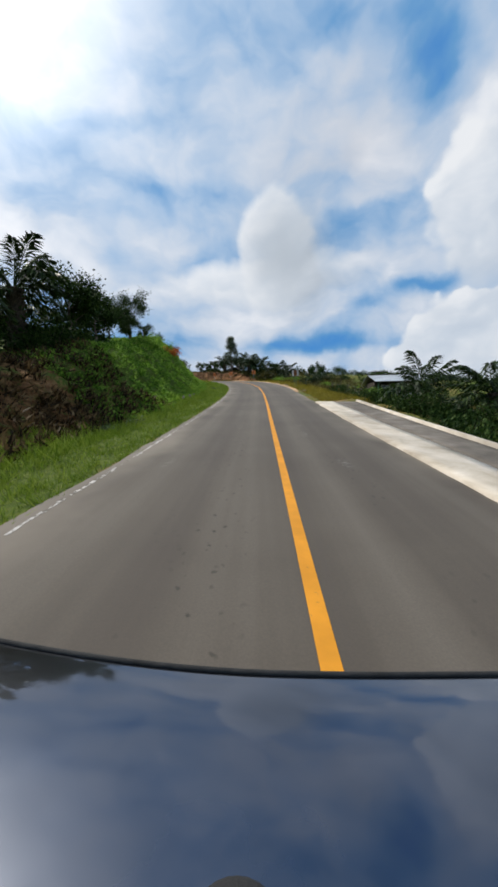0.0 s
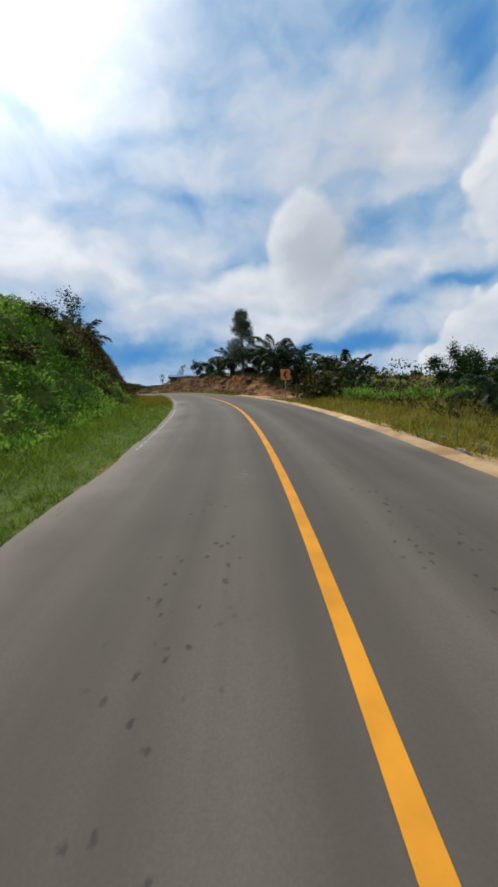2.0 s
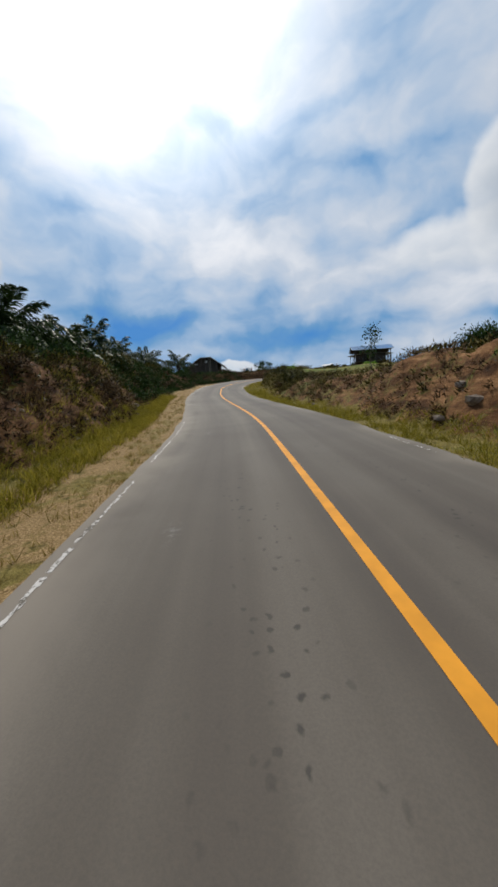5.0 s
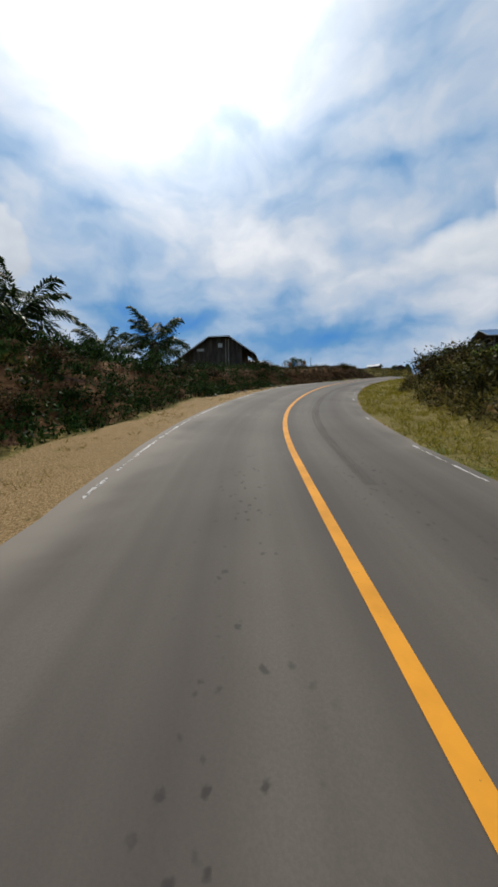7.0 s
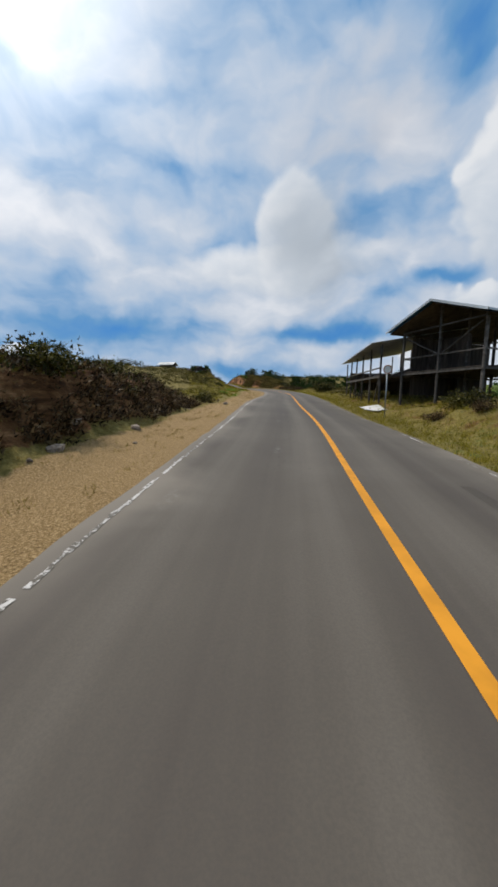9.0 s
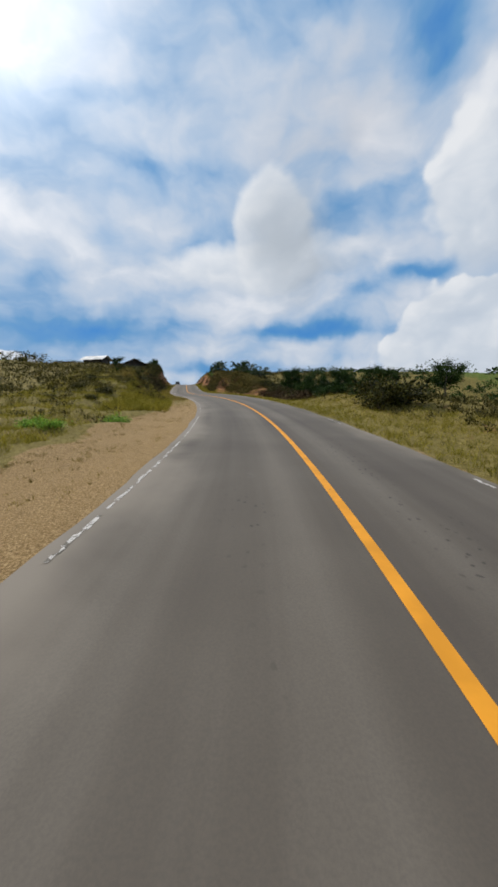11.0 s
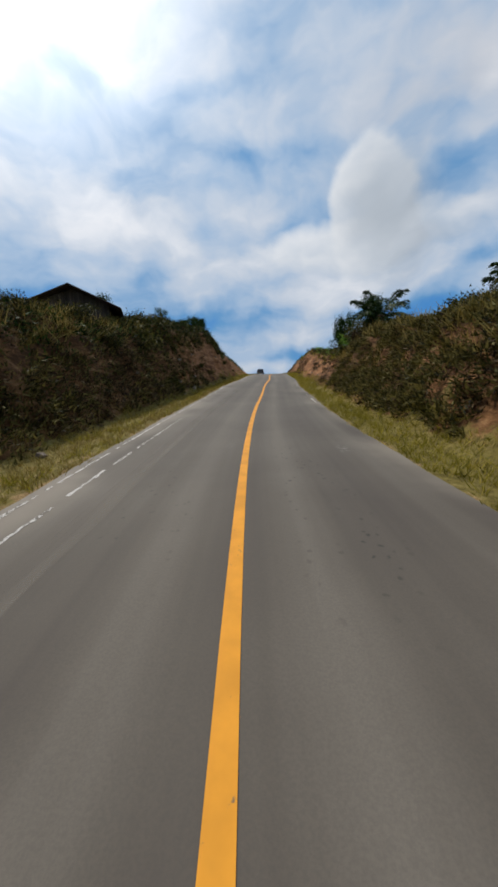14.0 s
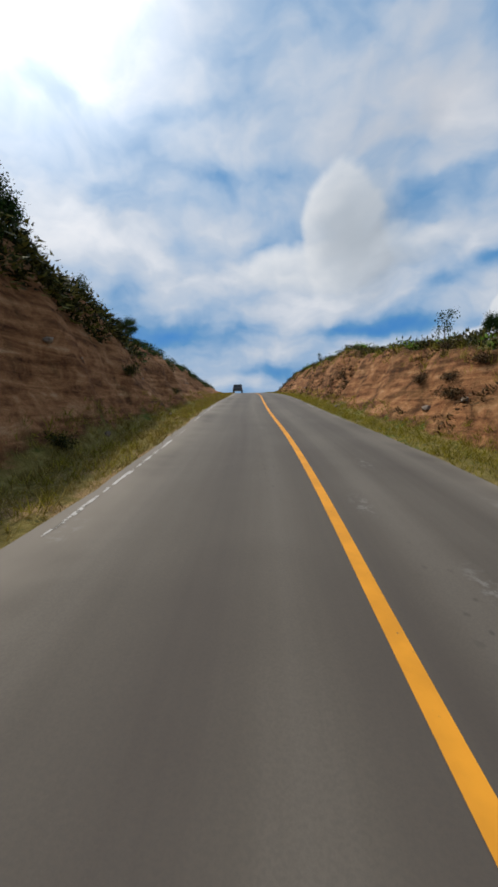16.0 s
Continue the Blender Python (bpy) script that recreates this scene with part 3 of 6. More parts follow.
def zones(s, d):
    """Dryness, bare earth, gravel (0 to 1) of the land."""
    a = abs(d)
    if d < 0:
        dry = np.interp(s, [-60, 5, 20, 50, 60, 72, 85, 110, 130, 200, 235, 345], [0.25, 0.25, 0.1, 0.05, 0.3, 0.8, 0.85, 0.8, 0.85, 0.9, 0.85, 0.85])
        steep = np.interp(s, [-60, 12, 20, 50, 57, 64, 100, 118, 136, 150, 168, 185, 232, 250, 266, 345], [0.6, 0.6, 0.05, 0.05, 0.6, 0.9, 0.8, 0.7, 0.8, 0.97, 0.97, 0.3, 0.3, 0.6, 0.95, 0.8])
        grav = np.interp(s, [-60, 10, 50, 64, 75, 110, 118, 160, 190, 215, 226, 262, 268, 345], [0.0, 0.0, 0.0, 0.3, 0.5, 0.6, 0.7, 0.9, 0.85, 0.8, 0.45, 0.3, 0.4, 0.3])
        foot, top = np.interp(s, [r[0] for r in LEFT], [r[1] for r in LEFT]), np.interp(s, [r[0] for r in LEFT], [r[2] for r in LEFT])
    else:
        dry = np.interp(s, [-60, 25, 60, 85, 120, 200, 240, 345], [0.3, 0.5, 0.5, 0.6, 0.75, 0.75, 0.8, 0.8])
        steep = np.interp(s, [-60, 45, 56, 66, 90, 110, 140, 160, 225, 234, 250, 266, 285, 345], [0.1, 0.2, 0.7, 0.8, 0.7, 0.5, 0.4, 0.45, 0.3, 0.75, 0.6, 0.7, 0.85, 0.7])
        grav = np.interp(s, [-60, 18, 24, 40, 48, 60, 66, 220, 226, 238, 244, 345], [0.5, 0.5, 0.2, 0.2, 0.25, 0.3, 0.1, 0.1, 0.4, 0.4, 0.1, 0.1])
        foot, top = np.interp(s, [r[0] for r in RIGHT], [r[1] for r in RIGHT]), np.interp(s, [r[0] for r in RIGHT], [r[2] for r in RIGHT])
    edge = EDGE_L if d < 0 else EDGE_R
    on_bank = ease((a - foot + 0.3) / 0.8) * (1 - ease((a - top + 0.2) / 1.2))
    at_verge = 1 - ease((a - edge - (foot - edge) * 0.75) / 0.8)
    near_edge = 1 - ease((a - edge - 0.15) / 0.35)
    return (dry, steep * on_bank + 0.12 * (a > top), max(grav * at_verge, 0.62 * near_edge))


def subsoil(s, d):
    """How far the paler orange subsoil is laid bare in the cut faces (0 to 1)."""
    side = LEFT if d < 0 else RIGHT
    foot, top = [np.interp(s, [r[0] for r in side], [r[k] for r in side]) for k in (1, 2)]
    if d < 0:
        bare = np.interp(s, [56, 62, 80, 90, 224, 229, 234, 240, 262, 274, 335, 345], [0, 0.35, 0.35, 0, 0, 0.3, 0.3, 0, 0.1, 0.62, 0.72, 0.3])
    else:
        bare = np.interp(s, [60, 64, 72, 85, 246, 248.5, 252.5, 255, 272, 284, 330, 345], [0, 0.6, 0.4, 0.15, 0.0, 0.75, 0.75, 0.0, 0.25, 0.5, 0.5, 0.2])
    return bare * ease((abs(d) - foot + 0.3) / 0.8) * (1 - ease((abs(d) - top + 0.4) / 1.2))


def build_ground():
    cols = [-2600, -1300, -650, -330, -180, -110, -75, -55, -42, -33, -27, -22, -18, -15.5, -13.5]
    cols += list(np.arange(-12.5, -2.9, 0.42)) + [-2.86, -2.2, 0, 2.0, 2.56] + list(np.arange(2.95, 9.5, 0.42))
    cols += [10.2, 11.2, 12.5, 14.5, 17, 20, 24, 30, 38, 50, 70, 105, 170, 320, 640, 1300, 2600]
    mid = np.arange(-40, 346, 0.75)
    rows = [-2600, -1300, -600, -300, -150, -90, -60] + list(mid) + [350, 360, 375, 400, 430, 460, 520, 640, 900, 1500, 2900]
    verts, zone, bare = [], [], []
    for s in rows:
        sc = min(max(s, S0), S1)
        c, n = along(sc, LINE), along(sc, NORM)
        cs, ns = along(sc, SLOW), along(sc, SLOW_N)
        ahead = np.array([-ns[1], ns[0], 0]) * (s - sc)
        for d in cols:
            k = float(ease((abs(d) - 16) / 30))
            p = (c + n * d) * (1 - k) + (cs + ns * d) * k + ahead
            z = (c[2] * (1 - k) + cs[2] * k) + profile(sc, d)
            a = abs(d)
            wild = float(ease((a - (3.6 if d < 0 else 3.2)) / 3.0))
            v3 = Vector((p[0], p[1], z))
            if a < 60 and a > 2.9:
                q = noise.noise(v3 * 0.55) * 0.35 + noise.noise(v3 * 1.6) * 0.14 + noise.noise(v3 * 0.16) * 0.5
                z += wild * q * 0.8 + noise.noise(v3 * 2.3) * 0.03
                # the cut faces are gullied: push them in and out
                e = (noise.noise(Vector((s * 0.8, d * 0.25, z * 0.5))) * 0.5 + noise.noise(Vector((s * 0.3, z * 2.2, 4))) * 0.4) * wild * math.copysign(1, d)
                p = p + n * e
            far = max(float(ease((a - 45) / 500)), float(ease((abs(s - sc)) / 500)))
            if far > 0:
                hills = 26 * (noise.noise(Vector((p[0], p[1], 0)) * 0.0021) - 0.1) + 9 * noise.noise(Vector((p[0], p[1], 5)) * 0.009)
                z = z * (1 - far) + (-6 + hills) * far
            verts.append((p[0], p[1], z))
            zone.append(zones(sc, d) if a < 40 else (0.25, 0.05, 0.0))
            bare.append(subsoil(sc, d) if a < 12 else 0.0)
    nc = len(cols)
    i, j = np.meshgrid(np.arange(len(rows) - 1), np.arange(nc - 1), indexing="ij")
    a = (i * nc + j).ravel()
    me = mesh_from("ground", verts, np.stack([a, a + 1, a + nc + 1, a + nc], 1), MAT_GROUND, True)
    at = me.attributes.new("zones", "FLOAT_VECTOR", "POINT")
    at.data.foreach_set("vector", np.array(zone, dtype=np.float32).ravel())
    at = me.attributes.new("subsoil", "FLOAT", "POINT")
    at.data.foreach_set("value", np.array(bare, dtype=np.float32))
    ob = new("ground", me)
    return tagged(ob, "hilly ground of grass, gravel verges and red earth cuttings", "ground", kind="structure")


ground = build_ground()
GROUND_TREE = BVHTree.FromPolygons([v.co[:] for v in ground.data.vertices], [p.vertices[:] for p in ground.data.polygons])


def drop(x, y):
    hit = GROUND_TREE.ray_cast(Vector((x, y, 400)), Vector((0, 0, -1)))
    return hit[0] if hit[0] else Vector((x, y, 0))


def spot(s, d):
    """A place on the ground, s along the road and d to its right."""
    p = along(s, LINE) + along(s, NORM) * d
    return drop(p[0], p[1])


def strip(name, s_list, lo, hi, lift, mat, across=2):
    """A ribbon on the road from lo to hi across, given as numbers or functions of s."""
    verts, uv = [], []
    for s in s_list:
        a, b = (lo(s) if callable(lo) else lo), (hi(s) if callable(hi) else hi)
        for k in range(across):
            d = a + (b - a) * k / (across - 1)
            verts.append(road_point(s, d, lift - 0.012 * (abs(d) / 2.8) ** 2))
            uv.append((s, d))
    n = len(s_list)
    i, j = np.meshgrid(np.arange(n - 1), np.arange(across - 1), indexing="ij")
    f = (i * across + j).ravel()
    faces = np.stack([f, f + 1, f + across + 1, f + across], 1)
    me = mesh_from(name, [v[:] for v in verts], faces, mat, True)
    layer = me.uv_layers.new(name="UVMap")
    layer.data.foreach_set("uv", np.array(uv, dtype=np.float32)[faces.ravel()].ravel())
    return me


def ragged(base, amp, seed):
    return lambda s: base + amp * (noise.noise(Vector((s * 0.45, seed, 0))) + 0.5 * noise.noise(Vector((s * 1.7, seed, 3))))


road = new("road", strip("road", np.arange(-55, 440, 0.5), ragged(-EDGE_L - 0.08, 0.09, 1), ragged(EDGE_R + 0.08, 0.09, 7), 0.0, MAT_ASPHALT, 13))
tagged(road, "worn grey asphalt two-lane road climbing the hill", "road", kind="structure")
line = new("centre_line", strip("centre_line", np.arange(-55, 440, 0.5), -0.06, 0.06, 0.005, MAT_YELLOW))
tagged(line, "solid yellow painted centre line", "road marking", kind="structure")


def worn_line(name, d, runs, keep, seed):
    """A thin white edge line, flaked away in places."""
    rng = random.Random(seed)
    verts, faces = [], []
    for a, b in runs:
        s = a
        while s < b:
            step = rng.uniform(0.05, 0.22)
            if noise.noise(Vector((s * 0.35, seed, 1))) * 0.5 + 0.5 < keep and rng.random() < 0.8:
                w = rng.uniform(0.012, 0.034)
                o = d + rng.uniform(-0.012, 0.012)
                k = len(verts)
                for ss, dd in ((s, o - w), (s, o + w), (s + step, o + w), (s + step, o - w)):
                    verts.append(road_point(ss, dd, 0.004 - 0.012 * (dd / 2.8) ** 2)[:])
                faces.append((k, k + 1, k + 2, k + 3))
            s += step
    ob = new(name, mesh_from(name, verts, faces, MAT_WHITE))
    return tagged(ob, "flaking white painted edge line", "road marking", kind="structure")


worn_line("edge_line_left", -2.76, [(12, 34), (42, 69), (79, 100), (118, 241), (263, 345)], 0.6, 3)
worn_line("edge_line_left", -2.76, [(-20, 12), (69, 79), (241, 263)], 1.0, 4)
worn_line("edge_line_right", 2.46, [(70, 95), (118, 180), (180, 345)], 0.42, 5)


def tyre_mark_material():
    m, n, b = material("tyre_rubber_mark", 0.8, 0.0, 0.3)
    b.inputs["Base Color"].default_value = (0.030, 0.028, 0.026, 1)
    uv = n.add("ShaderNodeUVMap").outputs[0]
    f = n.noise(n.vmath("MULTIPLY", uv, (0.5, 14.0, 1.0)), 1.0, 5.0, 0.65)
    b.inputs["Alpha"].default_value = 0.3
    n.t.links.new(n.range(f, 0.25, 0.8, 0.05, 0.27), b.inputs["Alpha"])
    return m


def pale_mark_material():
    m, n, b = material("pale_dust_streak", 0.9, 0.0, 0.2)
    b.inputs["Base Color"].default_value = (0.30, 0.26, 0.21, 1)
    uv = n.add("ShaderNodeUVMap").outputs[0]
    f = n.noise(n.vmath("MULTIPLY", uv, (0.4, 6.0, 1.0)), 1.0, 5.0, 0.65)
    n.t.links.new(n.range(f, 0.35, 0.75, 0.0, 0.4), b.inputs["Alpha"])
    return m


MAT_MARK, MAT_STREAK = tyre_mark_material(), pale_mark_material()
mark = new("tyre_mark", strip("tyre_mark", np.arange(126, 166, 0.5), lambda s: np.interp(s, [126, 132, 143, 148, 166], [0.72, 0.80, 1.0, 1.27, 1.5]), lambda s: np.interp(s, [126, 132, 143, 148, 166], [0.9, 1.02, 1.24, 1.5, 1.7]), 0.006, MAT_MARK, 4))
tagged(mark, "dark rubber tyre mark curving along the lane", "road marking", kind="structure")
worn_line("lane_dashes", -2.3, [(248, 259)], 0.6, 8)
mark = new("dust_streak", strip("dust_streak", np.arange(240, 270, 0.5), ragged(-1.8, 0.06, 11), ragged(-1.5, 0.06, 12), 0.006, MAT_STREAK, 4))
tagged(mark, "pale dusty streak along the asphalt", "road marking", kind="structure")


# ---------------------------------------------------------------- plants
def rhombs(base, axis, side, length, width, bend=None):
    """Leaves as four-cornered blades: arrays of base points, directions and side directions."""
    n = len(base)
    length, width = np.broadcast_to(length, n)[:, None], np.broadcast_to(width, n)[:, None]
    mid = base + axis * length * 0.45
    tip = base + axis * length
    if bend is not None:
        tip = tip + bend
    v = np.stack([base, mid + side * width * 0.5, tip, mid - side * width * 0.5], 1).reshape(-1, 3)
    return v, np.arange(4 * n).reshape(n, 4)


def unit(a):
    return a / np.maximum(np.linalg.norm(a, axis=-1, keepdims=True), 1e-6)


def leaf_cloud(name, rng, centres, size, mat, out_from=None, up=0.3, narrow=0.5, plain=False):
    """Many leaves about the given centres, turned outwards and a little up."""
    n = len(centres)
    axis = rng.normal(size=(n, 3))
    if out_from is not None:
        axis = axis * 0.7 + unit(centres - out_from)
    axis[:, 2] += up
    axis = unit(axis)
    side = unit(np.cross(axis, rng.normal(size=(n, 3))))
    ln = size * rng.uniform(0.6, 1.35, n)
    droop = np.zeros((n, 3))
    droop[:, 2] = -0.2 * ln
    if plain:
        w = side * (ln * narrow * 0.5)[:, None]
        v = np.stack([centres - w, centres + w, centres + axis * ln[:, None] + droop], 1).reshape(-1, 3)
        return mesh_from(name, v, np.arange(3 * n).reshape(n, 3), mat)
    v, f = rhombs(centres, axis, side, ln, ln * narrow, droop)
    return mesh_from(name, v, f, mat)


def frond_mesh(name, length, rise, droop, rng, mat):
    """One palm frond: an arched rib with drooping leaflets, growing along +x."""
    t = np.linspace(0, 1, 14)
    rib = np.stack([length * (t - 0.18 * t ** 3), 0 * t, rise * t - droop * t ** 2.2], 1)
    w = np.interp(t, [0, 0.15, 1], [0.05, 0.028, 0.006])
    v = np.concatenate([np.stack([rib[:, 0], rib[:, 1] - w, rib[:, 2]], 1), np.stack([rib[:, 0], rib[:, 1] + w, rib[:, 2]], 1),
                        np.stack([rib[:, 0], rib[:, 1], rib[:, 2] - w * 1.6], 1)])
    k = len(t)
    f = []
    for i in range(k - 1):
        f += [(i, i + 1, k + i + 1, k + i), (k + i, k + i + 1, 2 * k + i + 1, 2 * k + i), (2 * k + i, 2 * k + i + 1, i + 1, i)]
    n = 44
    u = np.linspace(0.16, 0.99, n)
    base = np.stack([np.interp(u, t, rib[:, c]) for c in range(3)], 1)
    ln = length * 0.23 * np.sin(np.pi * (0.12 + 0.82 * u)) ** 0.7
    for sgn in (-1, 1):
        a = np.stack([0.55 + 0.5 * u + rng.normal(0, 0.12, n), sgn * (1.0 - 0.25 * u), rng.normal(0.05, 0.28, n)], 1)
        a = unit(a)
        sd = unit(np.cross(a, np.tile([0, 0, 1.0], (n, 1))) + rng.normal(0, 0.35, (n, 3)))
        bend = np.zeros((n, 3))
        bend[:, 2] = -ln * rng.uniform(0.25, 0.6, n)
        lv, lf = rhombs(base, a, sd, ln * rng.uniform(0.8, 1.1, n), 0.105, bend)
        f += [tuple(q) for q in (lf + len(v))]
        v = np.concatenate([v, lv])
    return mesh_from(name, v, f, mat)


rng = np.random.default_rng(11)
FRONDS = [frond_mesh("frond", 3.1, 1.9, 1.2, rng, LEAF_PALM), frond_mesh("frond", 3.4, 1.3, 1.9, rng, LEAF_PALM), frond_mesh("frond", 3.2, 0.5, 2.2, rng, LEAF_PALM)]


def palm_trunk_mesh(height, radius, seed):
    r = random.Random(seed)
    bm = bmesh.new()
    n = 7
    tube(bm, [(0.03 * math.sin(i), 0.03 * math.cos(2 * i), -0.4 + (height + 0.5) * i / n) for i in range(n + 1)],
         [radius * (1.25 - 0.25 * min(i, 2) / 2) * r.uniform(0.93, 1.07) for i in range(n + 1)], 10)
    # stubs of cut fronds
    rows = max(3, int(height / 0.28))
    for i in range(rows):
        for k in range(7):
            a = k * math.tau / 7 + i * 0.5
            z = (i + 0.5) / rows * height
            p = Vector((math.cos(a) * radius * 0.9, math.sin(a) * radius * 0.9, z))
            beam(bm, p, p + Vector((math.cos(a) * 0.14, math.sin(a) * 0.14, 0.2)), 0.13, 0.07)
    me = bpy.data.meshes.new("trunk")
    bm.to_mesh(me)
    bm.free()
    me.materials.append(MAT_PALM_BARK)
    return me


TRUNKS = {h: palm_trunk_mesh(h, 0.3, int(h * 10)) for h in (0.6, 1.2, 2.0, 3.0)}


def oil_palm(s, d, trunk, scale, seed, label, at=None, count=22):
    r = random.Random(seed)
    p = at or spot(s, d)
    thing = empty("oil_palm", pose(p[0], p[1], p[2] - 0.08, 0, 0, r.uniform(0, 360)) @ Matrix.Scale(scale, 4), label, "palm tree", "oil palms")
    part_of("trunk", TRUNKS[trunk], None, thing)
    for i in range(count):
        tier = i / count
        me = FRONDS[0] if tier < 0.35 else FRONDS[1] if tier < 0.72 else FRONDS[2]
        f = part_of("frond", me, None, thing)
        f.matrix_basis = pose(0, 0, trunk + 0.1 - 0.25 * tier, r.uniform(-14, 14), -38 * (1 - tier) + r.uniform(-9, 9) + 8, i * 137.5 + r.uniform(-15, 15)) @ Matrix.Scale(r.uniform(0.8, 1.1), 4)
    return thing


def branch(bm, r, p, way, length, radius, depth, tips):
    """A limb that forks; its ends are gathered in tips."""
    n = 4
    pts, rad = [p], [radius]
    q, w = p.copy(), way.copy()
    for i in range(n):
        w = (w + Vector((r.gauss(0, 0.16), r.gauss(0, 0.16), r.gauss(0.03, 0.1)))).normalized()
        q = q + w * (length / n)
        pts.append(q.copy())
        rad.append(radius * (1 - 0.6 * (i + 1) / n))
    tube(bm, pts, rad, 6 if depth < 2 else 4)
    if depth >= 2:
        tips += pts[2:]
        return
    for k in range(r.choice((2, 3, 3))):
        i = r.choice((2, 3, 4))
        out = Vector((r.gauss(0, 1), r.gauss(0, 1), r.gauss(0.35, 0.5))).normalized()
        branch(bm, r, pts[i], (w + out * 0.9).normalized(), length * r.uniform(0.5, 0.75), rad[i] * 0.75, depth + 1, tips)
    tips.append(pts[-1])


def tree_parts(seed, height, trunk, spread, leaf, leaf_size, leaves, mat, column=False):
    """Meshes of a broadleaf tree: trunk with limbs, and its leaves in clumps at the twigs' ends."""
    r = random.Random(seed)
    g = np.random.default_rng(seed)
    bm, tips = bmesh.new(), []
    n = 8
    bole = [Vector((0.05 * height * 0.2 * math.sin(i * 1.3 + seed), 0.04 * height * 0.2 * math.cos(i * 1.7), -0.3 + (height * (0.92 if column else 0.62) + 0.3) * i / n)) for i in range(n + 1)]
    tube(bm, bole, [trunk * (1.15 - 0.95 * i / n) for i in range(n + 1)], 9)
    for i in range(2, n + 1):
        for k in range(3 if column else 2):
            a = r.uniform(0, math.tau)
            z = r.uniform(0.05, 0.5) if column else r.uniform(0.3, 0.9)
            wide = spread * ((1.15 - i / n) if column else 1.0) * r.uniform(0.6, 1.0)
            if not column and i < 4:
                continue
            branch(bm, r, bole[i], Vector((math.cos(a), math.sin(a), z)).normalized(), wide * 0.75, trunk * (0.5 - 0.04 * i), 1, tips)
    tips.append(bole[-1])
    bm_trunk = bpy.data.meshes.new("trunk")
    bm.to_mesh(bm_trunk)
    bm.free()
    bm_trunk.materials.append(MAT_BARK)
    t = np.array([v[:] for v in tips])
    c = t[g.integers(0, len(t), leaves)] + g.normal(size=(leaves, 3)) * leaf
    if column:
        # sprays of leaves on all sides of the bole, widest low down, narrow at the top
        k = 130
        z, a = g.uniform(0.24, 1.0, k) ** 0.85, g.uniform(0, math.tau, k)
        reach = spread * np.interp(z, [0.24, 0.36, 0.6, 0.82, 1.0], [0.75, 0.95, 0.72, 0.5, 0.12]) * g.uniform(0.45, 1.05, k)
        spray = np.stack([np.cos(a) * reach, np.sin(a) * reach, z * height * 0.98 - 0.12 * reach], 1)
        c = spray[g.integers(0, k, leaves)] + np.clip(g.normal(size=(leaves, 3)), -1.7, 1.7) * np.array([0.26, 0.26, 0.17])
    crown = leaf_cloud("crown", g, c, leaf_size, mat, np.array([0, 0, height * 0.55]), 0.15, 0.55)
    return bm_trunk, crown


TREES = {
    "column": tree_parts(4, 7.0, 0.16, 1.45, 0.24, 0.105, 22000, LEAF_SILVER, True),
    "round": tree_parts(8, 4.2, 0.12, 1.9, 0.24, 0.15, 6000, LEAF_TREE),
    "loose": tree_parts(15, 4.6, 0.09, 1.9, 0.26, 0.16, 2400, LEAF_TREE),
    "dark": tree_parts(23, 5.0, 0.15, 2.1, 0.3, 0.17, 7000, LEAF_TREE),
    "thin": tree_parts(31, 3.2, 0.04, 0.9, 0.12, 0.14, 420, LEAF_TREE),
}


def tree(kind, s, d, scale, seed, label, at=None):
    p = at or spot(s, d)
    thing = empty("tree", pose(p[0], p[1], p[2] - 0.05, 0, 0, seed * 67 % 360) @ Matrix.Scale(scale, 4), label, "tree", "roadside trees")
    part_of("trunk", TREES[kind][0], None, thing)
    part_of("crown", TREES[kind][1], None, thing)
    return thing


def bush_parts(seed, leaves, size, mat, tall=0.9):
    g = np.random.default_rng(seed)
    r = random.Random(seed)
    bm = bmesh.new()
    ends = []
    for k in range(9):
        a = k * 0.7 + r.uniform(0, 0.5)
        e = Vector((math.cos(a) * r.uniform(0.3, 0.85), math.sin(a) * r.uniform(0.3, 0.85), tall * r.uniform(0.45, 1.0)))
        tube(bm, [(0, 0, -0.15), e * 0.5 + Vector((0, 0, 0.12)), e], [0.03, 0.02, 0.008], 5)
        ends.append(e[:])
    ends = np.array(ends)
    c = ends[g.integers(0, len(ends), leaves)] * g.uniform(0.45, 1.08, (leaves, 1)) + g.normal(size=(leaves, 3)) * np.array([0.24, 0.24, 0.17])
    c[:, 2] = np.maximum(c[:, 2], 0.02)
    me = bpy.data.meshes.new("stem")
    bm.to_mesh(me)
    bm.free()
    me.materials.append(MAT_BARK)
    return me, leaf_cloud("foliage", g, c, size, mat, np.array([0, 0, 0.1]), 0.25, 0.62, True)


BUSHES = {"green": [bush_parts(k, 1400, 0.125, LEAF_VINE) for k in (1, 2)], "olive": [bush_parts(k, 1400, 0.13, LEAF_BUSH) for k in (3, 4)],
          "dark": [bush_parts(k, 1600, 0.13, LEAF_TREE, 1.1) for k in (5, 6)], "brown": [bush_parts(k, 1200, 0.12, LEAF_BROWN) for k in (7, 8)]}
BUSH_LABEL = {"green": "leafy green bush on the roadside bank", "olive": "olive-green scrub bush on the bank", "dark": "dense dark green bush on top of the bank",
              "brown": "withered brown bush on the bank"}


def bush(kind, s, d, scale, seed, flat=1.0):
    p = spot(s, d)
    thing = empty("bush", pose(p[0], p[1], p[2] - 0.06, 0, 0, seed * 53 % 360) @ Matrix.Diagonal((scale, scale, scale * flat, 1)), BUSH_LABEL[kind], "bush", kind + " bushes")
    a, b = BUSHES[kind][seed % 2]
    part_of("stem", a, None, thing)
    part_of("foliage", b, None, thing)
    return thing


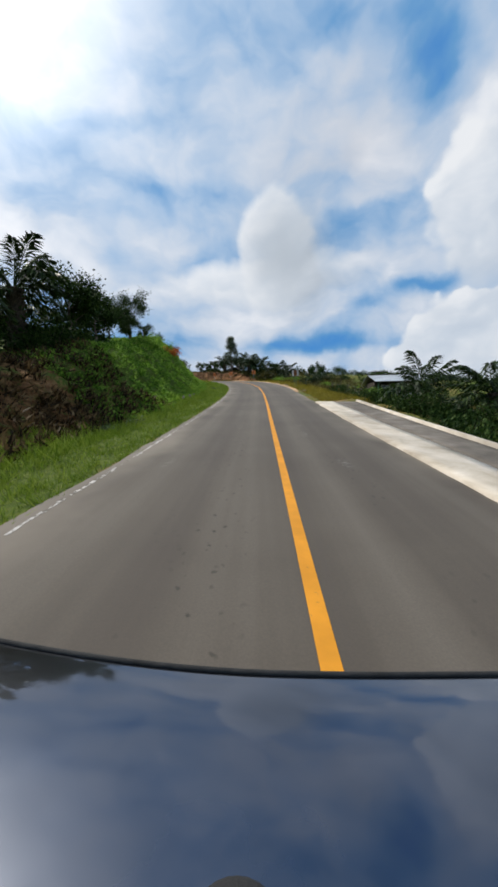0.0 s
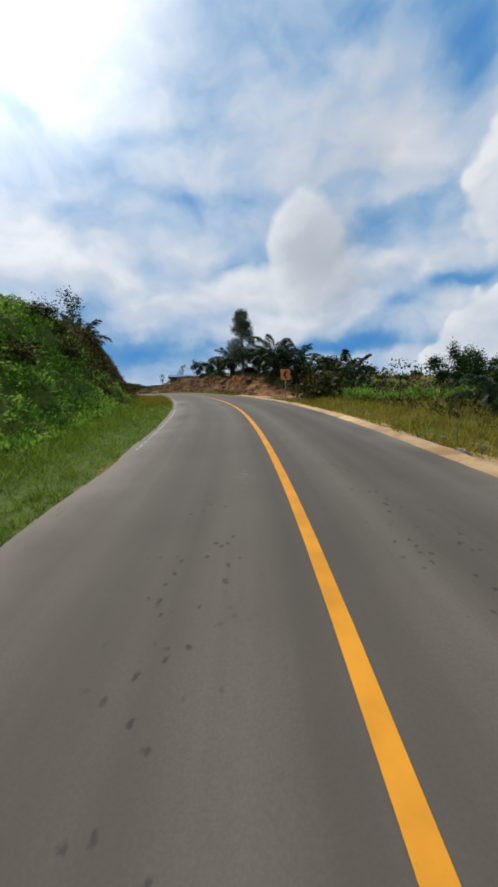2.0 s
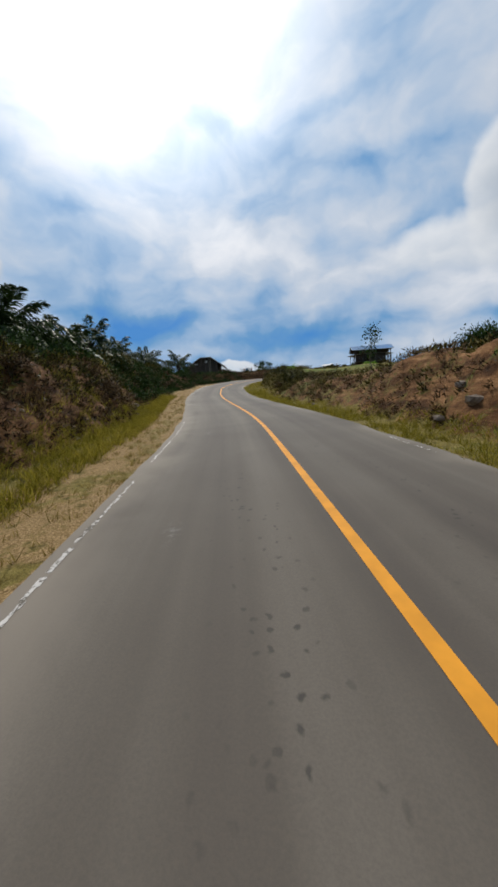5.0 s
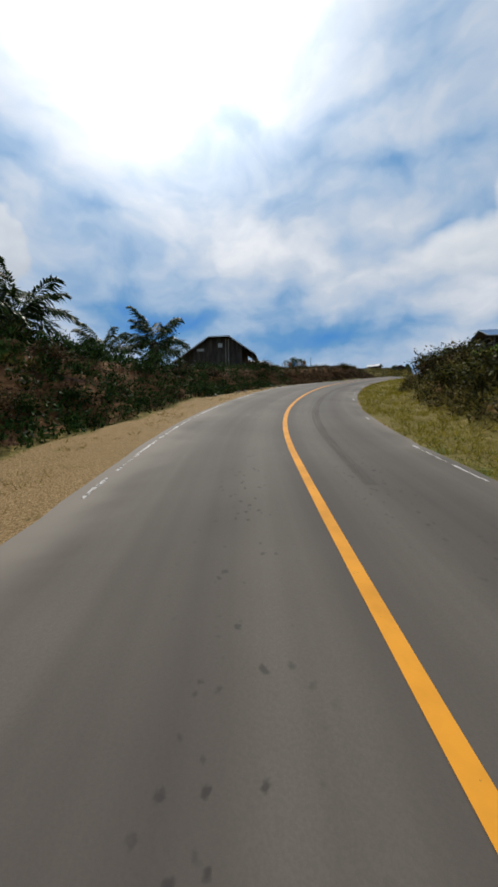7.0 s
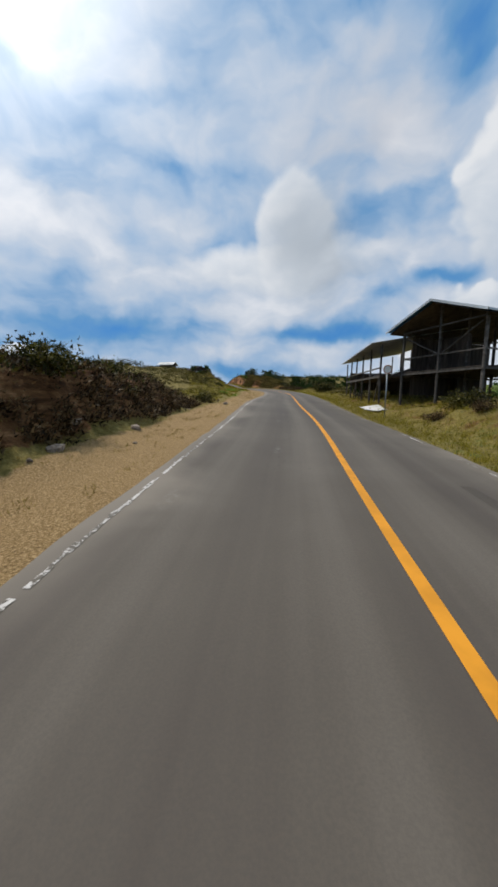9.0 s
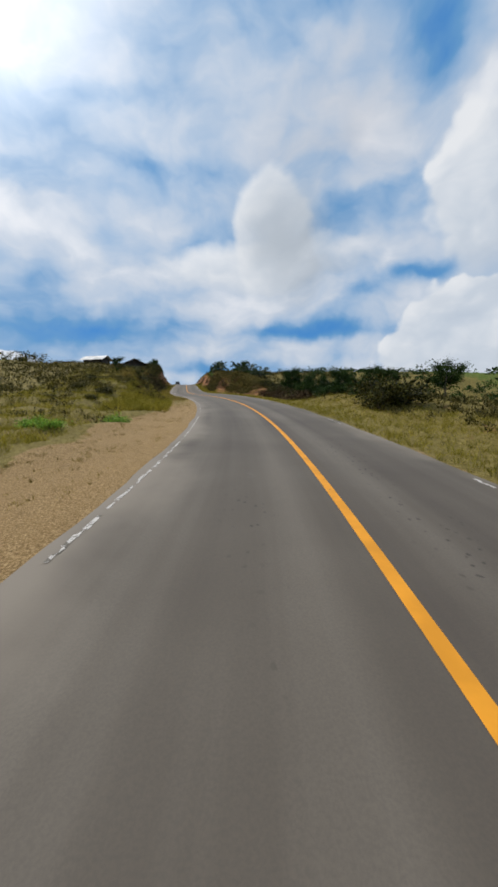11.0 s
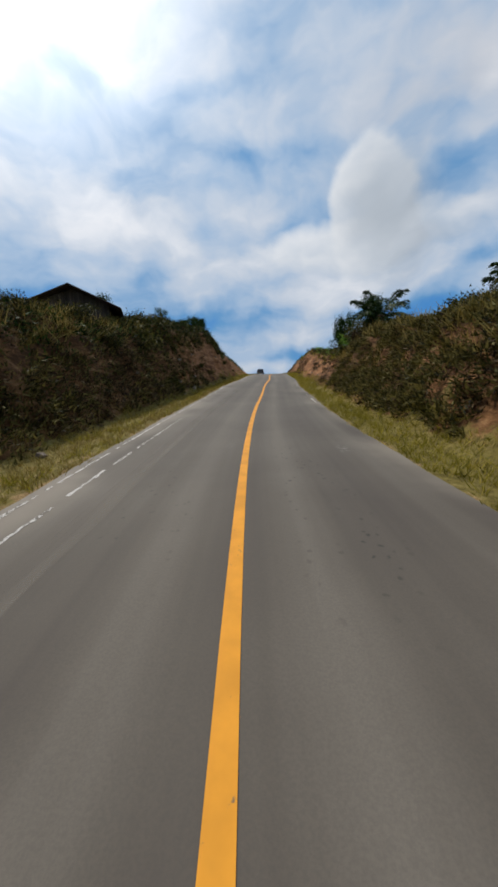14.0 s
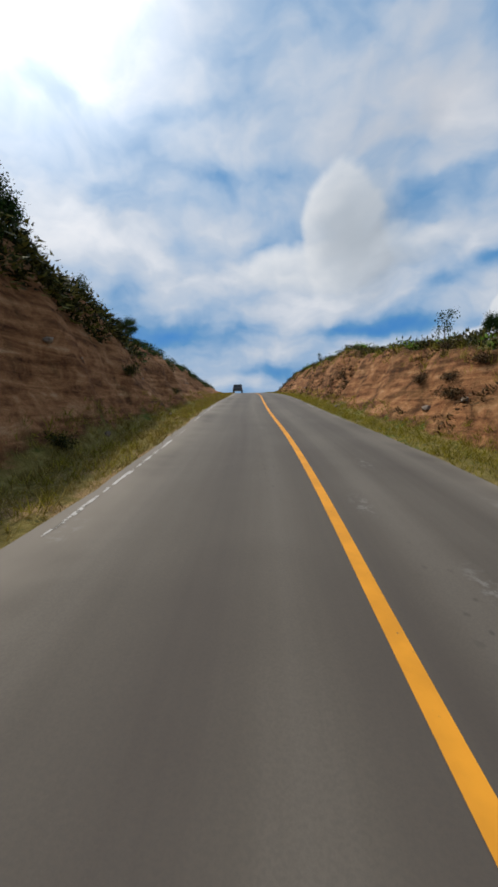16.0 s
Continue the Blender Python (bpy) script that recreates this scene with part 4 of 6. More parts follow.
def scatter(n, s_range, d_range, seed):
    """Points on the ground, with their normals."""
    g = np.random.default_rng(seed)
    s, d = g.uniform(*s_range, n), g.uniform(*d_range, n)
    p = along(s, LINE) + along(s, NORM) * d[:, None]
    pts, nor, keep = [], [], []
    for i in range(n):
        h = GROUND_TREE.ray_cast(Vector((p[i, 0], p[i, 1], 400)), Vector((0, 0, -1)))
        if h[0]:
            pts.append(h[0][:])
            nor.append(h[1][:] if h[1].z > 0 else (-h[1])[:])
            keep.append(i)
    return np.array(pts), np.array(nor), s[keep], d[keep], g


def undergrowth(name, label, n, per, s_range, d_range, seed, size, reach, mat, patchy=0.0, up=0.4, tall=0.25, narrow=0.34):
    """Low plants over a stretch of land: clumps of leaves, one object."""
    pts, nor, s, d, g = scatter(n, s_range, d_range, seed)
    if patchy:
        keep = np.array([noise.noise(Vector((a * 0.35, b * 0.5, seed))) > patchy * 2 - 1 for a, b in zip(s, d)])
        pts, nor = pts[keep], nor[keep]
    m = len(pts)
    hump = g.uniform(0.4, 1.5, m)
    # each clump is a small dome of leaves
    dome = unit(g.normal(size=(m * per, 3)))
    out = np.repeat(nor, per, 0)
    lie = (dome * out).sum(1, keepdims=True)
    dome = dome - out * lie + out * np.abs(lie) * (tall / reach)
    c = np.repeat(pts, per, 0) + dome * reach * 1.25 * np.repeat(hump, per)[:, None] * g.uniform(0.55, 1.0, (m * per, 1))
    me = leaf_cloud(name, g, c, size, mat, np.repeat(pts - nor * 0.4, per, 0), up, narrow * 1.3, True)
    return tagged(new(name, me), label, "undergrowth", kind="stuff")


def grass(name, label, n, s_range, d_range, seed, height, mat, patchy=0.0, blades=8, width=0.014):
    """Tufts of grass, one object."""
    pts, nor, s, d, g = scatter(n, s_range, d_range, seed)
    if patchy:
        keep = np.array([noise.noise(Vector((a * 0.5, b * 0.9, seed))) > patchy * 2 - 1 for a, b in zip(s, d)])
        pts = pts[keep]
    m = len(pts) * blades
    base = np.repeat(pts, blades, 0) + g.normal(size=(m, 3)) * np.array([0.05, 0.05, 0.0])
    base[:, 2] -= 0.03
    axis = unit(g.normal(size=(m, 3)) * np.array([0.45, 0.45, 0.1]) + np.array([0, 0, 1.0]))
    side = unit(np.cross(axis, g.normal(size=(m, 3))))
    ln = np.repeat(g.uniform(0.5, 1.3, len(pts)), blades) * g.uniform(0.6, 1.2, m) * height
    bend = unit(g.normal(size=(m, 3)) * np.array([1, 1, 0.2])) * ln[:, None] * 0.35
    bend[:, 2] -= 0.1 * ln
    w = side * np.maximum(width * 0.6, ln * 0.026)[:, None]
    v = np.stack([base - w, base + w, base + axis * ln[:, None] + bend], 1).reshape(-1, 3)
    return tagged(new(name, mesh_from(name, v, np.arange(3 * m).reshape(m, 3), mat)), label, "grass", kind="stuff")


# left side
grass("verge_grass", "lush green grass on the verge", 9000, (-6, 62), (-5.9, -2.95), 1, 0.20, LEAF_GRASS)
grass("verge_grass", "tall green grass beside the bank", 3600, (-6, 62), (-6.4, -4.4), 2, 0.42, LEAF_GRASS)
grass("dry_verge_grass", "yellowing grass on the verge", 5500, (56, 70), (-5.6, -3.05), 3, 0.30, LEAF_OLIVE, 0.22)
grass("dry_verge_grass", "yellow grass at the foot of the bank", 7500, (68, 120), (-5.9, -4.2), 50, 0.30, LEAF_OLIVE, 0.28)
grass("dry_verge_grass", "sparse dry grass on the sandy verge", 5500, (116, 235), (-6.2, -3.3), 4, 0.10, LEAF_DRY, 0.45)
grass("meadow_grass", "yellow-green meadow grass", 11000, (184, 250), (-14, -6.4), 5, 0.30, LEAF_OLIVE, 0.34)
grass("meadow_grass", "tall grass at the foot of the hill", 5000, (216, 250), (-8, -4.6), 46, 0.42, LEAF_OLIVE, 0.25)
grass("dry_verge_grass", "yellowing grass below the cutting", 4000, (232, 345), (-5.2, -3.0), 6, 0.26, LEAF_OLIVE, 0.42)
grass("dry_verge_grass", "straw-coloured grass below the cutting", 6500, (228, 345), (-5.2, -2.95), 56, 0.22, LEAF_DRY, 0.2)
undergrowth("dead_undergrowth", "burnt brown stalks and fronds on the bank", 1500, 16, (-8, 19), (-12.5, -5.6), 7, 0.30, 0.22, LEAF_BROWN, 0.0, 0.5, 0.25, 0.18)
undergrowth("vines", "thick green creepers over the hillside", 5200, 15, (13, 60), (-13.5, -5.3), 8, 0.13, 0.20, LEAF_VINE, 0.0, 0.5, 0.25, 0.5)
undergrowth("cutting_scrub", "sparse brown scrub on the earth cutting", 2000, 20, (55, 118), (-9, -5.4), 9, 0.15, 0.2, LEAF_BROWN, 0.36, 0.4, 0.25, 0.24)
undergrowth("cutting_scrub", "olive scrub along the top of the cutting", 3000, 16, (55, 132), (-12, -6.8), 10, 0.17, 0.24, LEAF_BUSH, 0.2, 0.4, 0.3)
undergrowth("plantation_floor", "dense dark growth under the plantation palms", 1500, 16, (84, 136), (-13, -8.2), 11, 0.2, 0.36, LEAF_TREE, 0.2, 0.5, 0.6)
undergrowth("bank_scrub", "dark scrub covering the bank", 2600, 16, (110, 154), (-10.5, -5.8), 12, 0.17, 0.26, LEAF_TREE, 0.2, 0.5, 0.4)
undergrowth("bank_scrub", "withered brown scrub on the bank", 1300, 20, (114, 186), (-9.5, -5.6), 13, 0.15, 0.22, LEAF_BROWN, 0.46, 0.4, 0.25, 0.2)
undergrowth("meadow_scrub", "low olive scrub in the meadow", 1300, 18, (186, 250), (-18, -6.2), 14, 0.18, 0.22, LEAF_FERN, 0.5, 0.6, 0.25, 0.2)
undergrowth("hill_scrub", "ferns and olive scrub covering the hill", 2600, 18, (226, 272), (-12, -5.0), 15, 0.18, 0.20, LEAF_FERN, 0.46, 0.6, 0.2, 0.2)
undergrowth("hill_scrub", "withered brown scrub on the cutting", 1600, 20, (228, 266), (-8, -4.8), 16, 0.15, 0.2, LEAF_BROWN, 0.50, 0.4, 0.2, 0.2)
undergrowth("hill_top_scrub", "green scrub hanging over the cutting's edge", 2600, 16, (244, 340), (-10, -6.4), 17, 0.16, 0.24, LEAF_TREE, 0.2, 0.3, 0.28)
# right side
grass("verge_grass", "green grass sloping away from the road", 8000, (20, 58), (3.2, 9.5), 21, 0.34, LEAF_OLIVE, 0.2)
grass("verge_grass", "green and yellow verge grass", 4600, (64, 122), (2.7, 4.5), 22, 0.26, LEAF_OLIVE, 0.3)
grass("verge_grass", "short green-yellow grass inside the bend", 6500, (116, 168), (2.7, 6.0), 23, 0.20, LEAF_OLIVE, 0.3)
grass("verge_grass", "green-yellow grass beside the shed", 7500, (160, 236), (2.7, 8.0), 24, 0.26, LEAF_OLIVE, 0.25)
grass("verge_grass", "yellow-green grass below the cutting", 6500, (232, 345), (2.7, 4.6), 25, 0.26, LEAF_OLIVE, 0.2)
undergrowth("hedge_scrub", "dark green hedge below the road", 2000, 16, (-6, 31), (5.6, 11), 26, 0.16, 0.28, LEAF_TREE, 0.1, 0.6, 0.5)
undergrowth("slope_scrub", "green scrub on the falling slope", 2000, 16, (24, 60), (6.0, 20), 27, 0.2, 0.3, LEAF_FERN, 0.3, 0.5, 0.4, 0.22)
undergrowth("cutting_scrub", "brown scrub on the earth cutting", 1100, 20, (64, 116), (4.2, 7.5), 28, 0.15, 0.2, LEAF_BROWN, 0.42, 0.4, 0.22, 0.2)
undergrowth("cutting_scrub", "olive scrub along the cutting", 1300, 15, (66, 116), (5.0, 10), 29, 0.18, 0.2, LEAF_FERN, 0.40, 0.5, 0.25, 0.25)
undergrowth("bend_scrub", "tangled olive scrub inside the bend", 2300, 18, (112, 152), (5.0, 10), 30, 0.18, 0.26, LEAF_FERN, 0.25, 0.5, 0.35, 0.22)
undergrowth("bend_scrub", "withered scrub inside the bend", 700, 20, (114, 160), (5.2, 9), 31, 0.15, 0.26, LEAF_BROWN, 0.5, 0.5, 0.25, 0.2)
undergrowth("shed_scrub", "low scrub and dry weeds before the shed", 1200, 18, (150, 226), (6.0, 13), 32, 0.18, 0.22, LEAF_FERN, 0.5, 0.5, 0.25, 0.2)
undergrowth("hedge_scrub", "grey-brown withered hedge", 700, 16, (224, 233), (5.0, 7.2), 33, 0.18, 0.22, LEAF_BROWN, 0.1, 0.5, 0.32, 0.25)
undergrowth("bank_scrub", "tangled olive scrub on the cutting", 1900, 20, (255, 272), (4.3, 8), 34, 0.2, 0.22, LEAF_FERN, 0.26, 0.5, 0.25, 0.2)
undergrowth("bank_scrub", "withered brown scrub on the cutting", 1200, 20, (255, 335), (4.2, 7.0), 35, 0.16, 0.2, LEAF_BROWN, 0.46, 0.4, 0.25, 0.2)
undergrowth("bank_scrub", "tangled olive scrub beside the bare patch", 900, 20, (236, 247), (4.6, 8), 37, 0.2, 0.24, LEAF_FERN, 0.2, 0.5, 0.3, 0.2)
undergrowth("bank_scrub", "scrub over the bare patch", 800, 18, (246, 256), (6.0, 9), 38, 0.18, 0.24, LEAF_FERN, 0.1, 0.4, 0.3, 0.25)
undergrowth("bank_scrub", "withered brown scrub over the bare patch", 160, 20, (246, 256), (4.8, 7), 57, 0.16, 0.22, LEAF_BROWN, 0.35, 0.4, 0.25, 0.2)
undergrowth("bank_scrub", "grey-green ferns at the foot of the cutting", 450, 18, (254, 276), (-6.4, -4.7), 58, 0.17, 0.24, LEAF_FERN, 0.25, 0.5, 0.3, 0.22)
undergrowth("bank_scrub", "withered brown scrub at the foot of the cutting", 350, 20, (250, 278), (-6.8, -4.7), 59, 0.16, 0.24, LEAF_BROWN, 0.3, 0.4, 0.28, 0.2)
undergrowth("hill_top_scrub", "green scrub along the top of the cutting", 1500, 16, (276, 345), (6.2, 10), 36, 0.16, 0.26, LEAF_BUSH, 0.24, 0.5, 0.32, 0.4)
undergrowth("hill_top_scrub", "patches of green scrub on top of the cutting", 700, 16, (278, 330), (6.2, 10), 54, 0.14, 0.2, LEAF_VINE, 0.55, 0.5, 0.25, 0.4)
undergrowth("hill_top_scrub", "dark growth overhanging the cutting's edge", 1500, 18, (266, 293), (-8.6, -6.1), 55, 0.17, 0.30, LEAF_BUSH, 0.12, 0.2, 0.4, 0.35)

undergrowth("far_woods", "far green woods below the road", 420, 150, (-40, 75), (24, 110), 40, 0.36, 1.5, LEAF_TREE, 0.1, 0.1, 1.3, 0.6)
undergrowth("far_woods", "far green woods on the hillside", 260, 110, (180, 300), (-90, -28), 41, 0.40, 1.4, LEAF_BUSH, 0.2, 0.6, 1.2, 0.5)
undergrowth("far_woods", "far green woods past the shed", 200, 110, (170, 235), (26, 80), 42, 0.40, 1.4, LEAF_TREE, 0.2, 0.6, 1.2, 0.5)
undergrowth("slope_scrub", "olive scrub on the land behind the bank", 1300, 16, (196, 262), (8, 24), 43, 0.3, 0.34, LEAF_FERN, 0.15, 0.5, 0.35, 0.25)
undergrowth("slope_scrub", "dark scrub behind the palms", 900, 16, (58, 100), (8, 26), 44, 0.3, 0.4, LEAF_BUSH, 0.1, 0.5, 0.5, 0.3)
undergrowth("hill_scrub", "olive scrub on the back of the hill", 1300, 16, (222, 300), (-26, -11), 45, 0.3, 0.34, LEAF_FERN, 0.15, 0.5, 0.35, 0.25)
undergrowth("far_woods", "low green woods behind the bank", 260, 70, (198, 292), (13, 44), 47, 0.28, 0.8, LEAF_TREE, 0.25, 0.6, 0.7, 0.5)
undergrowth("bank_scrub", "dark brown tangle on the steep bank", 1500, 20, (152, 180), (-9, -5.5), 48, 0.15, 0.20, LEAF_BROWN, 0.33, 0.4, 0.25, 0.25)
undergrowth("bank_scrub", "dark growth along the top of the bank", 900, 16, (150, 180), (-11, -6.6), 49, 0.15, 0.24, LEAF_BUSH, 0.3, 0.5, 0.3, 0.3)
undergrowth("far_woods", "far green woods over the rolling land", 420, 60, (-60, 340), (-190, -48), 51, 0.6, 2.0, LEAF_TREE, 0.35, 0.3, 1.7, 0.6)
undergrowth("far_woods", "far green woods over the falling land", 420, 60, (-60, 340), (48, 190), 52, 0.6, 2.0, LEAF_TREE, 0.35, 0.3, 1.7, 0.6)
grass("dry_verge_grass", "sparse dry tufts on the gravel verge", 1600, (64, 120), (-4.6, -2.95), 53, 0.16, LEAF_DRY, 0.3)
grass("bank_top_grass", "tall straw grass along the top of the cutting", 2600, (238, 272), (-9.0, -6.6), 60, 0.55, LEAF_DRY, 0.4, 7)
grass("bank_top_grass", "tall straw grass along the top of the cutting", 3000, (238, 276), (5.2, 8.0), 61, 0.60, LEAF_DRY, 0.4, 7)
grass("bank_top_grass", "olive grass along the top of the cutting", 2600, (276, 335), (5.6, 8.5), 62, 0.40, LEAF_OLIVE, 0.4, 7)
grass("bank_top_grass", "olive grass hanging from the bank", 2600, (60, 118), (-9.5, -6.0), 63, 0.45, LEAF_OLIVE, 0.5, 7)
PALM = "dark green oil palm on the bank"
for i, (s, d, t, k) in enumerate([
        (8, -12.5, 2.0, 1.05), (13, -14, 3.0, 1.25), (17, -12.3, 3.0, 1.05), (4, -15, 3.0, 1.0), (21, -15.5, 2.0, 1.0), (0, -12.5, 2.0, 1.0), (27, -15, 1.2, 0.9),
        (70, -9.6, 0.6, 0.85), (74.5, -9.8, 1.2, 0.85), (79, -9.4, 0.6, 0.85), (83, -10.4, 1.2, 0.9), (90, -10.0, 0.6, 0.85), (96, -10.2, 1.2, 0.85), (103, -10.4, 1.2, 0.9), (110, -10.5, 1.2, 0.9),
        (134.5, -11.5, 2.0, 0.85), (140.5, -13.0, 1.2, 0.85), (129, -13, 2.0, 0.85), (144.0, -12.2, 2.0, 1.05)]):
    oil_palm(s, d, t, k, 100 + i, PALM)
r = random.Random(5)
for i in range(36):
    oil_palm(88 + r.uniform(0, 46), -10.3 - 16 * r.random() ** 1.5, r.choice((0.6, 1.2, 2.0)), r.uniform(0.75, 1.0), 200 + i, "oil palm in the hillside plantation", None, 15)
for i, (s, d, t, k) in enumerate([
        (19.5, 8.7, 2.0, 0.85), (14.8, 9.4, 2.0, 0.75), (23, 12.5, 0.6, 0.5), (47.5, 10.0, 0.6, 0.62), (44, 7.8, 0.6, 0.42), (52, 13.5, 0.6, 0.6), (56, 17, 0.6, 0.6), (40, 14, 0.6, 0.5),
        (68.5, 8.6, 2.0, 1.05), (66.5, 11.0, 1.2, 0.95), (70, 12.0, 2.0, 1.0), (64, 12.5, 1.2, 0.9), (66, 16, 1.2, 0.85), (76.9, 7.4, 2.0, 0.95), (72.5, 9.4, 2.0, 0.8),
        (64.8, 9.2, 0.6, 0.72), (60, 11.4, 0.6, 0.55), (56.5, 10.6, 0.6, 0.4),
        (250, 9.2, 0.6, 0.7), (257, 9.0, 1.2, 0.7), (262, 10, 0.6, 0.7), (269.5, 6.9, 1.2, 0.7), (274, 7.0, 1.2, 0.6), (281, 9.5, 0.6, 0.6), (244, 9.0, 0.6, 0.6), (230.5, 8.6, 0.6, 0.5), (220.5, 9.6, 0.6, 0.5), (226, 9.4, 1.2, 0.45)]):
    oil_palm(s, d, t, k, 300 + i, "oil palm with arching dark green fronds")

TALL = tree("column", 73.5, 7.2, 1.0, 1, "tall slender tree with pale silvery leaves")
TALL.scale = (1.15, 1.15, 1.10)
for i, (k, s, d, c) in enumerate([
        ("dark", 20, -11.2, 0.95), ("dark", 25.5, -12.2, 0.8), ("loose", 29, -12.5, 1.0), ("dark", 12, -11.5, 0.8), ("round", 30, -11.2, 0.55), ("dark", 5, -11, 0.8),
        ("thin", 45.5, -11.6, 0.75), ("thin", 66, -9.6, 1.25), ("thin", 67, -9.9, 1.1), ("loose", 148.2, -15, 0.8), 
        ("dark", 83, 8.0, 0.6), ("dark", 85.6, 7.6, 0.55), ("round", 88.7, 7.4, 0.64), ("dark", 80, 9.2, 0.7), ("dark", 69.5, 10.2, 0.6), ("dark", 66, 13, 0.6), ("dark", 73, 11.5, 0.7), ("thin", 90.5, 7.6, 0.7), ("thin", 103, 6.6, 0.8), ("thin", 94, 6.6, 0.9),
        ("dark", 75.5, 10.2, 0.8), ("round", 49.5, 11.5, 0.6), ("loose", 45, 13, 0.7), ("round", 55, 15, 0.7),
        ("loose", 222, 9.0, 0.4), ("dark", 231, 8.0, 0.5), ("round", 227, 8.4, 0.55), ("dark", 223, 8.6, 0.5), ("dark", 219, 8.8, 0.42), ("dark", 34, -12.2, 0.95), ("round", 36.5, -11.4, 0.4), ("loose", 197, 6.8, 0.42), ("dark", 219.5, 10.0, 0.45), ("dark", 216, 11.5, 0.5), ("loose", 205, 9.6, 0.5), ("round", 212, 12, 0.5),
        ("loose", 248.3, 7.4, 0.5), ("dark", 251.5, 8.0, 0.26), ("round", 254, 8.2, 0.3), ("loose", 272.4, -6.9, 0.28),
        ("dark", 290, 8.5, 0.24), ("thin", 292, 7.6, 0.6), ("thin", 316, 7.0, 0.5),
        ("dark", 284, -7.3, 0.34), ("dark", 286, -7.5, 0.4), ("round", 282, -7.6, 0.34), ("round", 290, -7.3, 0.28), ("dark", 295.8, -7.4, 0.3), ("loose", 268, -9.4, 0.5), ("round", 302, -8.9, 0.34), ("thin", 314, -8.6, 0.4), ("dark", 258, -11, 0.45),
        ("loose", 248, -44, 1.3), ("loose", 254, -48, 1.4), ("loose", 243, -50, 1.2), ("loose", 262, -46, 1.3), ("round", 236, -30, 0.7)]):
    tree(k, s, d, c, 10 + i, {"dark": "dense dark green broadleaf tree", "round": "small round-crowned green tree", "loose": "tree with an open, ragged crown",
                              "thin": "thin young tree with sparse leaves", "column": "tall tree"}[k])

for s, d, wide, high in ((275.2, 5.9, 0.4, 0.7), (272.6, 7.3, 0.38, 0.62)):
    tree("dark", s, d, 1.0, int(s), "slim dark green tree on top of a bank").scale = (wide, wide, high)
for i, (k, s, d, c) in enumerate([("olive", 274.6, 6.0, 0.9), ("green", 273.4, 6.3, 0.95), ("olive", 272.2, 6.2, 0.9), ("brown", 271.0, 6.0, 0.8), ("green", 276.0, 6.6, 0.6), ("olive", 270.2, 6.6, 0.9)]):
    bush(k, s, d, c, 900 + i)

r = random.Random(9)
for i, (k, s0, s1, d0, d1, n, c0, c1) in enumerate([
        ("dark", 0, 30, -13, -10.2, 12, 1.0, 1.7), ("green", 34, 52, -11.5, -9.5, 6, 0.6, 1.0), ("olive", 48, 58, -9, -6.5, 5, 0.6, 1.0),
        ("olive", 112, 136, -10.5, -8.2, 14, 0.7, 1.2), ("brown", 118, 156, -8.6, -6.4, 14, 0.5, 0.9), ("dark", 128, 150, -7.5, -6.2, 6, 0.4, 0.7),
        ("olive", 160, 186, -8.5, -6.2, 9, 0.4, 0.8), ("green", 196, 216, -9, -5.6, 6, 0.35, 0.6), ("olive", 218, 250, -12, -7.4, 12, 0.4, 0.75),
        ("dark", 244, 300, -10.0, -7.4, 18, 0.4, 0.75), ("olive", 248, 264, -7.4, -5.4, 8, 0.35, 0.6), ("olive", 266, 300, -6.0, -4.6, 8, 0.3, 0.55),
        ("dark", 2, 30, 6.0, 8.5, 14, 0.5, 0.9), ("green", 30, 58, 8, 14, 9, 0.5, 0.9), ("olive", 65, 72, 5.4, 8, 5, 0.4, 0.7), ("green", 51, 56, 5.5, 8.5, 6, 0.7, 1.0), ("olive", 54.6, 55.4, 5.6, 6.4, 1, 1.7, 1.75), ("dark", 275, 289, -7.6, -6.5, 9, 0.45, 0.75), ("dark", 84, 130, -10.2, -8.6, 16, 0.6, 1.0), ("brown", 84, 112, -8.2, -6.2, 9, 0.5, 0.8), ("dark", 114, 140, -9.0, -6.6, 14, 0.6, 0.9), ("dark", 76, 100, 7, 10, 10, 0.6, 1.0),
        ("olive", 112, 146, 5.8, 8.2, 16, 0.6, 1.1), ("green", 130, 146, 7, 9, 5, 0.6, 0.9), ("brown", 116, 150, 5.4, 7.5, 8, 0.5, 0.9),
        ("olive", 162, 176, 6.2, 10, 8, 0.5, 0.8), ("green", 166, 178, 10, 15, 7, 0.6, 1.0), ("olive", 196, 230, 7.5, 12, 10, 0.4, 0.75), ("olive", 223, 236, 5.8, 7.6, 12, 0.5, 0.85), ("dark", 217, 232, 7.4, 9.5, 9, 0.7, 1.1), ("olive", 212, 216, 6.4, 8, 4, 1.1, 1.4), ("olive", 165, 176, 5.4, 7.4, 9, 0.5, 0.85), ("brown", 164, 176, 5.0, 6.6, 6, 0.4, 0.6),  ("olive", 256, 272, -8.8, -7.4, 12, 0.5, 0.8), ("olive", 234, 254, -9.5, -6.0, 12, 0.35, 0.7),
        ("olive", 240, 262, 5.2, 7.4, 12, 0.4, 0.75), ("brown", 240, 300, 4.8, 6.5, 10, 0.35, 0.55), ("dark", 244, 270, 7, 9.5, 9, 0.45, 0.7), ("green", 290, 330, 6.4, 9.5, 12, 0.4, 0.6)]):
    for j in range(n):
        bush(k, r.uniform(s0, s1), r.uniform(d0, d1), r.uniform(c0, c1), i * 40 + j, r.uniform(0.75, 1.1))


# ---------------------------------------------------------------- buildings and roadside things
def stand(s, d, turn=0.0, z=None):
    """A pose on the ground at s, d, facing along the road, turned to the left by turn degrees."""
    p = spot(s, d)
    return pose(p[0], p[1], p[2] if z is None else float(along(s, LINE)[2]) + z, 0, 0, math.degrees(heading(s)) + turn)


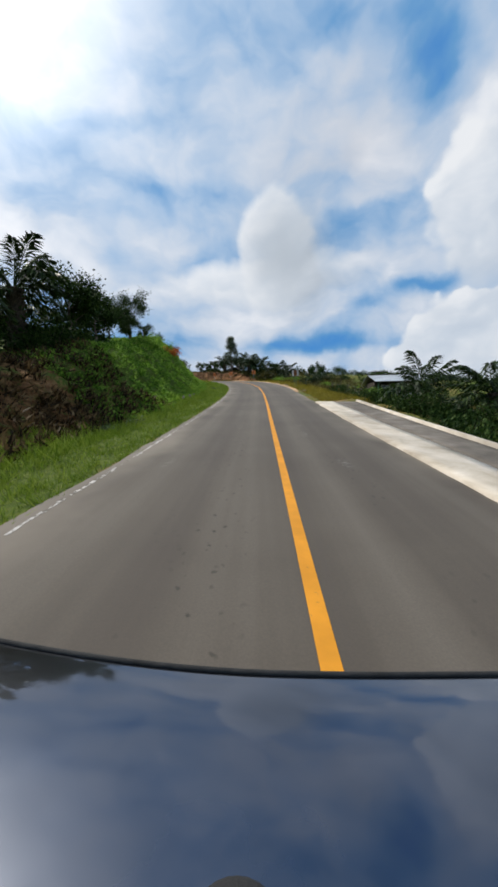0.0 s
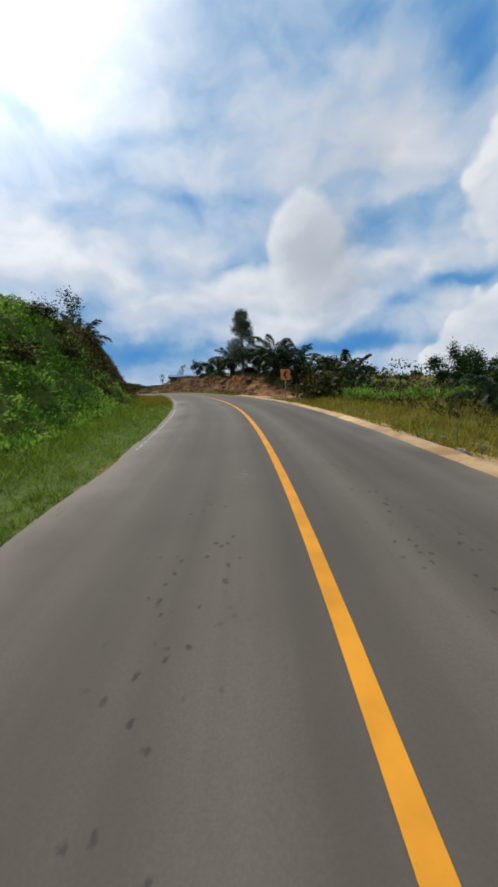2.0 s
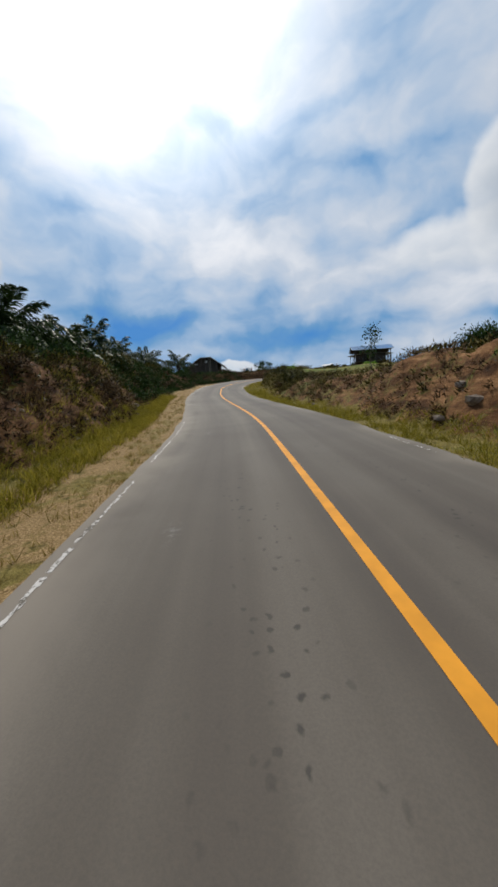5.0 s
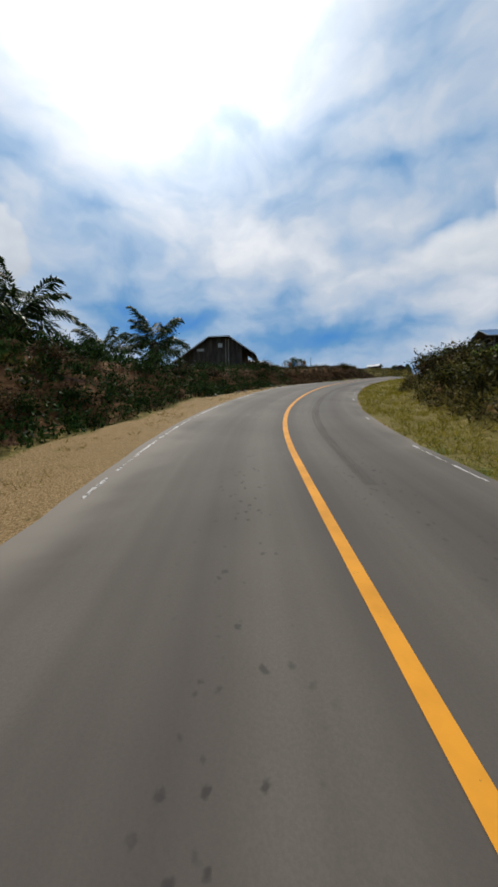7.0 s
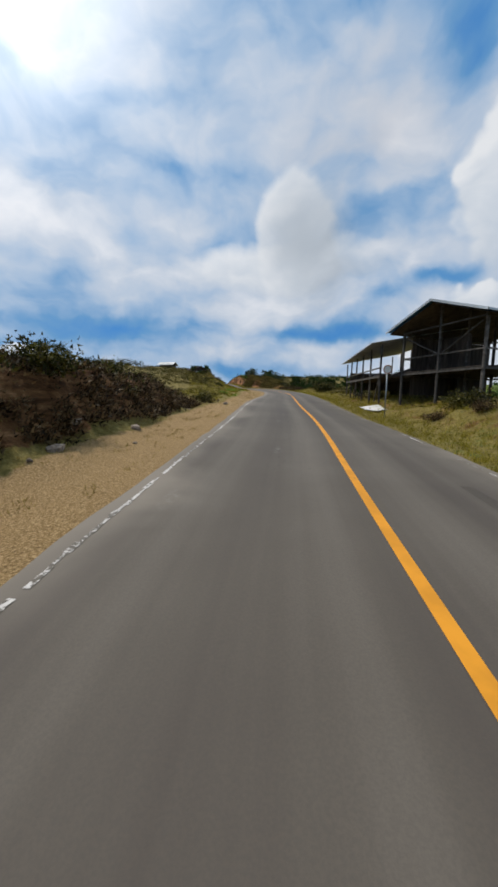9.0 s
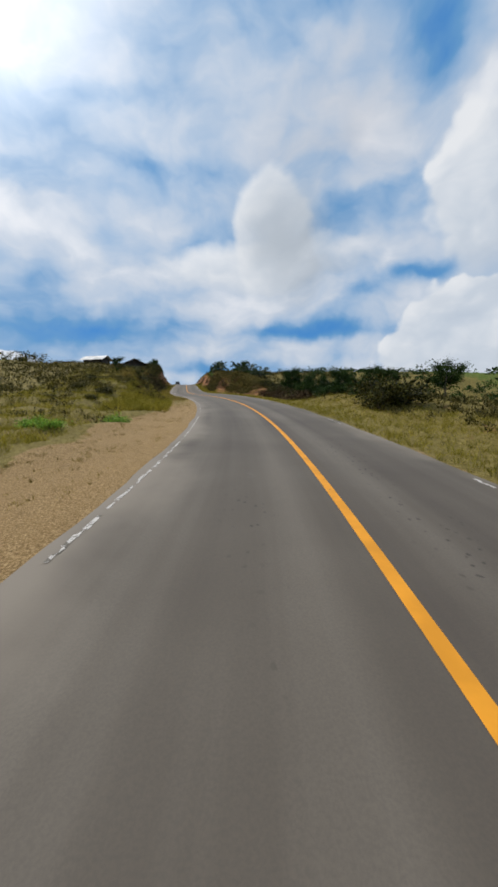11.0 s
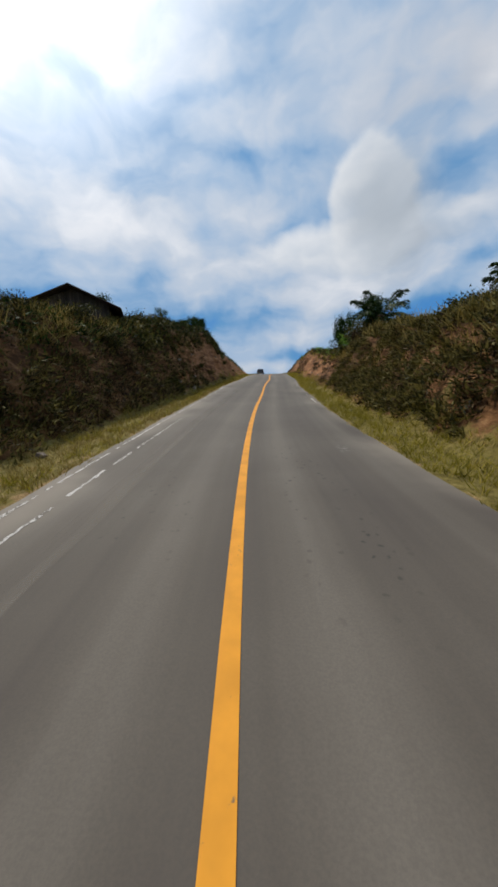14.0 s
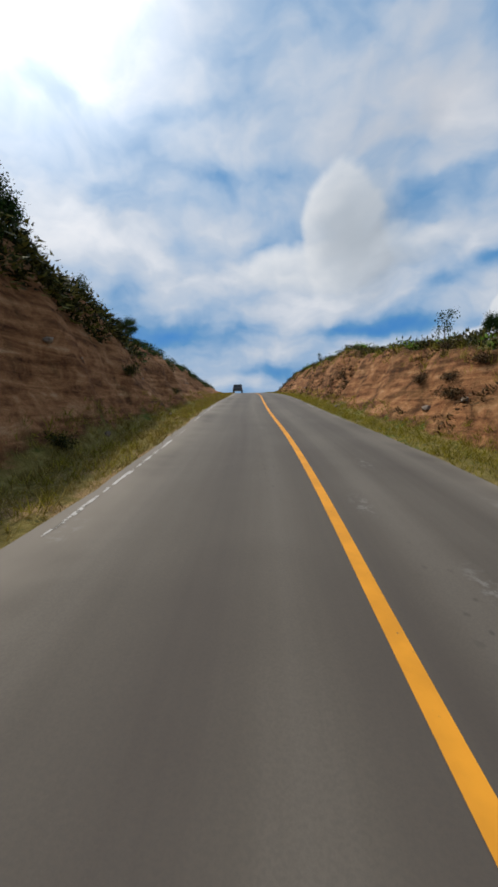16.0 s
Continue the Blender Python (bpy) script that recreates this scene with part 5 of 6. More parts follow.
def sheet(bm, a, b, c, d, ribs=0, thick=0.03, rise=0.02):
    """A roof sheet on four corners (a-b along the eave, d-c along the ridge) with ribs running up it."""
    a, b, c, d = Vector(a), Vector(b), Vector(c), Vector(d)
    n = (b - a).cross(d - a).normalized()
    if n.z < 0:
        n = -n
    cols = max(2, ribs * 2 + 1)
    top, low = [], []
    for i in range(cols):
        u = i / (cols - 1)
        h = n * (rise if (i % 2 and ribs) else 0)
        for p in (a.lerp(b, u), d.lerp(c, u)):
            top.append(bm.verts.new(p + h))
            low.append(bm.verts.new(p + h - n * thick))
    for i in range(cols - 1):
        k = 2 * i
        bm.faces.new((top[k], top[k + 2], top[k + 3], top[k + 1]))
        bm.faces.new((low[k], low[k + 1], low[k + 3], low[k + 2]))
        bm.faces.new((top[k], low[k], low[k + 2], top[k + 2]))
        bm.faces.new((top[k + 1], top[k + 3], low[k + 3], low[k + 1]))
    for k in (0, 2 * cols - 2):
        bm.faces.new((top[k], top[k + 1], low[k + 1], low[k]))


def loft(bm, rings):
    """Skin over rings of equal length, open at their ends."""
    vs = [[bm.verts.new(p) for p in ring] for ring in rings]
    for a, b in zip(vs, vs[1:]):
        for k in range(len(a) - 1):
            f = bm.faces.new((a[k], a[k + 1], b[k + 1], b[k]))
            f.smooth = True


def piece(name, parent, mat, build, label=""):
    bm = bmesh.new()
    build(bm)
    bmesh.ops.recalc_face_normals(bm, faces=bm.faces)
    return part(name, bm, mat, parent, label)


def plank_wall(parent, a, b, low, high, board=0.2, mat=None, tops=None):
    """Upright boards side by side from a to b, each a piece under one wall part; tops gives the height along the wall."""
    a, b = Vector(a), Vector(b)
    n = max(2, round((b - a).length / board))
    q = (b - a).normalized()
    wall = piece("wall", parent, mat or MAT_WOOD, lambda bm: box(bm, ((b - a).length, 0.04, 0.12), (a + b) / 2 + Vector((0, 0, low + 0.06)), Matrix((q, Vector((-q.y, q.x, 0)), Vector((0, 0, 1)))).transposed()))
    rr = random.Random(int(a.x * 100 + b.y * 10))
    rot = math.degrees(math.atan2(q.y, q.x))
    for i in range(n):
        u = (i + 0.5) / n
        h = (tops(u) if tops else high) - low
        if h < 0.15:
            continue
        p = a.lerp(b, u)
        bd = bpy.data.objects.new("board", BOARD)
        scene.collection.objects.link(bd)
        bd.parent = wall
        bd.matrix_basis = pose(p.x, p.y, low, 0, 0, rot) @ Matrix.Translation((0, rr.uniform(-0.012, 0.012), 0)) @ Matrix.Diagonal(((b - a).length / n * 0.97, 1, h, 1))
    return wall


_bm = bmesh.new()
box(_bm, (1, 0.025, 1), (0, 0, 0.5))
BOARD = bpy.data.meshes.new("board")
_bm.to_mesh(BOARD)
_bm.free()
BOARD.materials.append(MAT_WOOD)

MAT_DARK_GLASS = mottled("dim_pane", [(0.3, (0.02, 0.022, 0.025)), (0.7, (0.05, 0.055, 0.06))], 2.0, 0.12, spec=0.5, bump_d=0.0005)
MAT_CURTAIN = mottled("faded_curtain", [(0.3, (0.35, 0.34, 0.33)), (0.7, (0.55, 0.54, 0.52))], 5.0, 0.9, stretch=(1, 1, 0.1))
MAT_ORANGE = mottled("orange_board", [(0.3, (0.50, 0.13, 0.02)), (0.7, (0.66, 0.19, 0.03))], 3.0, 0.5, spec=0.4, bump_d=0.001)
MAT_BLACK = mottled("black_board_paint", [(0.3, (0.012, 0.012, 0.012)), (0.7, (0.03, 0.03, 0.03))], 4.0, 0.5, bump_d=0.001)
MAT_STEEL = mottled("galvanised_steel", [(0.3, (0.22, 0.23, 0.23)), (0.7, (0.36, 0.37, 0.37))], 8.0, 0.5, metal=0.7, bump_d=0.001)
MAT_OFFWHITE = mottled("chalky_white", [(0.3, (0.48, 0.46, 0.43)), (0.7, (0.66, 0.64, 0.61))], 2.5, 0.7, bump_d=0.002)
MAT_RUSTRED = mottled("rust_brown_board", [(0.3, (0.14, 0.05, 0.02)), (0.5, (0.24, 0.09, 0.03)), (0.7, (0.33, 0.14, 0.05))], 4.0, 0.7, bump_d=0.002)
MAT_GREEN_PAINT = mottled("faded_green_paint", [(0.3, (0.05, 0.12, 0.06)), (0.7, (0.10, 0.20, 0.10))], 5.0, 0.6, bump_d=0.001)
LEAF_ORANGE = leafy("orange_leaf", (0.35, 0.06, 0.01), (0.55, 0.11, 0.015), (0.70, 0.20, 0.03))
BUSHES["orange"] = [bush_parts(41, 700, 0.16, LEAF_ORANGE)] * 2
BUSHES["pale"] = [bush_parts(43, 500, 0.2, LEAF_PALE, 0.6)] * 2
BUSH_LABEL.update(orange="shrub in bright orange leaf on the green hillside", pale="pale grey-green weeds at the verge")


def plank_house():
    """The dark plank house on the bank, its clipped gable towards the road."""
    z0 = float(along(152.9, LINE)[2]) + 2.0
    p = along(152.9, LINE) + along(152.9, NORM) * -13.6
    face = math.degrees(heading(152.9)) + 28
    h = empty("plank_house", pose(p[0], p[1], z0, 0, 0, face), "dark weathered plank house with a clipped gable roof on stilts", "house")
    w0, w1, e, t, f, flat = -3.0, 2.3, 1.75, 3.25, 0.0, 1.1
    left, right, y0, y1 = -5.1, 3.75, -0.7, 8.6
    z_left, z_right = 0.62, 1.43
    under = lambda x: float(np.interp(x, [left, -flat, flat, right], [z_left, t, t, z_right])) - 0.14
    plank_wall(h, (w0, 0, 0), (w1, 0, 0), f, e, 0.19, tops=lambda u: under(w0 + (w1 - w0) * u))
    plank_wall(h, (w0, 8, 0), (w1, 8, 0), f, e, 0.19, tops=lambda u: under(w0 + (w1 - w0) * u))
    plank_wall(h, (w0, 0, 0), (w0, 8, 0), f, e, 0.2)
    plank_wall(h, (w1, 0, 0), (w1, 8, 0), f, 2.3, 0.2)
    # low store under the long side of the roof
    plank_wall(h, (-4.8, 0.6, 0), (w0, 0.6, 0), -0.9, 0.6, 0.2, tops=lambda u: under(-4.8 + (4.8 + w0) * u))
    piece("roof", h, MAT_RUST, lambda bm: (sheet(bm, (left, y0, z_left), (left, y1, z_left), (-flat, y1, t), (-flat, y0, t), 22),
                                           sheet(bm, (right, y0, z_right), (right, y1, z_right), (flat, y1, t), (flat, y0, t), 22),
                                           sheet(bm, (-flat, y0, t), (-flat, y1, t), (flat, y1, t + 0.04), (flat, y0, t + 0.04), 22)), "rusty dark sheet roof")
    fascia = [(left, z_left - 0.05), (-flat, t - 0.05), (flat, t - 0.05), (right, z_right - 0.05)]
    for (xa, za), (xb, zb) in zip(fascia, fascia[1:]):
        piece("fascia", h, MAT_TIN, lambda bm: beam(bm, (xa, y0, za), (xb, y0, zb), 0.03, 0.10), "pale grey fascia board")
    piece("floor", h, MAT_WOOD, lambda bm: box(bm, (w1 - w0 + 1.3, 8, 0.12), ((w0 + w1 + 1.3) / 2, 4, -0.08)))
    for x in (-2.8, 0, 2.2):
        for y in (0.15, 4, 7.8):
            piece("stilt", h, MAT_POLE, lambda bm: beam(bm, (x, y, -1.6), (x, y, -0.1), 0.14, bevel=0.01))
    for x in (0.62, 0.92):
        piece("post", h, MAT_LOG, lambda bm: beam(bm, (x, -0.12, -1.3), (x, -0.12, under(x)), 0.07, bevel=0.008), "pale upright post")
    for x, z, wd, tl in ((0.02, 2.4, 0.5, 0.46), (-2.1, 1.95, 0.8, 0.3)):
        win = piece("window", h, MAT_POLE, lambda bm: (box(bm, (wd + 0.1, 0.06, 0.05), (x, -0.045, z + tl / 2)), box(bm, (wd + 0.1, 0.06, 0.05), (x, -0.045, z - tl / 2)),
                                                       box(bm, (0.05, 0.06, tl), (x - wd / 2, -0.045, z)), box(bm, (0.05, 0.06, tl), (x + wd / 2, -0.045, z)), box(bm, (0.03, 0.05, tl), (x, -0.05, z))))
        piece("curtain", win, MAT_CURTAIN, lambda bm: loft(bm, [[(x - wd / 2 + wd * k / 16, -0.035 - 0.012 * (k % 2), z + zz) for k in range(17)] for zz in (-tl * 0.46, tl * 0.46)]))
    # open porch under the short side of the roof
    for y in (-0.4, 1.9, 4.2, 6.5, 8.2):
        piece("porch_post", h, MAT_POLE, lambda bm: beam(bm, (3.45, y, -1.5), (3.45, y, under(3.45)), 0.08))
    for z in (0.35, 0.75):
        piece("porch_rail", h, MAT_POLE, lambda bm: beam(bm, (3.45, -0.4, z), (3.45, 8.2, z), 0.05))
    return h


plank_house()


def laundry_fence():
    m = stand(160.5, -9.4, 10) @ Matrix.Scale(1.2, 4)
    h = empty("clothes_line", m, "clothes line of poles with hanging washing", "clothes line")
    for k in range(6):
        piece("pole", h, MAT_POLE, lambda bm: tube(bm, [(k * 0.6 - 1.5, 0.1 * (k % 2), -0.3), (k * 0.6 - 1.5 + 0.05, 0.1 * (k % 2), 0.85 + 0.12 * (k % 3))], [0.025, 0.02], 6))
    piece("line", h, MAT_STEEL, lambda bm: tube(bm, [(-1.5, 0, 0.78), (0, 0, 0.72), (1.5, 0, 0.8)], [0.008] * 3, 5))
    for k in range(5):
        mt = (MAT_OFFWHITE, MAT_RUSTRED, MAT_BLUE_TIN, MAT_OFFWHITE, MAT_RUSTRED)[k]
        piece("garment", h, mt, lambda bm: box(bm, (0.3, 0.03, 0.34), (-1.1 + k * 0.5, 0, 0.58), Matrix.Rotation(0.1 * (k % 3), 3, "Y"), 0.01))


laundry_fence()


def timber_shed():
    """The open two-part timber shed on stilts beside the road."""
    s0 = 178.3
    base = along(s0, LINE)
    p = along(s0, LINE) + along(s0, NORM) * 8.7
    rot = math.degrees(heading(s0)) + 25
    m = pose(p[0], p[1], base[2], 0, 0, rot)
    h = empty("timber_shed", m, "open timber shed on stilts with a blue sheet roof", "shed")
    down = lambda x, y: drop(*(m @ Vector((x, y, 0)))[:2]).z - base[2] - 0.15
    L, W, deck, eave, ridge = 5.2, 7.6, 2.15, 4.85, 5.95
    # main roof: the ridge runs away from the road
    piece("roof", h, MAT_BLUE_TIN, lambda bm: (sheet(bm, (-0.9, -0.6, eave - 0.1), (W + 0.6, -0.6, eave - 0.1), (W + 0.6, L / 2, ridge), (-0.9, L / 2, ridge), 26),
                                               sheet(bm, (W + 0.6, L + 0.6, eave - 0.1), (-0.9, L + 0.6, eave - 0.1), (-0.9, L / 2, ridge), (W + 0.6, L / 2, ridge), 26)), "blue painted sheet roof")
    piece("fascia", h, MAT_TIN, lambda bm: (beam(bm, (-0.93, -0.62, eave - 0.14), (-0.93, L / 2, ridge - 0.04), 0.03, 0.12), beam(bm, (-0.93, L / 2, ridge - 0.04), (-0.93, L + 0.62, eave - 0.14), 0.03, 0.12),
                                            beam(bm, (-0.9, -0.63, eave - 0.14), (W + 0.6, -0.63, eave - 0.14), 0.03, 0.10)), "pale grey roof edge")
    piece("ceiling", h, MAT_WOOD, lambda bm: (sheet(bm, (-0.7, -0.5, eave - 0.22), (W + 0.4, -0.5, eave - 0.22), (W + 0.4, L / 2, ridge - 0.16), (-0.7, L / 2, ridge - 0.16)),
                                                     sheet(bm, (W + 0.4, L + 0.5, eave - 0.22), (-0.7, L + 0.5, eave - 0.22), (-0.7, L / 2, ridge - 0.16), (W + 0.4, L / 2, ridge - 0.16))))
    for x in (0, 2.2, 4.4, W):
        for y in (0, L / 2, L):
            top = ridge - 0.25 if abs(y - L / 2) < 0.1 else eave - 0.05
            piece("post", h, MAT_POLE, lambda bm: beam(bm, (x, y, down(x, y)), (x, y, top), 0.13, bevel=0.01))
    for z, w in ((deck, 0.16), (deck + 0.95, 0.10), (eave - 0.2, 0.12)):
        for a, b in (((0, 0), (W, 0)), ((0, L), (W, L)), ((0, 0), (0, L)), ((W, 0), (W, L))):
            piece("beam", h, MAT_POLE, lambda bm: beam(bm, (a[0] * 1.02 - 0.05, a[1] * 1.02 - 0.05, z), (b[0] * 1.02 + 0.05, b[1] * 1.02 + 0.05, z), w, w * 0.7))
    for i in range(16):
        piece("deck_board", h, MAT_WOOD, lambda bm: box(bm, (W, L / 16 * 0.93, 0.05), (W / 2, (i + 0.5) * L / 16, deck + 0.12)))
    for a, b in (((0, 0.2, eave - 0.4), (0, L / 2, deck + 0.9)), ((0, L - 0.3, eave - 0.6), (0, L / 2 + 0.1, deck + 1.0)), ((W, 0.1, deck), (W - 1.8, 0.1, eave - 0.3)), ((W - 2.0, -0.05, deck), (W, -0.05, eave - 0.4)),
                 ((4.4, 0, deck + 0.1), (5.6, -0.1, eave - 0.2)), ((2.2, 0, eave - 0.4), (3.6, 0, deck + 0.2))):
        piece("brace", h, MAT_POLE, lambda bm: beam(bm, a, b, 0.10, 0.06))
    plank_wall(h, (0.6, L - 0.1, 0), (W, L - 0.1, 0), deck, eave - 0.4, 0.24)
    plank_wall(h, (2.2, 2.4, 0), (2.2, L - 0.2, 0), deck, eave - 0.5, 0.24)
    plank_wall(h, (0.4, L - 0.3, 0), (W - 0.4, L - 0.3, 0), 0.9, deck - 0.1, 0.3)
    # lower wing further along the road
    s0 = 184.0
    base = along(s0, LINE)
    p = along(s0, LINE) + along(s0, NORM) * 5.4
    m = pose(p[0], p[1], base[2], 0, 0, math.degrees(heading(s0)) - 3)
    h = empty("timber_shed", m, "long low open timber shed on stilts under grey zinc", "shed")
    w0, w1, rise = 0.0, 17.0, 0.85
    piece("wing_roof", h, MAT_TIN, lambda bm: sheet(bm, (-0.7, w0, 3.95), (-0.7, w1, 3.95 + rise * 0.55), (5.5, w1, 5.2 + rise * 0.4), (5.5, w0, 4.9), 40), "grey zinc sheet roof")
    piece("wing_fascia", h, MAT_TIN, lambda bm: beam(bm, (-0.73, w0, 3.92), (-0.73, w1, 3.92 + rise * 0.55), 0.03, 0.1))
    for k in range(6):
        y = w0 + 0.2 + k * 3.35
        for x in (0, 4.8):
            piece("post", h, MAT_POLE, lambda bm: beam(bm, (x, y, down(x, y)), (x, y, 3.9 + rise * 0.55 * k / 5 + x * 0.18), 0.11, bevel=0.01))
    for z in (1.75, 2.35):
        piece("rail", h, MAT_POLE, lambda bm: beam(bm, (-0.06, w0, z), (-0.06, w1, z + rise * 0.7), 0.11, 0.07))
    for k in (0, 2, 3):
        y = w0 + 0.3 + k * 3.35
        piece("brace", h, MAT_POLE, lambda bm: beam(bm, (0, y + 1.4, down(0, y + 1.4) + 0.3), (0, y + 0.1, 1.9 + 0.1 * k), 0.08, 0.05))
    piece("wing_floor", h, MAT_WOOD, lambda bm: box(bm, (5.0, w1 - w0, 0.1), (2.4, (w0 + w1) / 2, 2.1), Matrix.Rotation(rise * 0.7 / (w1 - w0), 3, "X")))
    plank_wall(h, (4.7, w0, 0), (4.7, w1, 0), 0.9, 3.3, 0.3)
    plank_wall(h, (0.3, w1 - 0.2, 0), (4.7, w1 - 0.2, 0), 1.5, 3.4, 0.3)
    return h


timber_shed()


def round_sign():
    m = stand(178.2, 4.1, 0)
    h = empty("round_sign", m, "round faded traffic sign on a thin post", "road sign")
    piece("post", h, MAT_STEEL, lambda bm: tube(bm, [(0, 0, -0.3), (0, 0, 2.62)], [0.03, 0.03], 8))
    piece("disc", h, MAT_OFFWHITE, lambda bm: bmesh.ops.create_cone(bm, cap_ends=True, segments=28, radius1=0.22, radius2=0.22, depth=0.02, matrix=Matrix.Translation((0, -0.04, 2.4)) @ Matrix.Rotation(math.pi / 2, 4, "X")))
    piece("rim", h, MAT_RUSTRED, lambda bm: tube(bm, [(0.195 * math.cos(a * math.tau / 24), -0.055, 2.4 + 0.195 * math.sin(a * math.tau / 24)) for a in range(25)], [0.022] * 25, 5))


round_sign()


def white_sheeting():
    """A pale sheet lying on the grass by the shed."""
    c, n = [], 9
    bm = bmesh.new()
    for i in range(n):
        row = []
        for j in range(5):
            q = spot(181 + i * 0.28, 4.0 + j * 0.28)
            row.append(bm.verts.new((q.x, q.y, q.z + 0.10 + 0.05 * noise.noise(q * 2.5))))
        c.append(row)
    for a, b in zip(c, c[1:]):
        for j in range(4):
            bm.faces.new((a[j], b[j], b[j + 1], a[j + 1]))
    me = bpy.data.meshes.new("tarpaulin")
    bm.to_mesh(me)
    bm.free()
    me.materials.append(MAT_OFFWHITE)
    ob = tagged(new("tarpaulin", me), "crumpled white tarpaulin lying on the grass", "tarpaulin")
    ob.modifiers.new("thick", "SOLIDIFY").thickness = 0.02


white_sheeting()


def zinc_house():
    """The house below the road, with a bright sheet roof and a white veranda rail."""
    s0 = 33.5
    z0 = float(along(s0, LINE)[2]) - 1.5
    p = along(s0, LINE) + along(s0, NORM) * 14.0
    h = empty("zinc_roof_house", pose(p[0], p[1], z0, 0, 0, math.degrees(heading(s0)) - 6) @ Matrix.Scale(0.92, 4), "small green house with a bright zinc roof and white veranda rail", "house")
    w, e, t = 2.5, 2.15, 3.0
    for a, b in (((-w, 1.2, 0), (w, 1.2, 0)), ((-w, 5, 0), (w, 5, 0)), ((-w, 1.2, 0), (-w, 5, 0)), ((w, 1.2, 0), (w, 5, 0))):
        plank_wall(h, a, b, 0.3, e, 0.2, MAT_GREEN_PAINT)
    piece("roof", h, MAT_TIN, lambda bm: (sheet(bm, (-w - 0.4, -0.6, e - 0.1), (w + 0.4, -0.6, e - 0.1), (w + 0.4, 2.5, t), (-w - 0.4, 2.5, t), 30),
                                          sheet(bm, (w + 0.4, 5.5, e - 0.1), (-w - 0.4, 5.5, e - 0.1), (-w - 0.4, 2.5, t), (w + 0.4, 2.5, t), 30)), "bright zinc sheet roof")
    piece("ridge_cap", h, MAT_RUST, lambda bm: beam(bm, (-w - 0.4, 2.5, t + 0.03), (w + 0.4, 2.5, t + 0.03), 0.2, 0.05))
    piece("floor", h, MAT_WOOD, lambda bm: box(bm, (2 * w, 5.4, 0.12), (0, 2.4, 0.3)))
    for x in (-w, 0, w):
        piece("post", h, MAT_GREEN_PAINT, lambda bm: beam(bm, (x, -0.25, -0.9), (x, -0.25, e - 0.05), 0.1, bevel=0.01))
        piece("stilt", h, MAT_POLE, lambda bm: beam(bm, (x, 4.6, -1.6), (x, 4.6, 0.3), 0.12))
    rail = piece("veranda_rail", h, MAT_OFFWHITE, lambda bm: (beam(bm, (-w, -0.28, 0.98), (w, -0.28, 0.98), 0.06, 0.05), beam(bm, (-w, -0.28, 0.42), (w, -0.28, 0.42), 0.05, 0.04)), "white painted rail")
    for i in range(24):
        piece("baluster", rail, MAT_OFFWHITE, lambda bm: box(bm, (0.11, 0.03, 0.52), (-w + (i + 0.5) * 2 * w / 24, -0.28, 0.7)))
    for x in (-1.3, 1.2):
        win = piece("window", h, MAT_OFFWHITE, lambda bm: (box(bm, (0.9, 0.05, 0.06), (x, 1.17, 1.75)), box(bm, (0.9, 0.05, 0.06), (x, 1.17, 1.0)), box(bm, (0.06, 0.05, 0.8), (x - 0.42, 1.17, 1.38)), box(bm, (0.06, 0.05, 0.8), (x + 0.42, 1.17, 1.38))))
        piece("pane", win, MAT_DARK_GLASS, lambda bm: box(bm, (0.78, 0.015, 0.7), (x, 1.175, 1.38)))


zinc_house()


def hill_hut(s, d, z, turn, scale, roof_mat, label, roof_label):
    p = along(s, LINE) + along(s, NORM) * d
    h = empty("hill_hut", pose(p[0], p[1], float(along(s, LINE)[2]) + z, 0, 0, math.degrees(heading(s)) + turn) @ Matrix.Scale(scale, 4), label, "hut")
    w, e, t = 1.7, 1.3, 2.1
    shape = lambda u: e + (t - e - 0.1) * (1 - abs(2 * u - 1))
    plank_wall(h, (-w, 0, 0), (w, 0, 0), -0.6, e, 0.2, tops=shape)
    plank_wall(h, (-w, 4.5, 0), (w, 4.5, 0), -0.6, e, 0.2, tops=shape)
    plank_wall(h, (-w, 0, 0), (-w, 4.5, 0), -0.6, e, 0.22)
    plank_wall(h, (w, 0, 0), (w, 4.5, 0), -0.6, e, 0.22)
    piece("roof", h, roof_mat, lambda bm: (sheet(bm, (-w - 0.7, -0.7, e - 0.3), (-w - 0.7, 5.2, e - 0.3), (0, 5.2, t), (0, -0.7, t), 14), sheet(bm, (w + 0.7, -0.7, e - 0.3), (w + 0.7, 5.2, e - 0.3), (0, 5.2, t), (0, -0.7, t), 14)), roof_label)
    piece("door", h, MAT_POLE, lambda bm: box(bm, (0.7, 0.05, 1.6), (0.5, -0.04, 0.2), None, 0.008))
    return h


hill_hut(266, -9.6, 3.7, 20, 1.0, MAT_RUST, "small dark plank hut on top of the cutting", "dark rusty sheet roof")
hill_hut(284, -18.5, 5.1, 70, 1.0, MAT_OFFWHITE, "hut with a pale roof on the hilltop", "pale weathered roof")


def paling(s, d, n, turn):
    h = empty("paling_fence", stand(s, d, turn), "short white paling fence beside the hut", "fence")
    for z in (0.25, 0.6):
        piece("rail", h, MAT_OFFWHITE, lambda bm: beam(bm, (-n * 0.1, 0, z), (n * 0.1, 0, z), 0.05, 0.03))
    for i in range(n):
        piece("pale", h, MAT_OFFWHITE, lambda bm: box(bm, (0.09, 0.025, 0.95), (-n * 0.1 + 0.1 + i * 0.2, -0.03, 0.3)))


paling(262.6, -9.8, 9, 15)


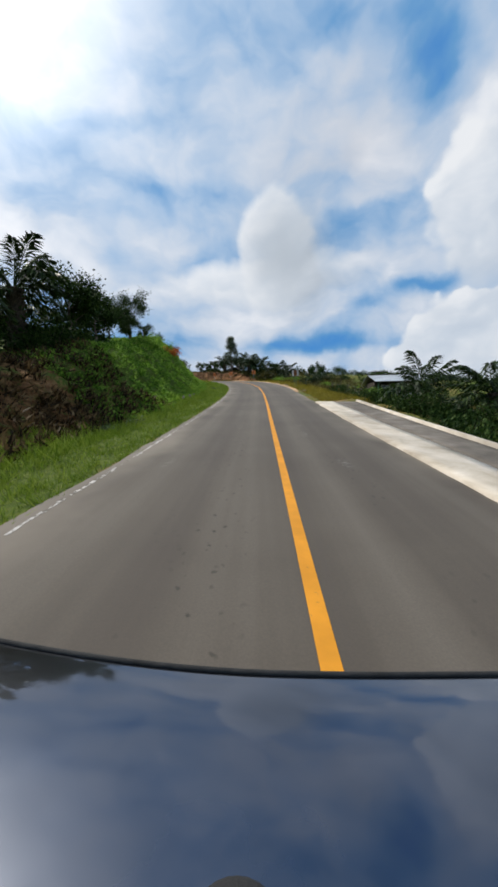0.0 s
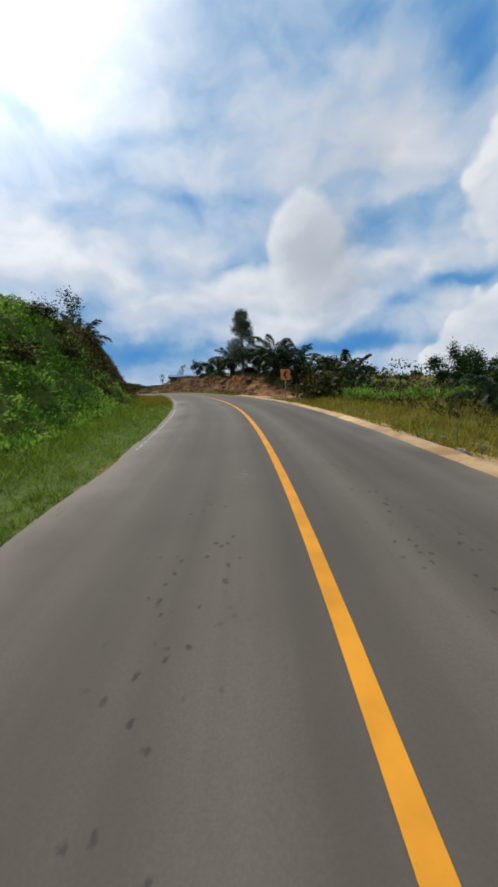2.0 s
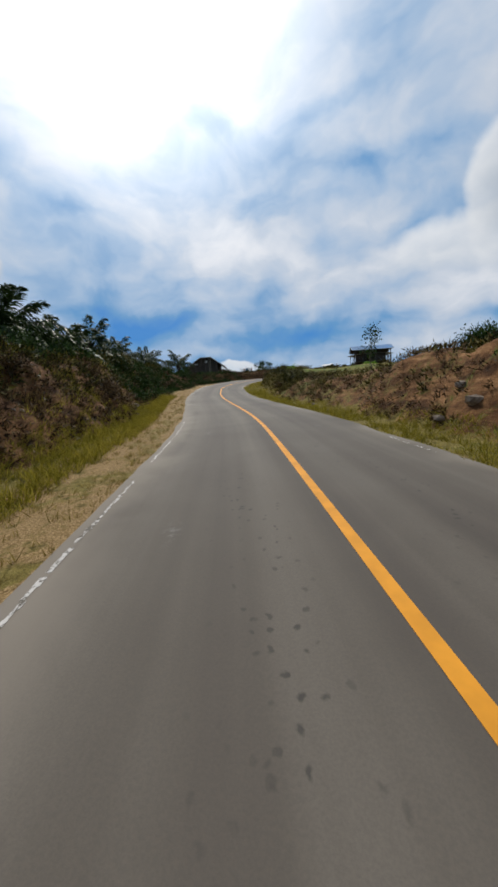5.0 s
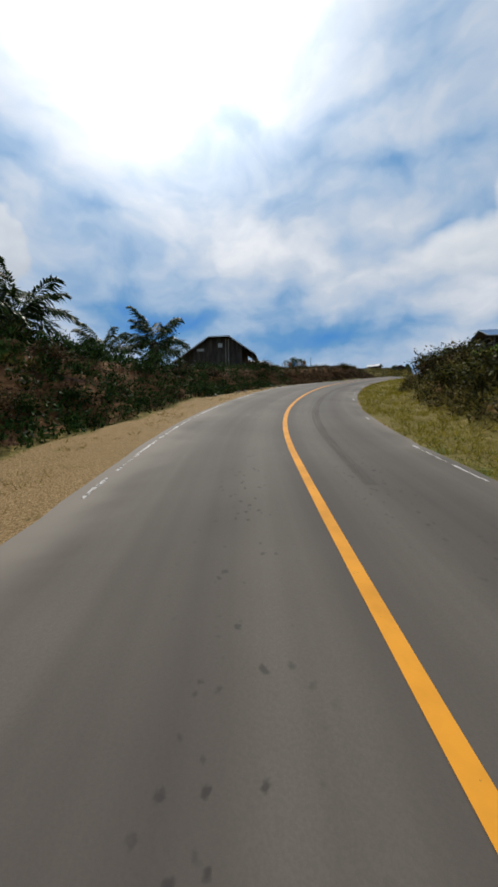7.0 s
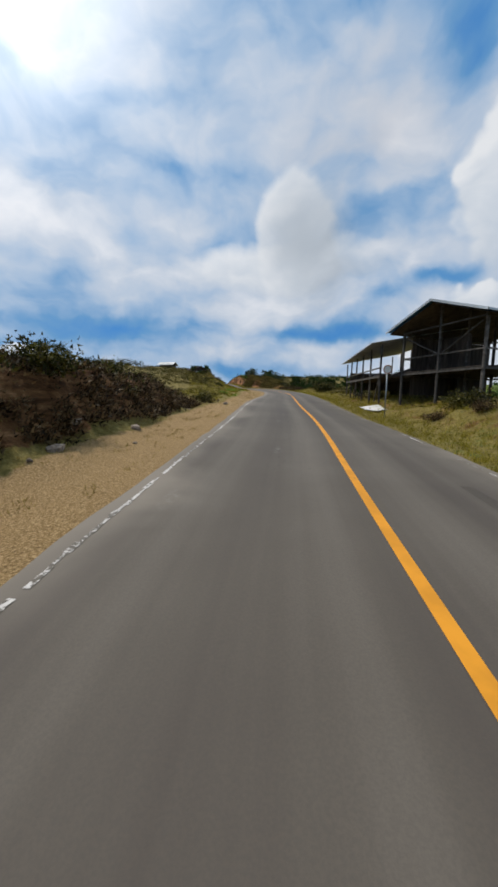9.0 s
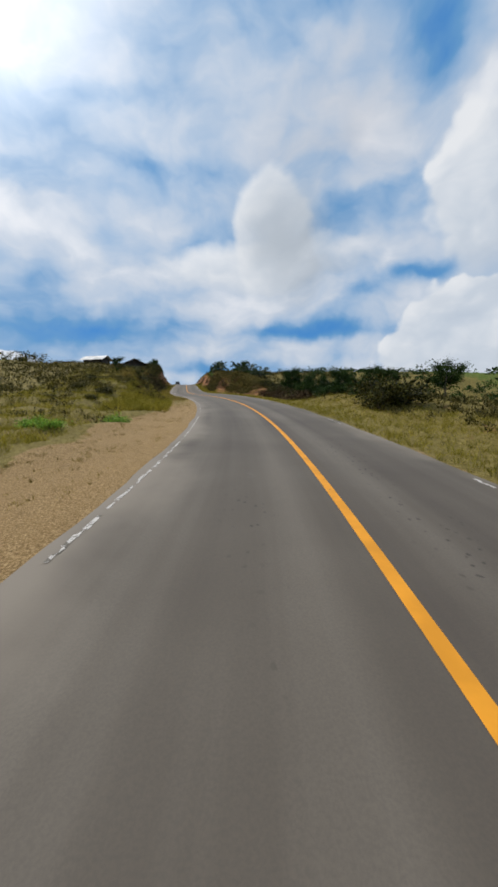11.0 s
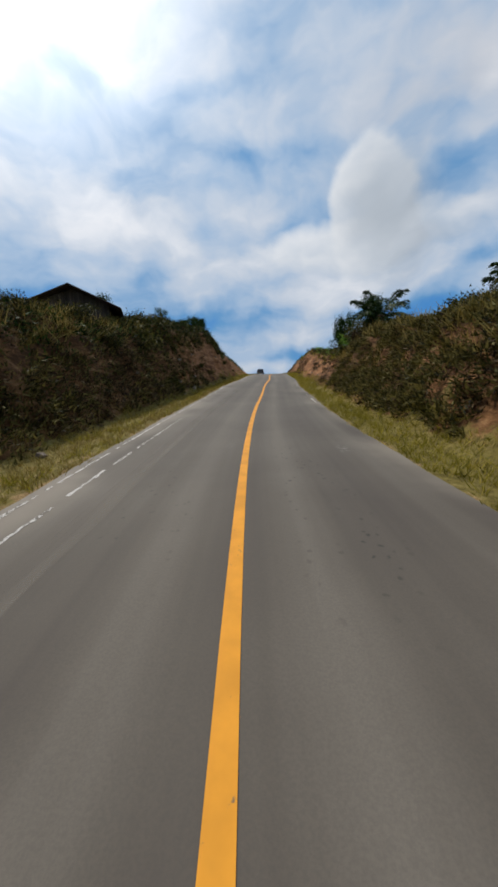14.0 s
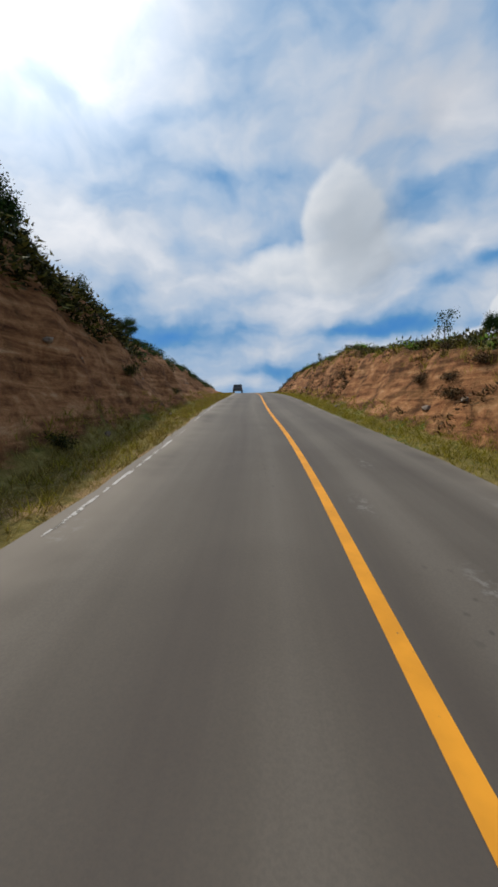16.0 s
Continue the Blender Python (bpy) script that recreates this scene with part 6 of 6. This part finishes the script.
def tarp_shelter(s, d, ln, wide, tall, turn):
    """Low ridge of black sheeting on poles, with pale sacks of sheeting hung behind it."""
    h = empty("tarp_shelter", stand(s, d, turn), "low black sheeting shelter with pale sheets hung behind", "shelter", "shelters")
    g = random.Random(int(s))
    rows = []
    for k in range(9):
        y = ln * (k / 8 - 0.5)
        sag = 0.07 * math.sin(k * 2.1) - 0.1 * math.sin(math.pi * k / 8)
        rows.append([(wide * u, y, tall * (1 - abs(u) ** 1.3 * 0.75) + sag + 0.04 * g.uniform(-1, 1)) for u in (-1, -0.75, -0.4, -0.1, 0, 0.1, 0.4, 0.75, 1)])
    piece("roof_sheet", h, MAT_BLACK, lambda bm: loft(bm, rows), "slack black plastic sheet").modifiers.new("thick", "SOLIDIFY").thickness = 0.012
    for y in (-ln * 0.45, 0, ln * 0.45):
        for x in (-wide * 0.9, wide * 0.9):
            piece("pole", h, MAT_POLE, lambda bm: tube(bm, [(x, y, -0.3), (x, y, tall * 0.38)], [0.035, 0.03], 6))
        piece("ridge_pole", h, MAT_POLE, lambda bm: tube(bm, [(0, y, -0.3), (0, y, tall - 0.03)], [0.04, 0.03], 6))
    for y0, y1, up in ((-ln * 0.55, -ln * 0.12, 0.95), (ln * 0.1, ln * 0.5, 0.8)):
        hang = []
        for k in range(7):
            y = y0 + (y1 - y0) * k / 6
            hang.append([(wide * 1.15 + 0.08 * math.sin(k * 1.9 + z * 3), y, z * (tall + up) * (1 - 0.12 * math.sin(math.pi * k / 6))) for z in (0.05, 0.3, 0.55, 0.8, 1.0)])
        piece("hung_sheet", h, MAT_OFFWHITE, lambda bm: loft(bm, hang), "creased white sheet").modifiers.new("thick", "SOLIDIFY").thickness = 0.01
        for y in (y0, y1):
            piece("sheet_pole", h, MAT_POLE, lambda bm: tube(bm, [(wide * 1.17, y, -0.3), (wide * 1.17, y, tall + up + 0.1)], [0.03, 0.025], 6))


tarp_shelter(76.6, 8.3, 5.0, 1.2, 1.0, 4)
tarp_shelter(85.5, 8.2, 3.0, 0.8, 0.55, 0)


def chevron_sign(s, d, wide, low, turn=0.0):
    """Square orange bend marker with a black chevron that points left."""
    h = empty("chevron_sign", stand(s, d, turn), "orange chevron bend marker on a steel post", "road sign", "chevron signs")
    zr = float(along(s, LINE)[2]) - spot(s, d).z
    lo = low + zr
    piece("post", h, MAT_STEEL, lambda bm: tube(bm, [(0, 0.04, -0.3), (0, 0.04, lo + wide)], [0.03, 0.03], 8))
    board = piece("board", h, MAT_ORANGE, lambda bm: box(bm, (wide, 0.02, wide), (0, 0, lo + wide / 2), None, 0.006), "orange board")
    def mark(bm):
        for sg in (-1, 1):
            c = Vector((-0.02, -0.014, lo + wide / 2 + sg * wide * 0.16))
            box(bm, (wide * 0.17, 0.006, wide * 0.46), c, Matrix.Rotation(sg * radians(35), 3, "Y"))
    piece("chevron", board, MAT_BLACK, mark, "black chevron")


for s, d, w, lo in ((53.6, 3.2, 0.58, 1.2), (65, 3.1, 0.55, 1.2), (74.4, 3.6, 0.55, 1.2)):
    chevron_sign(s, d, w, lo, 8)


def warning_board():
    """Weathered board on two green posts."""
    s, d = 36.0, 4.05
    h = empty("notice_board", stand(s, d, -4), "weathered brown and white notice board on green posts", "sign")
    zr = float(along(s, LINE)[2]) - spot(s, d).z
    for x in (-0.1, 0.1):
        piece("post", h, MAT_GREEN_PAINT, lambda bm: beam(bm, (x, 0.03, -0.3), (x, 0.03, 1.0 + zr), 0.05, bevel=0.006))
    piece("panel", h, MAT_OFFWHITE, lambda bm: box(bm, (0.66, 0.025, 0.62), (0, 0, 1.33 + zr), None, 0.006), "faded white panel")
    piece("middle_panel", h, MAT_RUSTRED, lambda bm: box(bm, (0.30, 0.012, 0.58), (-0.02, -0.021, 1.33 + zr), None, 0.004), "rust-brown middle panel")
    piece("frame", h, MAT_RUST, lambda bm: (box(bm, (0.68, 0.035, 0.025), (0, -0.002, 1.645 + zr)), box(bm, (0.68, 0.035, 0.025), (0, -0.002, 1.015 + zr))))


warning_board()


def wire_fence():
    """Thin posts with wire on the falling side of the road."""
    h = empty("wire_fence", Matrix(), "thin wire fence on short posts beside the slope", "fence")
    pts = [spot(24 + k * 2.2, 8.4) for k in range(7)]
    for q in pts:
        piece("post", h, MAT_POLE, lambda bm: beam(bm, q - Vector((0, 0, 0.3)), q + Vector((0, 0, 0.95)), 0.06))
    for z in (0.3, 0.6, 0.88):
        piece("wire", h, MAT_STEEL, lambda bm: tube(bm, [q + Vector((0, 0, z)) for q in pts], [0.006] * len(pts), 4))


wire_fence()

r = random.Random(21)
for i, (s, d, ln, tw, tl) in enumerate([(26.0, -5.5, 3.6, 8, 2), (23.8, -5.7, 3.2, 14, 1), (27.6, -5.6, 2.4, 12, 2)]):
    m = stand(s, d, tw) @ pose(0, 0, 0.16 + 0.05 * i, tl)
    lg = empty("log", m, "bleached fallen log lying at the foot of the hill", "log", "fallen logs")
    piece("bole", lg, MAT_LOG, lambda bm: tube(bm, [(0.05 * math.sin(k + i), ln * (k / 6 - 0.5), 0.04 * math.cos(k * 1.7)) for k in range(7)], [0.085 - 0.008 * k for k in range(7)], 8))
    piece("stub", lg, MAT_LOG, lambda bm: tube(bm, [(0, 0.1 * ln, 0), (0.08, 0.1 * ln + 0.12, 0.08), (0.12, 0.1 * ln + 0.22, 0.14)], [0.05, 0.035, 0.012], 6))

bush("orange", 38.6, -8.9, 0.95, 1)
for j, (s, d) in enumerate([(12.5, -5.0), (13.6, -5.3), (11.4, -5.4), (36, -4.6), (20, -5.6), (150, -5.6), (158, -5.3)]):
    bush("pale", s, d, 0.35, j + 2)


def apron():
    """Concrete strip along the road with a darker slab and a low kerb behind it."""
    sl = np.arange(-30, 19.0, 0.75)
    for name, lo, hi, lift, thick, mat, label in (("concrete_strip", ragged(2.62, 0.03, 4), lambda s: 3.62 + 0.04 * math.sin(s), 0.05, 0.3, MAT_CONCRETE, "pale dusty concrete strip along the asphalt"),
                                                  ("concrete_slab", lambda s: 3.66 + 0.04 * math.sin(s), 4.78, 0.035, 0.3, MAT_SLAB, "dark stained concrete slab behind the strip"),
                                                  ("kerb", 4.8, 4.94, 0.12, 0.4, MAT_CONCRETE, "low pale concrete kerb")):
        ob = new(name, strip(name, sl, lo, hi, lift, mat, 5))
        md = ob.modifiers.new("depth", "SOLIDIFY")
        md.thickness, md.offset = thick, -1
        tagged(ob, label, "concrete", kind="structure")


apron()


def draped(name, label, edge, mat, lift, step=0.5):
    """A thin layer of loose earth over the ground, between two distances that vary along the road."""
    bm = bmesh.new()
    rows = []
    for s, lo, hi in edge:
        n = 14
        rows.append([])
        for k in range(n):
            d = lo + (hi - lo) * k / (n - 1)
            q = spot(s, d)
            on = min(k, n - 1 - k, 3) / 3
            base = max(q.z, road_point(s, d).z if d < 3.0 else -99)
            rows[-1].append(bm.verts.new((q.x, q.y, base + lift * on - 0.03 * (1 - on) + 0.03 * on * noise.noise(q * 0.9))))
    for a, b in zip(rows, rows[1:]):
        for x, y, z, w in zip(a, a[1:], b[1:], b):
            f = bm.faces.new((x, y, z, w))
            f.smooth = True
    me = bpy.data.meshes.new(name)
    bm.to_mesh(me)
    bm.free()
    me.materials.append(mat)
    return tagged(new(name, me), label, "track", kind="structure")


def side_track():
    """A sandy track that leaves the road with a ragged, flared mouth and runs off to the right."""
    bm = bmesh.new()
    rows = []
    for d in np.concatenate([np.arange(2.5, 6.0, 0.3), np.arange(6.0, 16.5, 0.7)]):
        wave = noise.noise(Vector((d * 0.9, 3, 1))) * 0.5 + noise.noise(Vector((d * 2.7, 8, 1))) * 0.22
        lo = float(np.interp(d, [2.5, 3.2, 4.5, 6.5, 16], [54.8, 56.6, 58.0, 58.8, 60.5])) + wave
        hi = float(np.interp(d, [2.5, 3.2, 4.5, 6.5, 16], [64.6, 63.6, 62.6, 62.0, 63.5])) - wave * 0.7
        rows.append([])
        for k in range(15):
            s = lo + (hi - lo) * k / 14
            q = spot(s, d)
            on = min(k, 14 - k, 3) / 3
            base = max(q.z, road_point(s, d).z if d < 3.0 else -99)
            rut = -0.05 if k in (4, 5, 9, 10) and d > 3.2 else 0.0
            crumb = 0.05 * noise.noise(q * 1.1) + 0.025 * noise.noise(q * 3.1)
            lift = (0.014 if d < 2.75 else 0.11) + (rut + crumb) * (d > 2.9)
            rows[-1].append(bm.verts.new((q.x, q.y, base + lift * on - 0.03 * (1 - on))))
    for a, b in zip(rows, rows[1:]):
        for x, y, z, w in zip(a, a[1:], b[1:], b):
            bm.faces.new((x, w, z, y)).smooth = True
    bmesh.ops.recalc_face_normals(bm, faces=bm.faces)
    me = bpy.data.meshes.new("side_track")
    bm.to_mesh(me)
    bm.free()
    me.materials.append(MAT_SAND)
    tagged(new("side_track", me), "pale orange sandy side track joining the road", "track", kind="structure")


side_track()
draped("sandy_shoulder", "pale sandy shoulder washed over the verge", [(27 + k * 0.8, 2.66, 2.72 + (0.78 + 0.22 * math.sin(k * 0.9) + 0.18 * math.sin(k * 2.3) + 0.012 * k) * min(1, 0.08 + k / 9, 0.2 + (37 - k) / 4)) for k in range(38)], MAT_SAND, 0.012)


def stone_mesh(seed):
    g = random.Random(seed)
    bm = bmesh.new()
    bmesh.ops.create_icosphere(bm, subdivisions=1, radius=0.5)
    for v in bm.verts:
        v.co *= g.uniform(0.7, 1.15)
        v.co.z *= 0.7
    me = bpy.data.meshes.new("stone")
    bm.to_mesh(me)
    bm.free()
    me.materials.append(MAT_ROCK)
    return me


STONES = [stone_mesh(k) for k in range(4)]
r = random.Random(77)
for i in range(170):
    side, s0, s1, d0, d1 = r.choice([(-1, 58, 112, 4.9, 6.6), (-1, 140, 180, 4.2, 6.2), (-1, 250, 320, 4.3, 5.8), (1, 60, 112, 3.9, 5.2), (1, 236, 330, 3.8, 5.0), (1, 28, 48, 3.0, 4.0)])
    s, d = r.uniform(s0, s1), side * r.uniform(d0, d1)
    q = spot(s, d)
    k = r.uniform(0.07, 0.3) if r.random() < 0.8 else r.uniform(0.3, 0.5)
    ob = new("stone", STONES[i % 4])
    ob.matrix_basis = pose(q.x, q.y, q.z + 0.12 * k, r.uniform(-20, 20), r.uniform(-20, 20), r.uniform(0, 360)) @ Matrix.Scale(k, 4)
    tagged(ob, "loose brown stone fallen from the cutting", "stone", "fallen stones")


# ---------------------------------------------------------------- vehicles
def paint(name, base, metal, rough):
    m, n, b = material(name, rough, metal, 0.5)
    pos = n.add("ShaderNodeTexCoord").outputs["Object"]
    f = n.range(n.noise(pos, 3.0, 5.0, 0.6), 0.3, 0.7, 0.9, 1.1)
    c = n.mix(1.0, base, n.add("ShaderNodeCombineColor", {0: f, 1: f, 2: f}).outputs[0], "MULTIPLY")
    speck = n.range(n.voronoi(pos, 9.0), 0.012, 0.02, 1.0, 0.0)
    c = n.mix(n.math("MULTIPLY", speck, 0.8), c, (0.5, 0.5, 0.5))
    n.t.links.new(c, b.inputs["Base Color"])
    n.t.links.new(n.range(n.noise(pos, 14.0, 5.0, 0.7), 0.3, 0.8, rough * 0.8, rough * 1.6), b.inputs["Roughness"])
    b.inputs["Coat Weight"].default_value, b.inputs["Coat Roughness"].default_value = 0.8, 0.28
    return m


MAT_CAR = paint("dark_blue_car_paint", (0.088, 0.106, 0.148), 1.0, 0.025)
MAT_TRUCK = paint("dark_truck_paint", (0.03, 0.03, 0.035), 0.3, 0.35)
MAT_RUBBER = mottled("tyre_rubber", [(0.3, (0.012, 0.012, 0.012)), (0.7, (0.03, 0.03, 0.03))], 12.0, 0.85)
MAT_PLASTIC = mottled("black_plastic", [(0.3, (0.010, 0.011, 0.013)), (0.7, (0.022, 0.023, 0.026))], 10.0, 0.35, bump_d=0.0005)
MAT_LENS = mottled("lamp_lens", [(0.3, (0.45, 0.46, 0.48)), (0.7, (0.62, 0.63, 0.65))], 9.0, 0.12, spec=0.6, bump_d=0.001)


def wheel(parent, x, y, radius, width):
    t = piece("wheel", parent, MAT_RUBBER, lambda bm: bmesh.ops.create_cone(bm, cap_ends=True, segments=26, radius1=radius, radius2=radius, depth=width, matrix=Matrix.Translation((x, y, radius)) @ Matrix.Rotation(math.pi / 2, 4, "Y")))
    sg = math.copysign(1, x)
    piece("rim", t, MAT_STEEL, lambda bm: (bmesh.ops.create_cone(bm, cap_ends=True, segments=22, radius1=radius * 0.62, radius2=radius * 0.62, depth=0.03, matrix=Matrix.Translation((x + sg * (width / 2 + 0.005), y, radius)) @ Matrix.Rotation(math.pi / 2, 4, "Y")),
                                           [beam(bm, (x + sg * (width / 2 + 0.025), y, radius), (x + sg * (width / 2 + 0.025), y + radius * 0.55 * math.cos(k * 1.2566), radius + radius * 0.55 * math.sin(k * 1.2566)), 0.05, 0.02) for k in range(5)]))


def start_car():
    """The dark car on whose bonnet the film begins."""
    s, d = 0.0, -0.34
    p = road_point(s, d)
    h = empty("car", pose(p.x, p.y, p.z, math.degrees(math.atan(float(np.interp(s, SS, climb_s)))), -math.degrees(math.atan(fall(s))), math.degrees(heading(s)) + 2.2), "glossy dark blue car standing on the asphalt", "car")
    xs = np.linspace(-0.80, 0.80, 25)

    bow = lambda x: (0.085 if x < 0 else 0.04) * (x / 0.66) ** 2

    def bonnet(bm):
        rows = []
        for y in np.concatenate([np.linspace(-0.42, 0.62, 14), np.linspace(0.65, 0.80, 9)]):
            z0 = 0.985 - 0.03 * (y + 0.42) - 0.085 * (y + 0.42) ** 2 - 0.22 * max(0, y - 0.58) ** 2
            rows.append([(x, y + bow(x) * ease((y + 0.42) / 1.22), z0 - 0.03 * abs(x / 0.8) ** 3) for x in xs])
        loft(bm, rows)
    b = piece("bonnet", h, MAT_CAR, bonnet, "mirror-glossy dark blue bonnet")
    b.modifiers.new("thick", "SOLIDIFY").thickness = -0.02

    z_edge = 0.985 - 0.03 * 1.22 - 0.085 * 1.22 ** 2 - 0.22 * 0.22 ** 2
    piece("front_trim", h, MAT_RUBBER, lambda bm: tube(bm, [(x, 0.80 + bow(x), z_edge - 0.03 * abs(x / 0.8) ** 3 + 0.022) for x in xs], [0.007] * len(xs), 8), "black rubber edge seal")

    def nose(bm):
        rows = []
        for y, z in ((0.803, 0.79), (0.835, 0.72), (0.865, 0.60), (0.875, 0.45), (0.855, 0.28), (0.80, 0.2)):
            rows.append([(x * 1.04, y - 0.22 * (x / 0.8) ** 4, z - 0.03 * (x / 0.8) ** 2) for x in xs])
        loft(bm, rows)
    piece("front_bumper", h, MAT_CAR, nose).modifiers.new("thick", "SOLIDIFY").thickness = 0.02
    piece("grille", h, MAT_PLASTIC, lambda bm: [box(bm, (0.9, 0.03, 0.025), (0, 0.87, 0.42 + 0.05 * k), None, 0.005) for k in range(5)])

    def side(sg):
        def make(bm):
            rows = []
            for y, top in ((0.76, 0.76), (0.4, 0.86), (-0.42, 0.95), (-1.0, 1.0), (-2.0, 1.0), (-2.9, 0.98), (-3.2, 0.9)):
                rows.append([(sg * (0.84 - 0.06 * (k / 5) ** 2 if k < 5 else 0.80), y, 0.22 + (top - 0.22) * k / 5) for k in range(6)])
            loft(bm, rows)
        return make
    for sg in (-1, 1):
        piece("side_panel", h, MAT_CAR, side(sg)).modifiers.new("thick", "SOLIDIFY").thickness = 0.02
        lamp = piece("headlight", h, MAT_LENS, lambda bm: box(bm, (0.34, 0.10, 0.12), (sg * 0.58, 0.75, 0.66), Matrix.Rotation(-sg * 0.3, 3, "Z"), 0.03))
        piece("lamp_surround", lamp, MAT_PLASTIC, lambda bm: box(bm, (0.38, 0.08, 0.16), (sg * 0.58, 0.73, 0.66), Matrix.Rotation(-sg * 0.3, 3, "Z"), 0.02))
        piece("side_window", h, MAT_DARK_GLASS, lambda bm: (bm.faces.new([bm.verts.new(q) for q in ((sg * 0.79, -0.55, 1.0), (sg * 0.66, -1.15, 1.5), (sg * 0.66, -2.5, 1.5), (sg * 0.79, -3.0, 1.0))]))).modifiers.new("thick", "SOLIDIFY").thickness = 0.01
        mirror = piece("wing_mirror", h, MAT_PLASTIC, lambda bm: box(bm, (0.18, 0.1, 0.13), (sg * 0.93, -0.65, 1.03), None, 0.03))
        for y in (0.32, -2.4):
            wheel(h, sg * 0.76, y, 0.31, 0.2)
    piece("windscreen", h, MAT_DARK_GLASS, lambda bm: loft(bm, [[(x * 0.92, -0.46 - 0.08 * (x / 0.8) ** 2, 0.985) for x in xs], [(x * 0.82, -1.12 - 0.05 * (x / 0.8) ** 2, 1.5) for x in xs]])).modifiers.new("thick", "SOLIDIFY").thickness = 0.01
    piece("roof", h, MAT_CAR, lambda bm: loft(bm, [[(x * 0.82, y, 1.5 + 0.05 * math.sin(math.pi * (-y - 1.1) / 1.5) - 0.03 * (x / 0.8) ** 2) for x in xs] for y in np.linspace(-1.12, -2.55, 8)])).modifiers.new("thick", "SOLIDIFY").thickness = 0.02
    piece("rear_window", h, MAT_DARK_GLASS, lambda bm: loft(bm, [[(x * 0.82, -2.55, 1.49) for x in xs], [(x * 0.9, -3.1, 1.0) for x in xs]])).modifiers.new("thick", "SOLIDIFY").thickness = 0.01
    piece("tail", h, MAT_CAR, lambda bm: loft(bm, [[(x * 1.0, -3.1, 1.0) for x in xs], [(x * 1.02, -3.25, 0.85) for x in xs], [(x * 1.02, -3.28, 0.3) for x in xs]])).modifiers.new("thick", "SOLIDIFY").thickness = 0.02
    piece("wiper", h, MAT_PLASTIC, lambda bm: (tube(bm, [(-0.55, -0.47, 1.0), (0.0, -0.55, 1.06)], [0.012, 0.008], 6), tube(bm, [(0.1, -0.47, 1.0), (0.55, -0.56, 1.06)], [0.012, 0.008], 6)))
    piece("underbody", h, MAT_PLASTIC, lambda bm: box(bm, (1.5, 3.7, 0.25), (0, -1.25, 0.32), None, 0.04))
    # suction foot of the camera holder on the bonnet
    g = tagged(new("camera_mount"), "black suction mount standing on the bonnet", "mount")
    g.matrix_basis = h.matrix_basis.copy()
    piece("suction_cup", g, MAT_RUBBER, lambda bm: (bmesh.ops.create_cone(bm, cap_ends=True, segments=32, radius1=0.06, radius2=0.045, depth=0.025, matrix=Matrix.Translation((-0.075, 0.368, 0.95))),
                                                     bmesh.ops.create_uvsphere(bm, u_segments=24, v_segments=10, radius=0.045, matrix=Matrix.Translation((-0.075, 0.368, 0.962)) @ Matrix.Scale(0.5, 4, (0, 0, 1)))))
    piece("arm", g, MAT_PLASTIC, lambda bm: tube(bm, [(-0.075, 0.345, 0.965), (-0.02, 0.08, 1.02), (0, -0.12, 1.2), (0, -0.16, 1.3)], [0.014, 0.012, 0.011, 0.011], 8))


start_car()


def far_truck():
    s, d = 343.0, -2.3
    p = road_point(s, d)
    h = empty("pickup_truck", pose(p.x, p.y, p.z, 0, 0, math.degrees(heading(s))), "dark pickup truck just over the crest of the road", "truck")
    piece("body", h, MAT_TRUCK, lambda bm: box(bm, (1.75, 4.6, 0.55), (0, 0, 0.72), None, 0.08))
    piece("cab", h, MAT_TRUCK, lambda bm: box(bm, (1.6, 1.9, 0.65), (0, 0.2, 1.3), None, 0.14))
    piece("rear_window", h, MAT_DARK_GLASS, lambda bm: box(bm, (1.25, 0.02, 0.36), (0, -0.76, 1.38)))
    piece("tailgate", h, MAT_TRUCK, lambda bm: box(bm, (1.6, 0.05, 0.42), (0, -2.3, 0.82), None, 0.01))
    for sg in (-1, 1):
        piece("tail_lamp", h, MAT_RUSTRED, lambda bm: box(bm, (0.14, 0.04, 0.25), (sg * 0.76, -2.32, 0.85), None, 0.01))
        for y in (1.4, -1.45):
            wheel(h, sg * 0.78, y, 0.36, 0.22)


far_truck()
